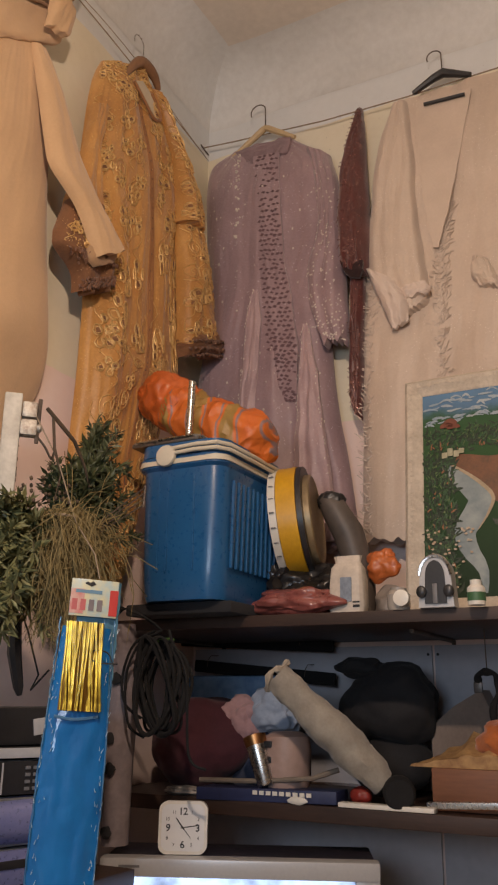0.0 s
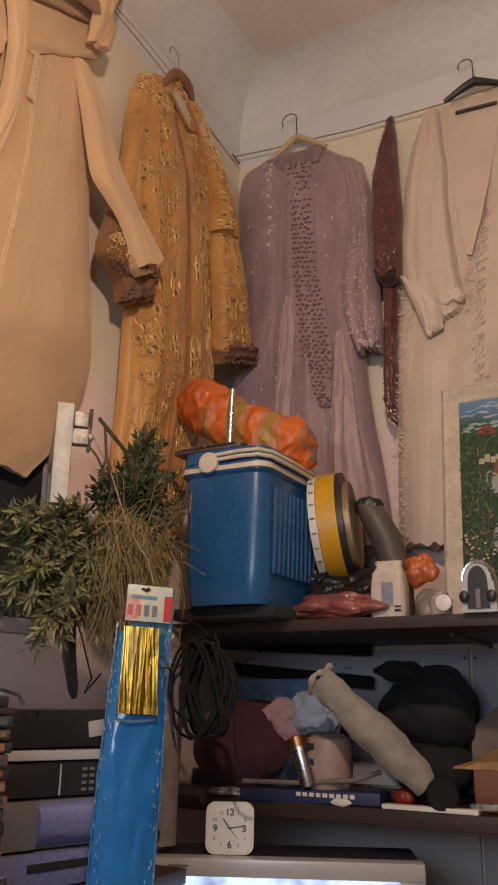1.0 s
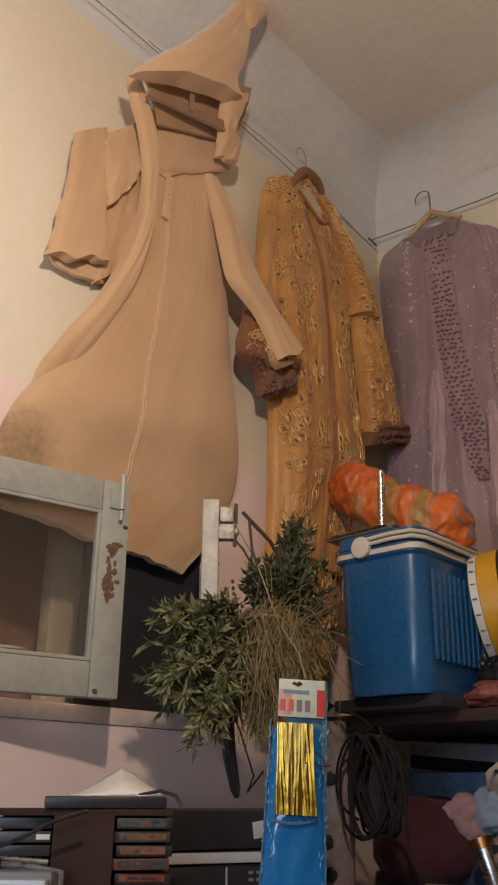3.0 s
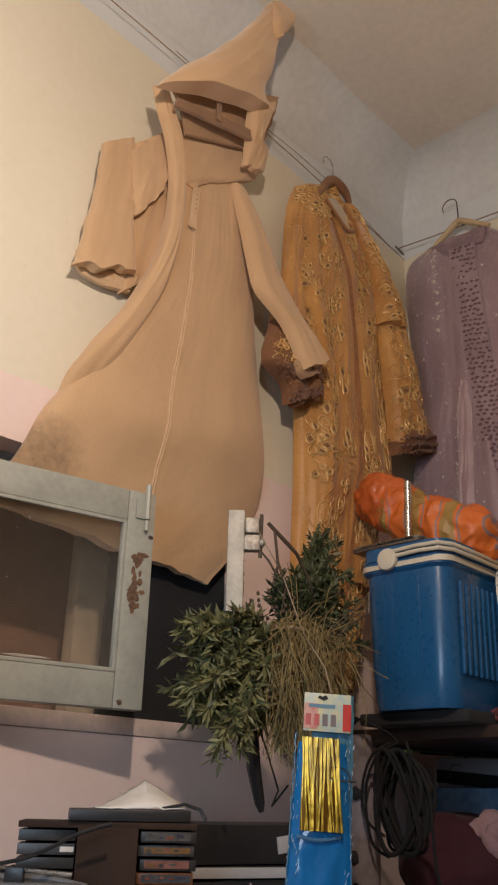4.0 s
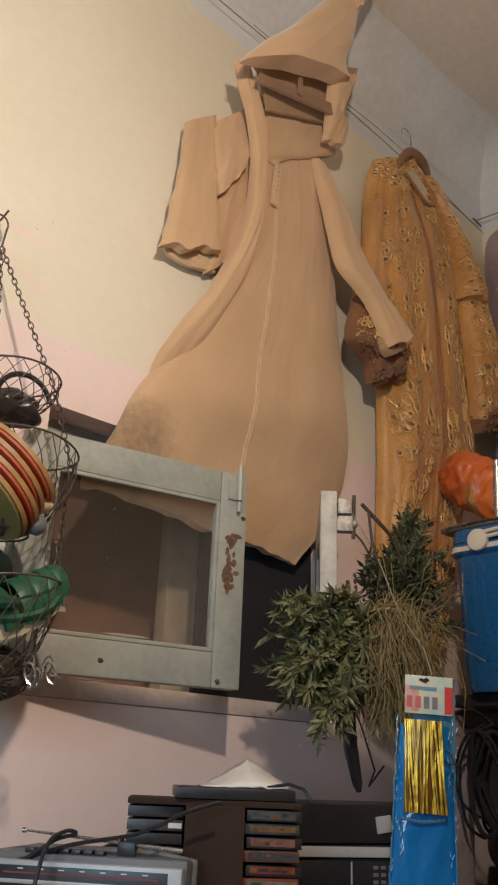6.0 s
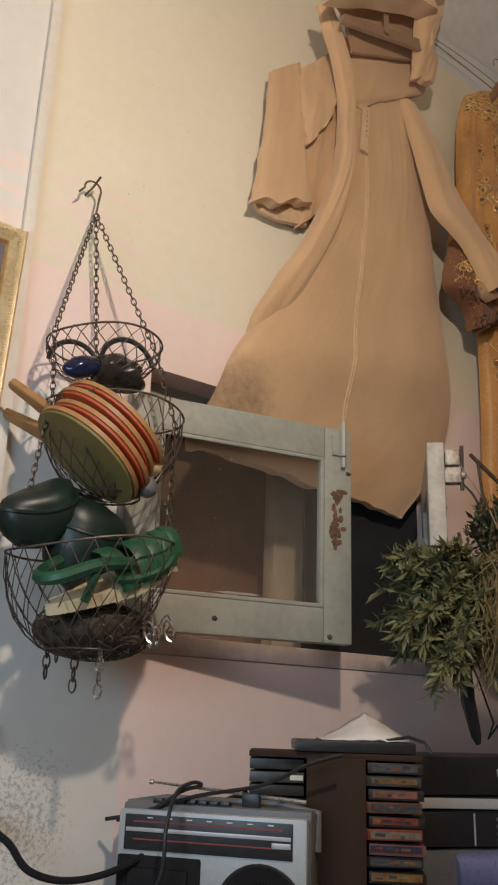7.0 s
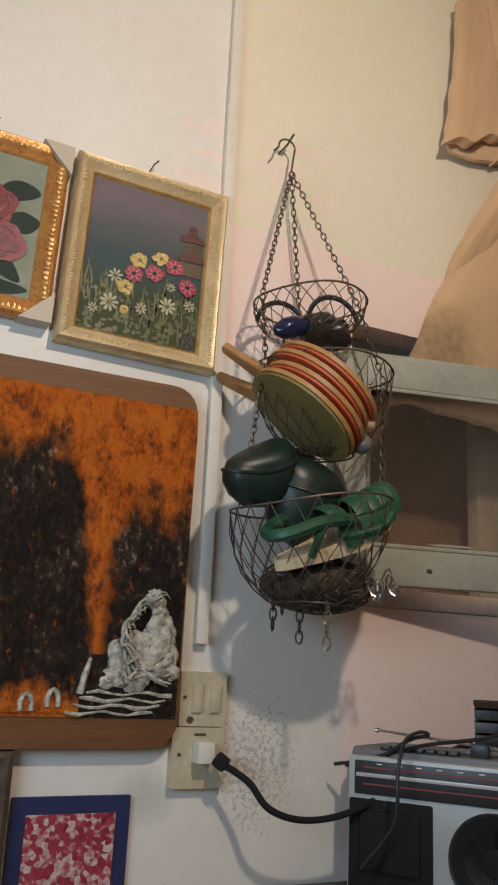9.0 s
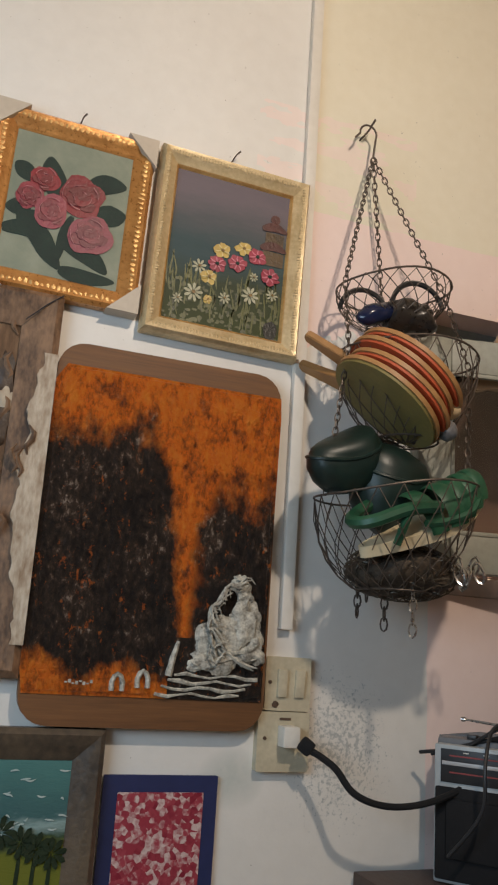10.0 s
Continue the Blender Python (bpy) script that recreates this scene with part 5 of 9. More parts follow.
tagged(part("undergrowth_dab", dabs, paint("undergrowth", (0.13, 0.13, 0.05), (0.03, 0.04, 0.025)), canvas), kind="stuff")
tagged(part("grass_stroke", bm, paint("grass", (0.13, 0.13, 0.035), (0.06, 0.07, 0.02)), canvas), kind="stuff")
for x, z, r, mat, n in ((-0.012, -0.006, 0.017, YEL, 5), (0.028, 0.008, 0.016, YEL, 5), (-0.032, -0.062, 0.016, YEL, 5), (-0.02, -0.034, 0.018, PNK, 7), (0.018, -0.024, 0.018, PNK, 7), (0.055, -0.002, 0.018, PNK, 7), (0.082, -0.035, 0.019, PNK, 7),
                        (-0.052, -0.036, 0.014, WHT, 8), (-0.058, -0.088, 0.018, WHT, 9), (0.0, -0.086, 0.012, WHT, 8), (0.048, -0.070, 0.017, WHT, 9), (-0.085, -0.105, 0.010, WHT, 8), (0.052, -0.033, 0.009, WHT, 8), (-0.03, -0.105, 0.009, YEL, 6), (0.09, -0.06, 0.012, WHT, 8)):
    if n < 8:
        z, r = z + 0.010, r * 1.02
    y = -0.0114 - 0.0001 * (abs(hash((x, z))) % 9)
    bm = bmesh.new()
    if n < 8:
        for k in range(n):
            a = x * 70 + math.tau * k / n
            blob(bm, x + 0.52 * r * math.cos(a), z + 0.46 * r * math.sin(a), r * rnd.uniform(0.40, 0.54), r * rnd.uniform(0.34, 0.46), y - 0.00025 * k, k + x * 50, 12, 0.0009, 0.5)
    else:
        petals(bm, x, z, r, n, y, x * 70, 0.28, 0.0012)
    part("flower", bm, mat, canvas)
    bm = bmesh.new()
    if n < 8:
        for k in range(n):
            a = x * 70 + math.tau * (k + 0.3) / n
            stroke(bm, [(x + 0.2 * r * math.cos(a), z + 0.2 * r * math.sin(a)), (x + 0.55 * r * math.cos(a + 0.2), z + 0.5 * r * math.sin(a + 0.2)), (x + 0.85 * r * math.cos(a + 0.1), z + 0.75 * r * math.sin(a + 0.1))], r * 0.07, -0.0142 - 0.00005 * k, 0.0004)
        part("petal_light", bm, YEL_L if mat is YEL else PNK_L, canvas)
        bm = bmesh.new()
    blob(bm, x, z, r * 0.20, r * 0.17, -0.0155, 1.0, 10, 0.0008)
    part("flower_eye", bm, GREEN_D if mat is PNK else OCHRE_E, canvas)
bm = bmesh.new()
for z, w in ((0.050, 0.036), (0.012, 0.040)):
    box(bm, (0.086, -0.0118, z), (w, 0.001, 0.028))
part("painted_house", bm, paint("ochre", (0.12, 0.07, 0.025), (0.05, 0.03, 0.015)), canvas)
bm = bmesh.new()
for z, w in ((0.072, 0.050), (0.033, 0.052), (0.088, 0.012)):
    stroke(bm, [(0.085 - w / 2, z - 0.003), (0.085, z + 0.004), (0.085 + w / 2, z - 0.003)], 0.009, -0.0126 - 0.0003 * w)
part("painted_roof", bm, paint("roof", (0.10, 0.025, 0.02), (0.05, 0.015, 0.012)), canvas)
bm = bmesh.new()
blob(bm, 0.092, -0.128, 0.014, 0.018, -0.0122, 3)
part("painted_rock", bm, paint("rock", (0.015, 0.015, 0.012)), canvas)
nail(pic, -0.01, 0.19, 0.016)

# abstract painting on a plank
board = thing("painted_board", on_west(0.271, 1.426, 0.008), "brown board painted in thick orange and black abstract strokes", "painting", "paintings on the west wall")
part("plank", slab(bmesh.new(), rounded(0.392, 0.602, 0.045), 0.0, -0.020), plain("plank_brown", (0.18, 0.076, 0.024), (0.105, 0.043, 0.014), 0.6, big=8, small=60, stretch=(0.3, 1, 5)), board)


def abstract():
    m, nt, bsdf = nodes_of("oil_abstract")
    tc = nt.nodes.new("ShaderNodeTexCoord")
    sep = nt.nodes.new("ShaderNodeSeparateXYZ")
    nt.links.new(tc.outputs["Object"], sep.inputs[0])
    x, z = sep.outputs[0], sep.outputs[2]
    st = nt.nodes.new("ShaderNodeMapping")
    st.inputs["Scale"].default_value = (1.15, 1, 0.72)
    nt.links.new(tc.outputs["Object"], st.inputs[0])
    big, mid, fine = noise_node(nt, 9, 5, st.outputs[0]), noise_node(nt, 34, 8, st.outputs[0], 0.75), noise_node(nt, 95, 8, st.outputs[0], 0.75)
    wob = maths(nt, "SUBTRACT", maths(nt, "ADD", maths(nt, "MULTIPLY", big.outputs[0], 0.16), maths(nt, "MULTIPLY", mid.outputs[0], 0.10)), 0.13)
    edge = maths(nt, "MULTIPLY", maths(nt, "MULTIPLY", maths(nt, "SUBTRACT", x, 0.055), 22.0, True), 0.075)
    mound = maths(nt, "MULTIPLY", maths(nt, "SUBTRACT", noise_node(nt, 22, 5, st.outputs[0], 0.7).outputs[0], 0.5), 0.16)
    top = maths(nt, "MULTIPLY", maths(nt, "SUBTRACT", maths(nt, "ADD", maths(nt, "ADD", maths(nt, "SUBTRACT", z, 0.135), edge), wob), mound), 15.0, True)
    dx = maths(nt, "ABSOLUTE", maths(nt, "ADD", maths(nt, "SUBTRACT", x, 0.050), maths(nt, "MULTIPLY", wob, 0.55)))
    width = maths(nt, "ADD", 0.027, maths(nt, "MULTIPLY", maths(nt, "MAXIMUM", z, 0.0), 0.35))
    streak = maths(nt, "MULTIPLY", maths(nt, "MULTIPLY", maths(nt, "SUBTRACT", width, dx), 45.0, True), maths(nt, "GREATER_THAN", z, -0.16))
    low = maths(nt, "MULTIPLY", maths(nt, "ADD", maths(nt, "SUBTRACT", -0.205, z), wob), 28.0, True)
    lowx = maths(nt, "LESS_THAN", x, 0.03)
    org = maths(nt, "MAXIMUM", maths(nt, "MAXIMUM", top, streak), maths(nt, "MULTIPLY", low, lowx))
    scrub = ramp_node(nt, mid.outputs[0], [(0.36, (0.0, 0.0, 0.0)), (0.52, (1, 1, 1))]).outputs[0]
    spots = maths(nt, "MULTIPLY", maths(nt, "GREATER_THAN", noise_node(nt, 60, 8, st.outputs[0], 0.8).outputs[0], 0.605), 0.5)
    org = maths(nt, "MAXIMUM", spots, maths(nt, "MULTIPLY", org, maths(nt, "ADD", maths(nt, "MULTIPLY", scrub, 0.5), 0.5)))
    orange = ramp_node(nt, maths(nt, "ADD", maths(nt, "MULTIPLY", fine.outputs[0], 0.45), maths(nt, "MULTIPLY", mid.outputs[0], 0.55)), [(0.33, (0.04, 0.012, 0.006)), (0.40, (0.42, 0.09, 0.010)), (0.48, (0.90, 0.185, 0.012)), (0.62, (0.95, 0.30, 0.035))]).outputs[0]
    dark = ramp_node(nt, maths(nt, "ADD", fine.outputs[0], maths(nt, "MULTIPLY", maths(nt, "SUBTRACT", noise_node(nt, 14, 4, st.outputs[0]).outputs[0], 0.53), 0.45)), [(0.36, (0.010, 0.007, 0.006)), (0.52, (0.040, 0.025, 0.017)), (0.60, (0.10, 0.06, 0.038)), (0.67, (0.40, 0.32, 0.25))]).outputs[0]
    nt.links.new(mix_node(nt, org, dark, orange), bsdf.inputs["Base Color"])
    bsdf.inputs["Roughness"].default_value = 0.38
    bsdf.inputs["Specular IOR Level"].default_value = 0.5
    bump_to(nt, bsdf, maths(nt, "ADD", mid.outputs[0], fine.outputs[0]), 1.0, 0.018)
    return m


bm = slab(bmesh.new(), [(-0.196, 0.235), (-0.18, 0.262), (0.196, 0.262), (0.198, 0.22), (0.190, -0.255), (-0.192, -0.255), (-0.198, -0.22)], -0.018, -0.0215)
rows = []
for j in range(141):
    z = -0.252 + 0.511 * j / 140
    half = 0.190 if z < 0.23 else 0.176
    rows.append([])
    for i in range(101):
        x = half * (-1 + i / 50)
        c = Vector((x * 60, 0, z * 38))
        thick = 0.0016 + 0.0030 * max(noise.noise(c), 0) + 0.0022 * max(noise.noise(c * 2.3), 0)
        rows[-1].append(bm.verts.new((x, -0.0215 - (thick if 0 < i < 100 and 0 < j < 140 else -0.001), z)))
for p, q in zip(rows, rows[1:]):
    for i in range(100):
        bm.faces.new((p[i], p[i + 1], q[i + 1], q[i]))
canvas = part("paint_ground", bm, abstract(), board, "thick orange and black paint", False)
PALE = plain("oil_pale", (0.62, 0.59, 0.50), (0.13, 0.12, 0.10), 0.5, big=75, small=260, bump=1.0)
bm = bmesh.new()
rnd = random.Random(12)
for i, (x, z, rx, rz) in enumerate(((0.115, -0.165, 0.042, 0.042), (0.150, -0.135, 0.034, 0.040), (0.165, -0.175, 0.026, 0.026), (0.09, -0.195, 0.03, 0.018), (0.148, -0.085, 0.016, 0.022), (0.140, -0.062, 0.014, 0.010))):
    lump(bm, (x, -0.023, z), (rx, 0.011, rz), i * 3.1, 0.7, 3.2, 4)
for i in range(4):
    tube(bm, [(0.100 + 0.012 * k + 0.006 * math.sin(k + i), -0.031 - 0.002 * (i % 2), -0.20 + 0.011 * i + 0.012 * math.sin(k * 0.6 + i)) for k in range(7)], [0.001, 0.003, 0.004, 0.003, 0.004, 0.003, 0.001], 5)
for i in range(15):
    f = i / 14
    cx, cz, r = 0.150 - 0.045 * f, -0.080 - 0.100 * f, 0.020 + 0.030 * math.sin(math.pi * min(f + 0.15, 1))
    tube(bm, [(cx + r * math.cos(q) * 0.9, -0.036 - 0.003 * (i % 3), cz + 0.55 * r * math.sin(q) + 0.006 * math.sin(5 * q + i)) for q in (radians(200 - 17 * k + 8 * i) for k in range(9))], [0.0006, 0.0016, 0.0024, 0.0018, 0.0026, 0.0016, 0.0022, 0.0014, 0.0005], 5)
tagged(part("pale_form", bm, PALE, canvas, "grey-white rock-like form in thick paint"), kind="stuff")
bm = bmesh.new()
for i in range(4):
    tube(bm, [(0.04 + 0.02 * k - 0.01 * i, -0.0245, -0.218 - 0.010 * i + 0.003 * math.sin(k * 1.7 + i)) for k in range(8)], [0.0016 + 0.0042 * abs(noise.noise(Vector((k * 0.9, i * 3.1, 0.5)))) for k in range(8)], 6)
tube(bm, [(0.030, -0.0245, -0.220), (0.036, -0.0245, -0.190), (0.043, -0.0245, -0.166)], [0.006, 0.005, 0.003], 6)
for x, z in ((-0.050, -0.246), (-0.010, -0.240)):
    tube(bm, [(x - 0.008, -0.0245, z), (x - 0.0085, -0.0245, z + 0.013), (x - 0.005, -0.0245, z + 0.022), (x, -0.0245, z + 0.025), (x + 0.005, -0.0245, z + 0.022), (x + 0.0085, -0.0245, z + 0.013), (x + 0.008, -0.0245, z)], 0.0042, 6)
part("pale_steps", bm, PALE, canvas)
bm = bmesh.new()
for i in range(8):
    box(bm, (-0.128 + i * 0.0055, -0.0238, -0.236 + 0.002 * math.sin(i * 2)), (0.0042, 0.0012, 0.002 + 0.003 * (i % 2)))
part("signature_mark", bm, PALE, canvas)

# old bark-like framed picture at the south end
old = thing("framed_painting", on_west(-0.115, 1.497, 0.006), "weathered brown painting in a bleached driftwood frame", "painting", "paintings on the west wall")
DRIFT = plain("driftwood", (0.27, 0.155, 0.085), (0.065, 0.034, 0.018), 0.7, big=22, small=110, bump=1.0, stretch=(1.6, 1, 0.7))
picture_frame(old, 0.376, 0.612, 0.062, 0.028, DRIFT)
part("canvas", boxes(((0, -0.006, 0), (0.256, 0.006, 0.492))), brushed("bark", [(0.3, (0.04, 0.022, 0.012)), (0.5, (0.13, 0.07, 0.035)), (0.7, (0.24, 0.14, 0.075))], 12, (3, 1, 0.6)), old, "", False)
bm = bmesh.new()
rnd = random.Random(6)
for i in range(26):
    x, z = rnd.uniform(-0.12, 0.175), rnd.uniform(-0.27, 0.24)
    tube(bm, [(x + 0.006 * math.sin(k * 1.7 + i), -0.012 - (0.018 if x > 0.12 else 0), z + 0.012 * k) for k in range(5)], [0.001, 0.004, 0.005, 0.004, 0.001], 5)
tagged(part("bark_ridge", bm, DRIFT, old), kind="stuff")
bm = bmesh.new()
inner = [(0.172 - 0.022 * max(0, 1 - (z / 0.26) ** 2) - 0.010 * noise.noise(Vector((z * 22, 0.4, 0))) - 0.006 * noise.noise(Vector((z * 75, 1.4, 0))), z) for z in [0.20 - 0.0075 * k for k in range(62)]]
slab(bm, [(0.1885, 0.20)] + [(0.1885, -0.2575)] + inner[::-1], -0.006, -0.0292)
part("bleached_edge", bm, plain("bleached_paint", (0.56, 0.47, 0.36), (0.26, 0.17, 0.10), 0.7, big=34, small=130, bump=0.8, stretch=(1.5, 1, 0.5)), old, "flaking whitish outer edge", False)
bm = bmesh.new()
tube(bm, [(0.186, -0.0285, 0.303), (0.160, -0.0287, 0.281), (0.130, -0.0285, 0.250)], 0.0012, 4)
part("mitre_crack", bm, M["matt_black"], old)
for name, a, b in (("pale_crust", (0.46, 0.38, 0.28), (0.28, 0.21, 0.14)), ("dark_crust", (0.07, 0.04, 0.022), (0.03, 0.018, 0.012))):
    bm = bmesh.new()
    for i in range(46):
        lump(bm, (rnd.uniform(-0.11, 0.115), -0.010, rnd.uniform(-0.23, 0.23)), (rnd.uniform(0.006, 0.02), 0.004, rnd.uniform(0.01, 0.045)), i, 0.9, 2.5, 2, pose(0, 0, 0, 0, 0, 0))
    tagged(part(name, bm, paint(name, a, b), old), kind="stuff")

# landscape in a dark frame, low down
land = thing("framed_painting", on_west(0.014, 0.912, 0.006), "sea and palm landscape painting in a dark worn frame", "painting", "paintings on the west wall")
picture_frame(land, 0.40, 0.42, 0.046, 0.026, plain("dark_worn_frame", (0.12, 0.085, 0.052), (0.035, 0.026, 0.020), 0.45, big=9, small=80, bump=0.6))
canvas = part("canvas", boxes(((0, -0.008, 0), (0.312, 0.006, 0.332))), brushed("shore", [(0.22, (0.14, 0.15, 0.02)), (0.57, (0.14, 0.15, 0.02)), (0.60, (0.04, 0.07, 0.04)), (0.64, (0.26, 0.36, 0.34)), (0.68, (0.05, 0.12, 0.12)), (0.78, (0.07, 0.18, 0.165)), (0.95, (0.10, 0.23, 0.21))], 10, (1, 1, 3), 2, 1.9, 0.16), land, "", False)
bm = bmesh.new()
rnd = random.Random(2)
for i in range(11):
    x = -0.14 + i * 0.028 + rnd.uniform(-0.006, 0.006)
    h = rnd.uniform(0.07, 0.10)
    stroke(bm, [(x, -0.035), (x + 0.002, -0.035 + h * 0.5), (x + 0.003, -0.035 + h)], 0.003, -0.0112)
    petals(bm, x + 0.003, -0.035 + h, 0.024, 9, -0.0114 - 0.0002 * i, i, 0.30, 0.001)
flecks = bmesh.new()
for i in range(70):
    x, z = rnd.uniform(-0.15, 0.15), rnd.uniform(0.085, 0.155) if i < 40 else rnd.gauss(0.075, 0.006)
    w = rnd.uniform(0.002, 0.008)
    stroke(flecks, [(x - w, z), (x, z + rnd.uniform(-0.002, 0.002)), (x + w, z + rnd.uniform(-0.003, 0.003))], 0.0012, -0.0116 - 0.00001 * i)
tagged(part("foam_dab", flecks, paint("foam", (0.50, 0.56, 0.52), (0.3, 0.4, 0.38)), canvas), kind="stuff")
part("palm", bm, paint("palm", (0.015, 0.03, 0.012)), canvas)

# blue mounted print
print_ = thing("mounted_print", on_west(0.3125, 0.935, 0.003), "red and white marbled print on a deep blue mount", "print", "paintings on the west wall")
part("mount", slab(bmesh.new(), rounded(0.184, 0.240, 0.002, 2), 0.0, -0.005), plain("deep_blue_card", (0.018, 0.026, 0.10), (0.012, 0.018, 0.07), 0.6, big=10, small=90), print_)


def marbled():
    m, nt, bsdf = nodes_of("marbled_print")
    tc = nt.nodes.new("ShaderNodeTexCoord")
    v = nt.nodes.new("ShaderNodeTexVoronoi")
    v.inputs["Scale"].default_value = 120
    nt.links.new(tc.outputs["Object"], v.inputs["Vector"])
    n = noise_node(nt, 60, 4, tc.outputs["Object"])
    f = maths(nt, "ADD", maths(nt, "MULTIPLY", v.outputs["Color"], 0.6), maths(nt, "MULTIPLY", n.outputs[0], 0.5))
    nt.links.new(ramp_node(nt, f, [(0.30, (0.22, 0.012, 0.03)), (0.48, (0.36, 0.05, 0.07)), (0.58, (0.62, 0.50, 0.46)), (0.7, (0.30, 0.03, 0.05))]).outputs[0], bsdf.inputs["Base Color"])
    bsdf.inputs["Roughness"].default_value = 0.5
    return m


part("print_sheet", slab(bmesh.new(), rounded(0.138, 0.19, 0.002, 2), -0.005, -0.0065), marbled(), print_)

# light switch, socket with plug and cable
PLATE = plain("yellowed_plate", (0.60, 0.53, 0.38), (0.46, 0.40, 0.28), 0.4, big=25, small=120)
sw = thing("light_switch", on_west(0.515, 1.202), "yellowed double light switch with two rockers", "light switch")
part("plate", slab(bmesh.new(), rounded(0.082, 0.087, 0.004), 0.0, -0.014), PLATE, sw)
for x in (-0.012, 0.020):
    part("rocker", box(bmesh.new(), (x, -0.0165, 0.002), (0.017, 0.008, 0.045), 0.002, pose(0, 0, 0, 4, 0, 0)), PLATE, sw)
part("screw", rod([(-0.033, -0.013, 0.002), (-0.033, -0.0155, 0.002)], 0.0032, 8), M["rust"], sw)
part("chip", lump(bmesh.new(), (-0.022, -0.0145, -0.033), (0.006, 0.002, 0.006), 2, 0.6, 3, 2), M["rust"], sw, "broken dark notch")
so = thing("wall_socket", on_west(0.510, 1.110), "yellowed wall socket with a white adapter plugged in", "socket")
part("plate", slab(bmesh.new(), rounded(0.092, 0.094, 0.004), 0.0, -0.016), PLATE, so)
part("screw", rod([(-0.033, -0.015, 0.005), (-0.033, -0.0175, 0.005)], 0.0032, 8), M["rust"], so)
part("rating_mark", boxes(((0.002, -0.0165, 0.036), (0.02, 0.001, 0.004))), M["rust"], so)
part("adapter", box(bmesh.new(), (0.004, -0.030, 0.010), (0.030, 0.030, 0.034), 0.005), M["white_plastic"], so, "white plug adapter")
cord = thing("power_cord", on_west(0.53, 1.10), "black power cord and plug running to the radio", "cable")
part("plug", box(bmesh.new(), (0.0, 0, 0), (0.024, 0.022, 0.024), 0.006, pose(0.006, -0.052, 0.008, 0, 35, -30)), M["rubber"], cord)
part("lead", rod(curve([(0.012, -0.058, 0.002), (0.026, -0.068, -0.006), (0.045, -0.085, -0.022), (0.07, -0.10, -0.055), (0.12, -0.105, -0.072), (0.18, -0.11, -0.070), (0.24, -0.115, -0.052), (0.30, -0.12, -0.018), (0.36, -0.13, 0.02), (0.44, -0.14, 0.045)], 60), 0.0056, 8), M["rubber"], cord)

# three-tier wire basket hung from a nail
bask = thing("hanging_basket", on_west(0.64, 1.30), "three-tier dark wire basket on chains, hung from a nail and filled", "basket")
TIERS = ((-0.002, 0.115, 1.899, 0.12, 0.103, 0.08), (0.018, 0.135, 1.765, 0.24, 0.122, 0.0), (-0.008, 0.150, 1.521, 0.26, 0.135, 0.14))
HOOK = Vector((-0.013, -0.040, 2.206 - 1.30))
part("hook", rod([HOOK, HOOK + Vector((0.003, 0, 0.03))] + arc(HOOK + Vector((-0.012, 0, 0.052)), 0.018, -20, 190, 10) + [HOOK + Vector((-0.040, 0, 0.036))], 0.0021, 6), M["dark_wire"], bask)
part("nail", rod([(-0.024, 0.02, 0.966), (-0.022, -0.035, 0.968), (-0.016, -0.052, 0.985)], 0.0022, 6), M["dark_wire"], bask)


def chain(bm, a, b, pitch=0.0125, r=0.0046, wire=0.0013):
    a, b = Vector(a), Vector(b)
    n = max(int((b - a).length / pitch), 1)
    d = (b - a).normalized()
    s = d.orthogonal().normalized()
    t = d.cross(s)
    for i in range(n):
        c = a + d * (i + 0.5) * (b - a).length / n
        w = s if i % 2 else t
        tube(bm, [c + d * (pitch * 0.72 * math.cos(q)) + w * (r * math.sin(q)) for q in (math.tau * k / 8 for k in range(8))], wire, 4, True)


def mesh_bowl(cx, cy, cz, depth, r, lean):
    """A wire bowl: rim, foot ring and a diamond net between."""
    rim, net, ring = bmesh.new(), bmesh.new(), bmesh.new()
    tube(rim, [(cx + r * math.cos(q), -cy + r * math.sin(q), cz + lean * r * math.cos(q) + 0.003 * math.sin(3 * q)) for q in (math.tau * k / 40 for k in range(40))], 0.0019, 6, True)
    foot = r * 0.45
    tube(ring, [(cx + foot * math.cos(q), -cy + foot * math.sin(q), cz - depth * 0.62) for q in (math.tau * k / 24 for k in range(24))], 0.0018, 5, True)
    n, rows = 22, 7
    for k in range(n):
        for sgn in (-1, 1):
            pts = []
            for j in range(rows + 1):
                f = j / rows
                rad = r * math.cos(f * math.pi / 2 * 0.93)
                q = math.tau * (k + sgn * j * 0.5) / n
                bend = 0.004 * noise.noise(Vector((k * 1.7, j * 1.3, sgn + depth * 9))) * (j > 0)
                pts.append((cx + (rad + bend) * math.cos(q), -cy + (rad + bend) * math.sin(q), cz - depth * 0.64 * math.sin(f * math.pi / 2) + lean * rad * math.cos(q) + bend))
            tube(net, pts, 0.00095, 4)
    return rim, net, ring


for i, (cx, cy, cz, depth, r, lean) in enumerate(TIERS):
    rim, net, ring = mesh_bowl(cx, cy, cz - 1.30, depth, r, lean)
    tier = part("tier_rim", rim, M["dark_wire"], bask, "round wire rim of a bowl")
    tagged(part("wire_net", net, M["dark_wire"], tier), kind="stuff")
    part("foot_ring", ring, M["dark_wire"], tier)
for q in (radians(72), radians(186), radians(-4)):
    tops = [HOOK] + [Vector((cx + r * math.cos(q), -cy + r * math.sin(q), cz - 1.30 + lean * r * math.cos(q))) for cx, cy, cz, depth, r, lean in TIERS]
    bm = bmesh.new()
    for a, b in zip(tops, tops[1:]):
        chain(bm, a, b)
    part("chain", bm, M["dark_wire"], bask)
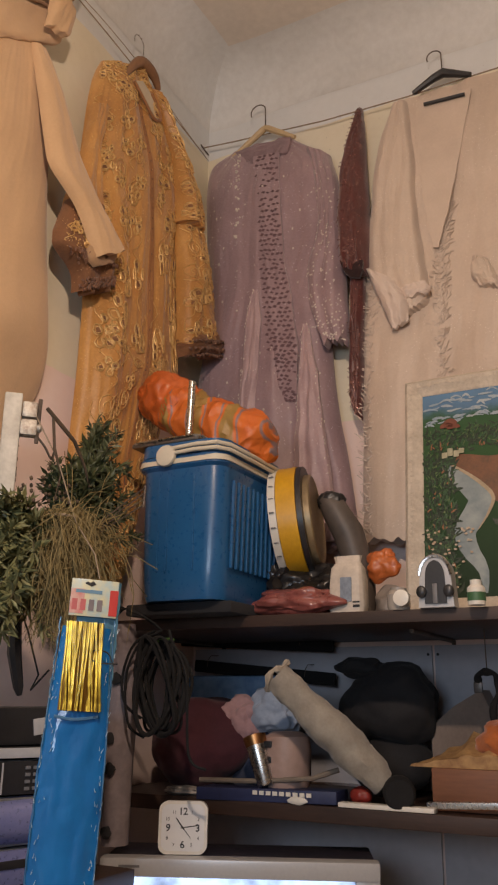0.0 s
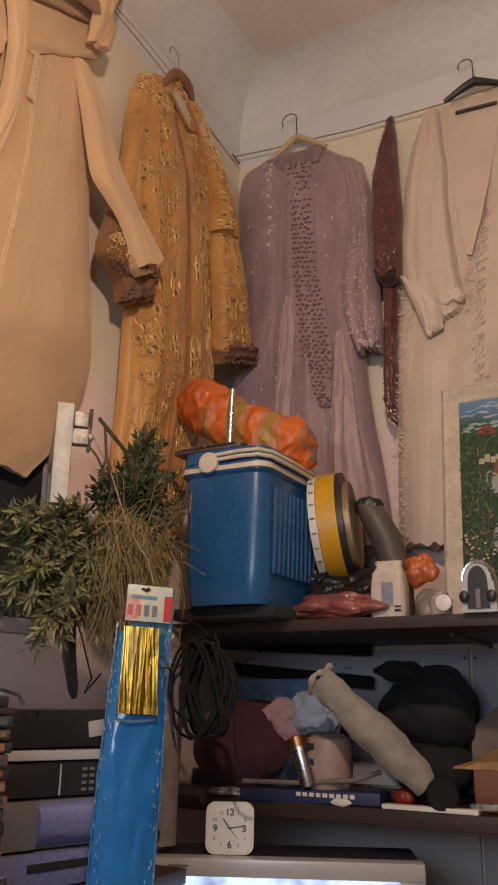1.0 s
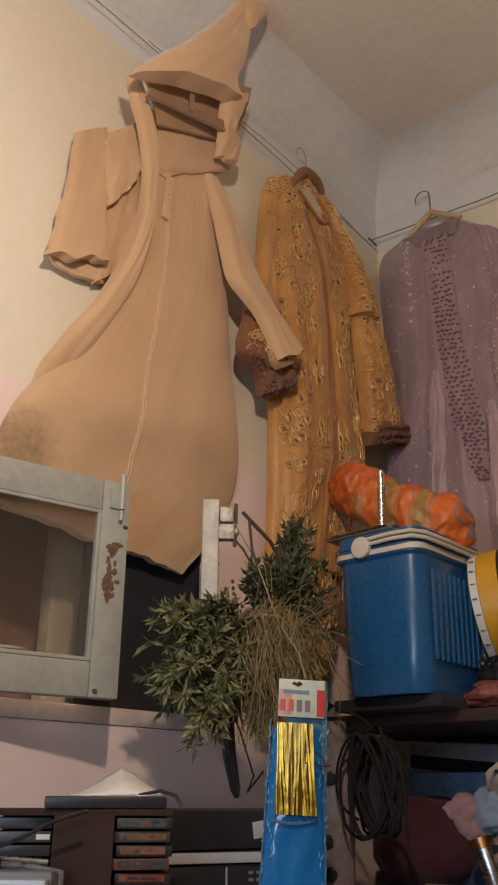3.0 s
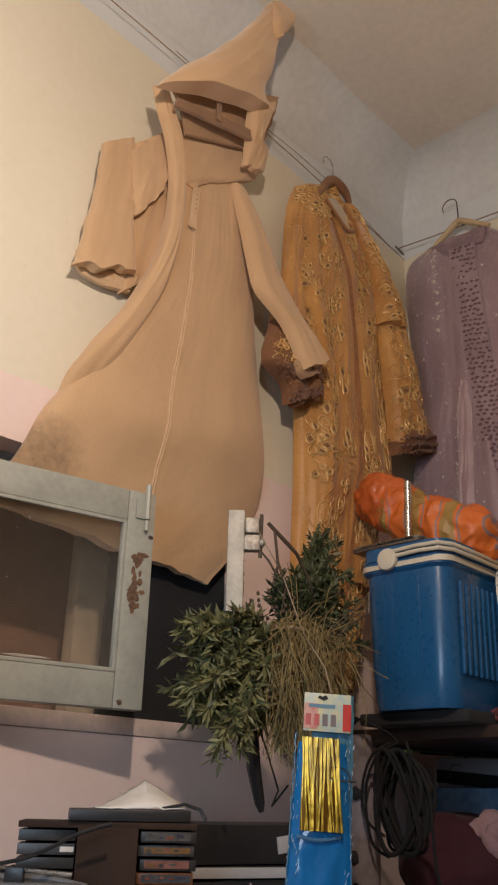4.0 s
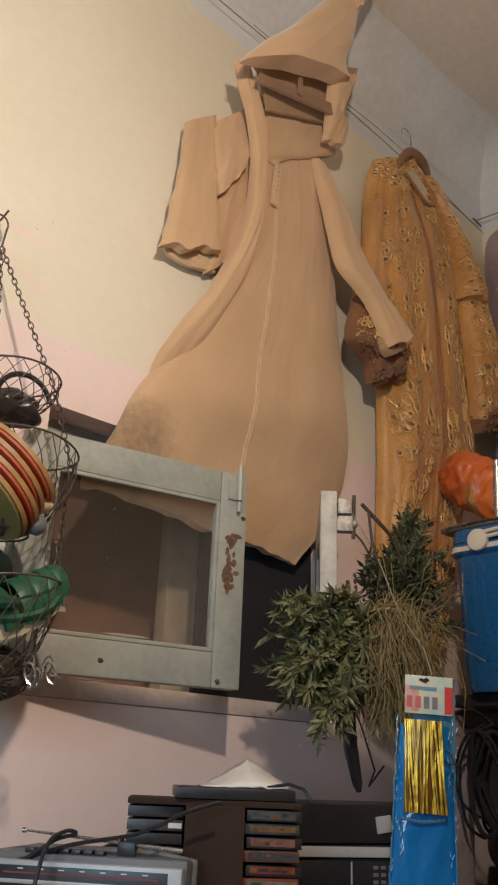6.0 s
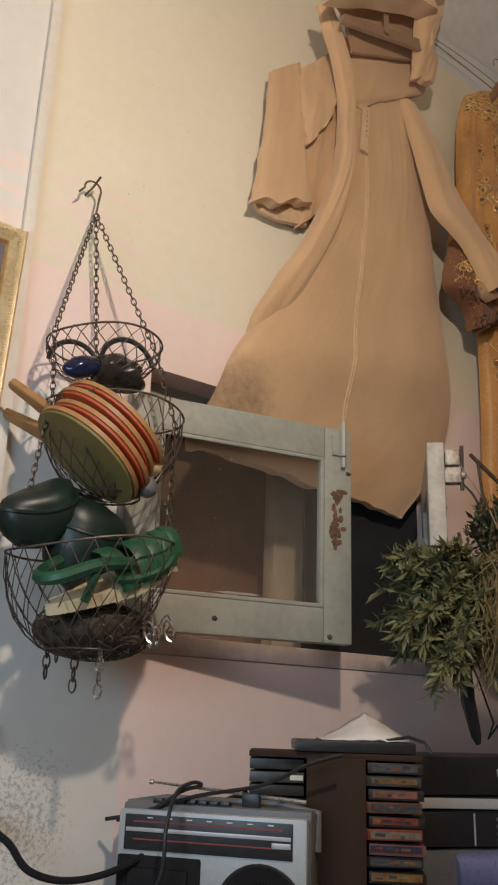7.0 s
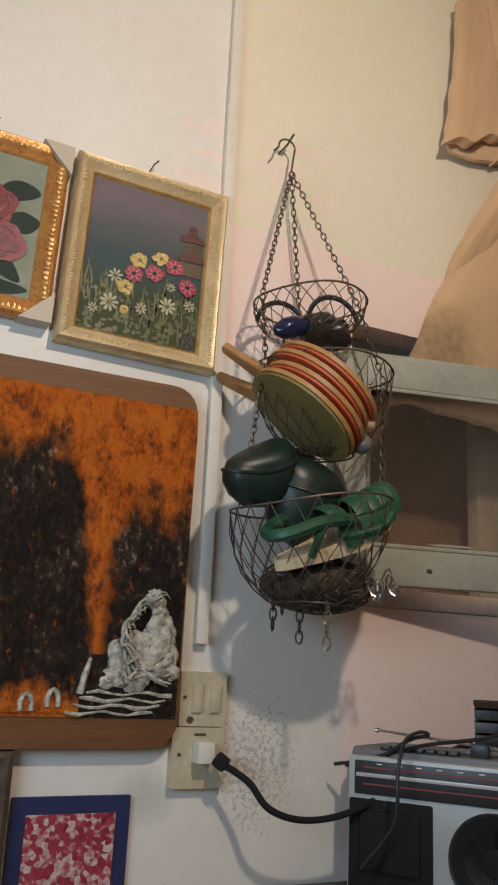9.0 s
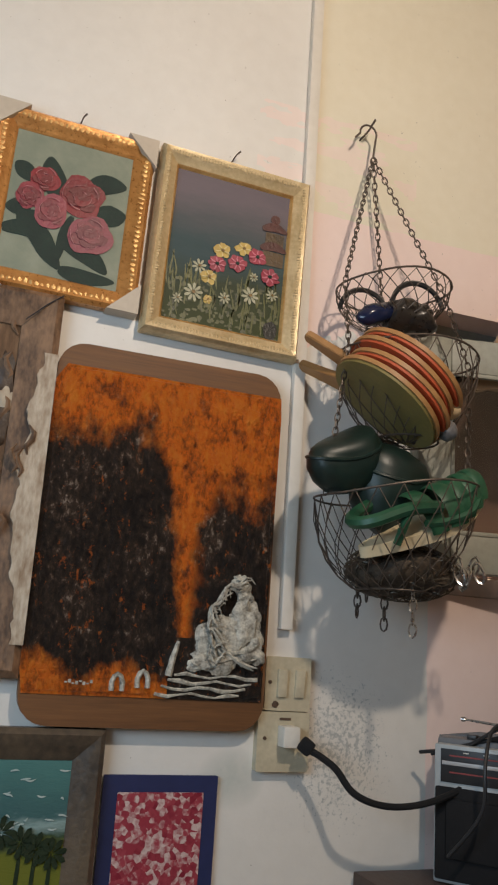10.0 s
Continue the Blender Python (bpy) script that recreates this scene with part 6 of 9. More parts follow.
for x, out, l, steel in ((-0.038, 0.085, 0.055, False), (-0.024, 0.090, 0.030, False), (-0.002, 0.112, 0.075, False), (-0.004, 0.205, 0.085, True)):
    bm = bmesh.new()
    chain(bm, (x, -out, 0.085), (x, -out, 0.075 - l), 0.016, 0.006, 0.0017)
    part("chain_end", bm, M["steel"] if steel else M["dark_wire"], bask)

# in the top bowl: two black straps and a dark pouch
z1 = 1.885
ob = thing("black_headband", on_west(0.622, z1 - 0.035, 0.11) @ Matrix.Scale(0.95, 4), "black plastic headband lying in the wire bowl", "headband", "things in the basket")
part("band", rod(arc((-0.03, 0.02, 0.0), 0.052, 15, 175, 14), 0.005, 6), M["black"], ob)
ob = thing("black_headband", on_west(0.678, z1 - 0.032, 0.15), "black plastic headband lying in the wire bowl", "headband", "things in the basket")
part("band", rod(arc((-0.01, 0.0, 0.0), 0.052, 15, 190, 14), 0.005, 6), M["black"], ob)
ob = thing("dark_pouch", on_west(0.655, z1 - 0.045, 0.14), "shiny dark pouch crumpled in the wire bowl", "pouch", "things in the basket")
part("pouch", lump(bmesh.new(), (0, 0, 0), (0.050, 0.045, 0.034), 3.3, 0.5, 2.4), plain("dark_vinyl", (0.035, 0.028, 0.022), (0.015, 0.013, 0.012), 0.3, big=20, small=120), ob)
ob = thing("blue_case", on_west(0.585, z1 - 0.055, 0.15), "glossy dark blue glasses case in the wire bowl", "case", "things in the basket")
part("case", lump(bmesh.new(), (0, 0, 0), (0.038, 0.02, 0.02), 1.3, 0.15, 2, 4, pose(0, 0, 0, 0, -20, 0)), plain("blue_gloss", (0.012, 0.018, 0.055), (0.007, 0.010, 0.025), 0.15, big=10, small=60), ob)

# in the middle bowl: a stack of wooden rackets, balls
RIM, SKIN, RED = plain("racket_rim", (0.42, 0.22, 0.08), (0.30, 0.145, 0.05), 0.5, big=14, small=80), plain("olive_rubber", (0.215, 0.17, 0.05), (0.145, 0.112, 0.032), 0.6, big=12, small=120), plain("red_rubber", (0.50, 0.09, 0.03), (0.36, 0.06, 0.02), 0.6, big=12, small=120)
FACE, LONG = Vector((-0.07, -0.560, -0.760)).normalized(), Vector((0.255, 0.745, -0.600)).normalized()
FACE = (FACE - LONG * FACE.dot(LONG)).normalized()
for i in range(4):
    away = -FACE
    m = Matrix((LONG, away, LONG.cross(away))).transposed().to_4x4()
    m = Matrix.Translation(Vector((-1.235, 0.602, 1.671)) + away * 0.0225 * i + LONG * (0.006 * math.sin(i * 2.0))) @ m @ pose(0, 0, 0, 0, 5 * math.sin(i * 1.7), 0)
    ob = thing("wooden_bat", m, "round wooden bat with a rubber face, stacked in the wire bowl", "bat", "bats in the basket")
    out = [(0.104 * math.cos(math.tau * k / 40), 0.096 * math.sin(math.tau * k / 40)) for k in range(40)]
    bm = bmesh.new()
    slab(bm, out, 0.005, -0.003)
    part("blade", bm, RIM, ob)
    bm = bmesh.new()
    slab(bm, [(a * 0.97, b * 0.97) for a, b in out], -0.0032, -0.0085)
    part("face", bm, SKIN if i in (0,) else RED, ob, "olive rubber face" if i == 0 else "red rubber face")
    if i < 2:
        turn = radians(32 - 15 * i)
        c, q = -math.cos(turn), -math.sin(turn)
        grip = [(r * c - w * q, r * q + w * c) for r, w in ((0.088, -0.022), (0.125, -0.015), (0.192, -0.011), (0.196, 0.0), (0.192, 0.011), (0.125, 0.015), (0.088, 0.022))]
        bm = slab(bmesh.new(), grip, 0.0065, -0.0065)
        bmesh.ops.bevel(bm, geom=bm.edges[:], offset=0.002, segments=2, affect="EDGES")
        part("handle", bm, RIM, ob, "flat bare wooden handle")
for u, z, out in ((0.700, 1.665, 0.205), (0.697, 1.628, 0.200)):
    ob = thing("wooden_ball", on_west(u, z, out), "small tan ball resting against the bats" if z > 1.65 else "small grey ball resting under the bats", "ball", "things in the basket")
    part("ball", lump(bmesh.new(), (0, 0, 0), (0.018, 0.018, 0.018), u * 9, 0.1, 3), M["pale_wood"] if z > 1.65 else M["grey_plastic"], ob)

# in the bottom bowl: two dark green clogs, a green sandal, wire wool
CAP = plain("dark_green_plastic", (0.007, 0.022, 0.018), (0.004, 0.012, 0.010), 0.42, big=9, small=70)
for u, z, out, turn, tip, nod, size in ((0.529, 1.560, 0.160, 8, -22, 10, (1.05, 0.80, 0.92)), (0.612, 1.525, 0.165, -10, 6, 8, (1.06, 0.70, 1.36))):
    ob = thing("green_clog", on_west(u, z, out) @ pose(0, 0, 0, nod, tip, turn), "dark green moulded rubber clog piled in the bowl", "clog", "things in the basket")
    shell = lathe([(0.010, -0.054), (0.040, -0.049), (0.058, -0.034), (0.066, -0.012), (0.067, 0.008), (0.064, 0.014), (0.063, 0.019), (0.058, 0.030), (0.044, 0.040), (0.020, 0.046), (0.002, 0.047)], 40)
    for v in shell.verts:
        v.co = Vector((v.co.x * size[0], v.co.y * size[1], v.co.z * size[2])) * (1 + 0.30 * noise.noise(v.co * 11 + Vector((u * 9, 0, 0))))
        v.co.z += 0.22 * v.co.x ** 2 / 0.067
    part("shell", shell, CAP, ob)
    ridge = [Vector((0.0665 * math.cos(q), 0.0665 * math.sin(q), 0.009)) for q in (math.tau * k / 48 for k in range(48))]
    ridge = [Vector((p.x * size[0], p.y * size[1], p.z * size[2])) * (1 + 0.30 * noise.noise(p * 11 + Vector((u * 9, 0, 0)))) + Vector((0, 0, 0.22 * p.x ** 2 / 0.067)) for p in ridge]
    part("welt", rod(ridge, 0.0032, 6, True), CAP, ob, "raised welt round the toe")
sandal = thing("green_sandal", on_west(0.660, 1.448, 0.200) @ pose(0, 0, 0, 12, -21, 6), "green rubber clog with a cream sole stuck in the bowl", "sandal", "things in the basket")
GRN = plain("green_rubber", (0.017, 0.092, 0.043), (0.009, 0.052, 0.025), 0.45, big=12, small=90)
out = [(x, 0.042 * math.sqrt(max(1 - (x / 0.13) ** 2, 0)) * (1.0 + 0.25 * x / 0.13)) for x in [0.13 * math.cos(math.pi * k / 16) for k in range(17)]]
bm = bmesh.new()
n = len(out)
loop = [(x, w) for x, w in out] + [(x, -w) for x, w in out[1:-1]][::-1]
lo = [bm.verts.new((x, w, 0.05 * (x / 0.13) ** 2 * (x > 0) + 0.0)) for x, w in loop]
hi = [bm.verts.new((x, w, 0.018 + 0.05 * (x / 0.13) ** 2 * (x > 0))) for x, w in loop]
bm.faces.new(lo[::-1])
bm.faces.new(hi)
for k in range(len(loop)):
    bm.faces.new((lo[k], lo[(k + 1) % len(loop)], hi[(k + 1) % len(loop)], hi[k]))
part("sole", bm, plain("cream_sole", (0.62, 0.52, 0.34), (0.50, 0.41, 0.26), 0.6, big=14, small=90), sandal)


def band(x, reach, wide):
    """A moulded strap arched over the sole at x."""
    lift = 0.05 * (max(x, 0) / 0.13) ** 2
    half = 0.046 * math.sqrt(max(1 - (x / 0.131) ** 2, 0.02)) * (1.0 + 0.25 * x / 0.13)
    h = 0.056 * math.sqrt(max(1 - (max(x, 0) / 0.135) ** 2, 0.02)) + 0.006
    bm = bmesh.new()
    rows = []
    for k in range(15):
        a = math.pi * k / 14
        c, s = math.cos(a), math.sin(a)
        rows.append([bm.verts.new((x + reach * s + e * wide, half * 0.98 * c * g, 0.012 + lift + h * s * g)) for e, g in ((-1, 1.0), (-0.5, 1.06), (0.5, 1.06), (1, 1.0), (0.5, 0.94), (-0.5, 0.94))])
    for p, q in zip(rows, rows[1:]):
        for k in range(6):
            bm.faces.new((p[k], p[(k + 1) % 6], q[(k + 1) % 6], q[k]))
    bm.faces.new(rows[0][::-1])
    bm.faces.new(rows[-1])
    return bm


for x, reach, wide in ((-0.004, -0.014, 0.017), (0.034, 0.0, 0.0185), (0.056, 0.004, 0.0145), (0.078, 0.006, 0.0135), (0.098, 0.006, 0.0120)):
    part("strap", band(x, reach, wide), GRN, sandal, "green moulded strap")
part("toe_cap", lump(bmesh.new(), (0.108, 0, 0.052), (0.022, 0.030, 0.022), 1.0, 0.1, 2, 3), GRN, sandal)
for side in (-1, 1):
    part("side_band", rod(curve([(0.11, side * 0.022, 0.058), (0.06, side * 0.048, 0.032), (0.0, side * 0.044, 0.028), (-0.03, side * 0.042, 0.034)], 16), 0.006, 6), GRN, sandal)
part("back_strap", rod(curve([(0.0, -0.042, 0.052), (-0.06, -0.044, 0.064), (-0.115, -0.028, 0.058), (-0.130, 0.0, 0.056), (-0.115, 0.028, 0.058), (-0.06, 0.044, 0.064), (0.0, 0.042, 0.052)], 36), 0.0105, 8), GRN, sandal)
part("heel_band", rod(curve([(-0.06, -0.044, 0.060), (-0.075, -0.040, 0.035), (-0.085, -0.034, 0.014)], 10), 0.007, 6), GRN, sandal)
wool = thing("wire_wool", on_west(0.648, 1.392, 0.150), "tangle of brown wire wool filling the bottom bowl", "wire wool", "things in the basket")
bm = bmesh.new()
rnd = random.Random(21)
for i in range(620):
    a, r = rnd.uniform(0, math.tau), math.sqrt(rnd.random())
    p = Vector((0.088 * r * math.cos(a), 0.070 * r * math.sin(a), 0.040 * math.sqrt(max(1 - r * r, 0)) * (-1 if i % 3 == 0 else 1)))
    pts = []
    d = Vector((rnd.uniform(-1, 1), rnd.uniform(-0.6, 0.6), rnd.uniform(-0.5, 0.5))).normalized()
    for k in range(6):
        d = (d + 0.45 * Vector((rnd.uniform(-1, 1), rnd.uniform(-1, 1), rnd.uniform(-1, 1)))).normalized()
        p = p + d * 0.009
        reach = math.sqrt((p.x / 0.098) ** 2 + (p.y / 0.080) ** 2 + (p.z / 0.047) ** 2)
        p = p / max(reach, 1.0)
        pts.append(p.copy())
    tube(bm, pts, 0.0010, 4)
part("core", lump(bmesh.new(), (0, 0, 0), (0.093, 0.075, 0.043), 9, 0.3, 3), plain("wool_core", (0.075, 0.052, 0.032), (0.022, 0.016, 0.011), 0.8, big=60, small=240, bump=0.8), wool, "dense dark middle")
tagged(part("strand", bm, plain("wool_wire", (0.13, 0.105, 0.075), (0.045, 0.036, 0.026), 0.45, 0.4, big=40, small=200), wool), kind="stuff")
ob = thing("steel_chain", on_west(0.722, 1.412, 0.222), "bright steel chain heaped over the bowl's edge", "chain", "things in the basket")
bm = bmesh.new()
for i in range(6):
    a = Vector((-0.022 + 0.009 * i, rnd.uniform(-0.008, 0.008), rnd.uniform(-0.012, 0.018)))
    chain(bm, a, a + Vector((rnd.uniform(-0.012, 0.016), rnd.uniform(-0.01, 0.01), -0.040)), 0.024, 0.0080, 0.0021)
tagged(part("link", bm, M["steel"], ob), kind="stuff")

# ---- shelves on the north wall ----
SHELF = 1.427       # top of the upper shelf
LOW = 1.003         # top of the lower shelf


def shelf(z, y0, thick, x0, label):
    t = thing("wall_shelf", pose(0, 2.52, z - thick), label, "shelf", "shelves on the north wall")
    bm = bmesh.new()
    box(bm, ((x0 + 0.9) / 2, -(2.52 - y0) / 2 - 0.001, thick / 2), (0.9 - x0, 2.52 - y0 - 0.002, thick), 0.003)
    part("board", bm, M["shelf_wood"], t)
    for x in (x0 + 0.10, -0.55, 0.3):
        bm = bmesh.new()
        tube(bm, [(x, -0.004, -0.16), (x, -0.004, -0.004), (x, -(2.52 - y0) * 0.7, -0.004)], 0.006, 6)
        part("bracket", bm, M["dark_wire"], t)
    return t


shelf(SHELF, 1.95, 0.028, -1.385, "dark stained wooden wall shelf crowded with household things")
shelf(LOW, 2.03, 0.035, -1.385, "dark wooden lower shelf heaped with bags and cloth")
# grey boards that line the wall behind the lower shelf
for x0, x1, z0, z1 in ((-1.385, -0.612, 1.01, 1.385), (-0.604, 0.9, 1.01, 1.385), (-1.385, -0.612, 0.3, 0.96), (-0.604, 0.9, 0.3, 0.96)):
    p = tagged(link_mesh("wall_panel", box(bmesh.new(), ((x0 + x1) / 2, 2.513, (z0 + z1) / 2), (x1 - x0, 0.012, z1 - z0), 0.002), M["panel"]), "grey painted board lining the wall below the shelf", "wall panel", kind="structure")
for x in (-0.622, -0.594):
    s = tagged(link_mesh("panel_screw", rod([(x, 2.506, 1.36), (x, 2.502, 1.36)], 0.004, 8), M["black"]), "small dark screw in the grey board", "screw", kind="structure")

BLUE = plain("cooler_blue", (0.012, 0.105, 0.26), (0.010, 0.085, 0.22), 0.3, big=5, small=80, bump=0.04, coat=0.2)
IVORY = plain("ivory_plastic", (0.66, 0.60, 0.48), (0.56, 0.50, 0.39), 0.4, big=12, small=90, bump=0.06)


def cooler():
    mat = thing("folded_mat", pose(-1.05, 2.02, SHELF), "dark folded mat under the cooler", "mat")
    part("mat", box(bmesh.new(), (0, 0.02, 0.014), (0.30, 0.36, 0.028), 0.006), M["matt_black"], mat)
    c = thing("cooler_box", pose(-1.029, 1.985, SHELF + 0.029), "blue plastic cooler box with an ivory carrying handle", "cooler")

    def ring(w, d, z, r=0.045):
        return [Vector((x, y, z)) for x, y in rounded(w, d, r, 6)]

    bm = bmesh.new()
    rows = [ring(0.218, 0.318, 0.0, 0.05), ring(0.226, 0.326, 0.012, 0.05), ring(0.232, 0.333, 0.10), ring(0.240, 0.340, 0.32), ring(0.256, 0.356, 0.328), ring(0.258, 0.358, 0.352), ring(0.246, 0.346, 0.356)]
    loops = [[bm.verts.new(p) for p in row] for row in rows]
    n = len(loops[0])
    for p, q in zip(loops, loops[1:]):
        for k in range(n):
            bm.faces.new((p[k], p[(k + 1) % n], q[(k + 1) % n], q[k]))
    bm.faces.new(loops[0][::-1])
    bm.faces.new(loops[-1])
    body = part("body", bm, BLUE, c)
    for y in [-0.115 + 0.0255 * k for k in range(10)]:
        part("rib", box(bmesh.new(), (0.120, y, 0.185), (0.008, 0.012, 0.215), 0.003, pose(0, 0, 0, 0, 1.6, 0)), BLUE, body)
    for x in (-0.055, -0.030, 0.045):
        part("groove", box(bmesh.new(), (x, -0.1685, 0.185), (0.006, 0.006, 0.235), 0.0025), BLUE, body)
    part("lid", slab_lid(0.252, 0.352, 0.356, 0.388), BLUE, c)
    part("band", slab_lid(0.262, 0.362, 0.332, 0.347), IVORY, c, "ivory rim band")
    part("knob", lathe([(0.026, 0), (0.028, 0.006), (0.026, 0.012), (0.018, 0.014)], 24, pose(-0.028, -0.181, 0.352, 90, 0, 0)), IVORY, c, "round ivory handle pivot")
    bm = bmesh.new()
    for k in range(2):
        z = 0.356 + 0.013 * k
        tube(bm, [(-0.028, -0.188, z), (0.06, -0.190, z + 0.003), (0.115, -0.185, z + 0.002), (0.137, -0.155, z), (0.142, -0.05, z - 0.002), (0.142, 0.10, z - 0.003), (0.135, 0.165, z)], 0.0052, 8)
    part("handle", bm, IVORY, c, "double ivory handle bar laid round the side")


def slab_lid(w, d, z0, z1):
    bm = bmesh.new()
    lo = [bm.verts.new((x, y, z0)) for x, y in rounded(w, d, 0.045, 6)]
    hi = [bm.verts.new((x * 0.985, y * 0.985, z1)) for x, y in rounded(w, d, 0.045, 6)]
    bm.faces.new(lo[::-1])
    bm.faces.new(hi)
    for k in range(len(lo)):
        bm.faces.new((lo[k], lo[(k + 1) % len(lo)], hi[(k + 1) % len(lo)], hi[k]))
    return bm


cooler()
TOP = SHELF + 0.419
stand = thing("steel_stand", pose(-1.075, 1.90, TOP), "upturned steel tray with a chrome post on the cooler", "stand")
part("tray", box(bmesh.new(), (0, 0, 0.006), (0.20, 0.17, 0.012), 0.004), plain("dull_steel", (0.20, 0.19, 0.18), (0.12, 0.11, 0.10), 0.3, 0.8), stand)
part("rim", rod([(x, y, 0.012) for x, y in rounded(0.20, 0.17, 0.02)], 0.004, 6, True), M["steel"], stand)
part("post", rod([(0.03, -0.02, 0.012), (0.036, -0.02, 0.185)], 0.0095, 12), M["steel"], stand, "chrome post")

m, nt, bsdf = nodes_of("orange_check_sack")
tc = nt.nodes.new("ShaderNodeTexCoord")
w = nt.nodes.new("ShaderNodeTexWave")
w.bands_direction, w.inputs["Scale"].default_value, w.inputs["Distortion"].default_value = "X", 2.9, 2.5
nt.links.new(tc.outputs["Object"], w.inputs["Vector"])
n = noise_node(nt, 18, 4, tc.outputs["Object"])
col = ramp_node(nt, w.outputs[1], [(0.0, (0.60, 0.12, 0.02)), (0.40, (0.62, 0.14, 0.02)), (0.46, (0.16, 0.16, 0.20)), (0.54, (0.16, 0.16, 0.20)), (0.60, (0.62, 0.14, 0.02)), (0.72, (0.60, 0.13, 0.02)), (0.80, (0.26, 0.20, 0.06))])
nt.links.new(mix_node(nt, maths(nt, "MULTIPLY", n.outputs[0], 0.35), col.outputs[0], (0.70, 0.22, 0.05)), bsdf.inputs["Base Color"])
bsdf.inputs["Roughness"].default_value = 0.45
bump_to(nt, bsdf, noise_node(nt, 55, 5, tc.outputs["Object"]).outputs[0], 0.7, 0.004)
M["sack"] = m
sack = thing("orange_sack", pose(-1.005, 2.00, TOP + 0.002), "orange checked plastic sack lying bunched on the cooler", "sack")


def crumple(bm, amount, freq, seed):
    """Sharp creases over a soft form."""
    for v in bm.verts:
        c = v.co * freq + Vector((seed, 0, 0))
        ridge = 1 - 2 * abs(noise.noise(c)) - 1.2 * abs(noise.noise(c * 2.3))
        d = Vector((noise.noise(c * 0.6), noise.noise(c * 0.6 + Vector((4, 0, 0))), noise.noise(c * 0.6 + Vector((0, 7, 0)))))
        v.co += amount * (v.normal * ridge * 0.8 + d * 0.8)


SACK = (-1.005, 2.00, TOP + 0.002)
for name, a, b in (("head", 0, 60), ("sack", 52, 140)):
    pts = [(-1.285, 2.0, 2.055), (-1.265, 2.0, 2.060), (-1.21, 2.0, 2.050), (-1.155, 2.0, 2.010), (-1.09, 2.0, 1.955), (-1.01, 2.0, 1.935), (-0.945, 2.0, 1.90), (-0.91, 2.0, 1.855), (-0.90, 2.0, 1.82)]
    rad = [0.015, 0.045, 0.072, 0.066, 0.072, 0.080, 0.072, 0.050, 0.02]
    bm = bmesh.new()
    tube(bm, [Vector(spread(pts, k / 140)) - Vector(SACK) for k in range(a, b + 1)], [float(spread([(r,) for r in rad], k / 140)[0]) for k in range(a, b + 1)], 72)
    bm.normal_update()
    crumple(bm, 0.018, 10, 2.0)
    bm.normal_update()
    crumple(bm, 0.0035, 30, 6.0)
    if name == "head":
        part("head", bm, plain("orange_film_sack", (0.60, 0.13, 0.025), (0.44, 0.08, 0.015), 0.45, big=14, small=60, bump=0.5, coat=0.2), sack, "bunched plain orange end")
    else:
        part("sack", bm, M["sack"], sack)

# yellow drum-like tape reel, leaning
reel = thing("yellow_hoop", pose(-0.850, 2.14, 1.688) @ pose(0, 0, 0, 0, 84, 14) @ Matrix.Diagonal((1, 1, 0.76, 1)), "yellow and white ring-shaped reel leaning on the cooler", "reel")
YELLOW = plain("yellow_tape", (0.68, 0.36, 0.02), (0.55, 0.28, 0.015), 0.4, big=9, small=90, bump=0.1)
part("rim", lathe([(0.132, -0.074), (0.146, -0.072), (0.146, -0.046), (0.132, -0.045)], 48), M["white_plastic"], reel, "white printed band")
part("band", lathe([(0.132, -0.0445), (0.147, -0.044), (0.147, 0.022), (0.132, 0.023)], 48), YELLOW, reel, "yellow band")
part("tread", lathe([(0.122, 0.0235), (0.146, 0.024), (0.146, 0.042), (0.122, 0.043)], 48), M["black"], reel, "black ribbed edge")
part("inner_ring", lathe([(0.104, 0.02), (0.122, 0.02), (0.122, 0.062), (0.116, 0.066), (0.104, 0.06)], 48), plain("worn_gilt", (0.36, 0.27, 0.15), (0.18, 0.13, 0.08), 0.4, 0.4), reel)
part("hub", lathe([(0.103, 0.02), (0.103, 0.05), (0.02, 0.052), (0.02, 0.02)], 40), plain("ochre_felt", (0.34, 0.19, 0.08), (0.24, 0.13, 0.05), 0.8), reel, "ochre disc")
for i in range(24):
    a = radians(i * 15)
    part("letter_bar", box(bmesh.new(), (0.1475 * math.cos(a), 0.1475 * math.sin(a), -0.059), (0.002, 0.012 - 0.004 * (i % 3), 0.015), 0, None), M["grey_plastic"], reel)
tool = thing("grey_sander", pose(-0.752, 2.25, SHELF) @ Matrix.Diagonal((1, 1, 1.09, 1)), "grey power tool body leaning behind the reel", "tool")
part("body", rod([(0.03, 0.02, 0.0), (0.025, 0.015, 0.12), (0.0, 0.0, 0.22), (-0.035, -0.02, 0.285), (-0.06, -0.03, 0.315)], [0.032, 0.04, 0.042, 0.036, 0.02], 16), plain("warm_grey_plastic", (0.13, 0.105, 0.09), (0.09, 0.075, 0.065), 0.5), tool)
part("grip", lump(bmesh.new(), (-0.045, -0.02, 0.305), (0.04, 0.03, 0.025), 4, 0.3), M["black"], tool)

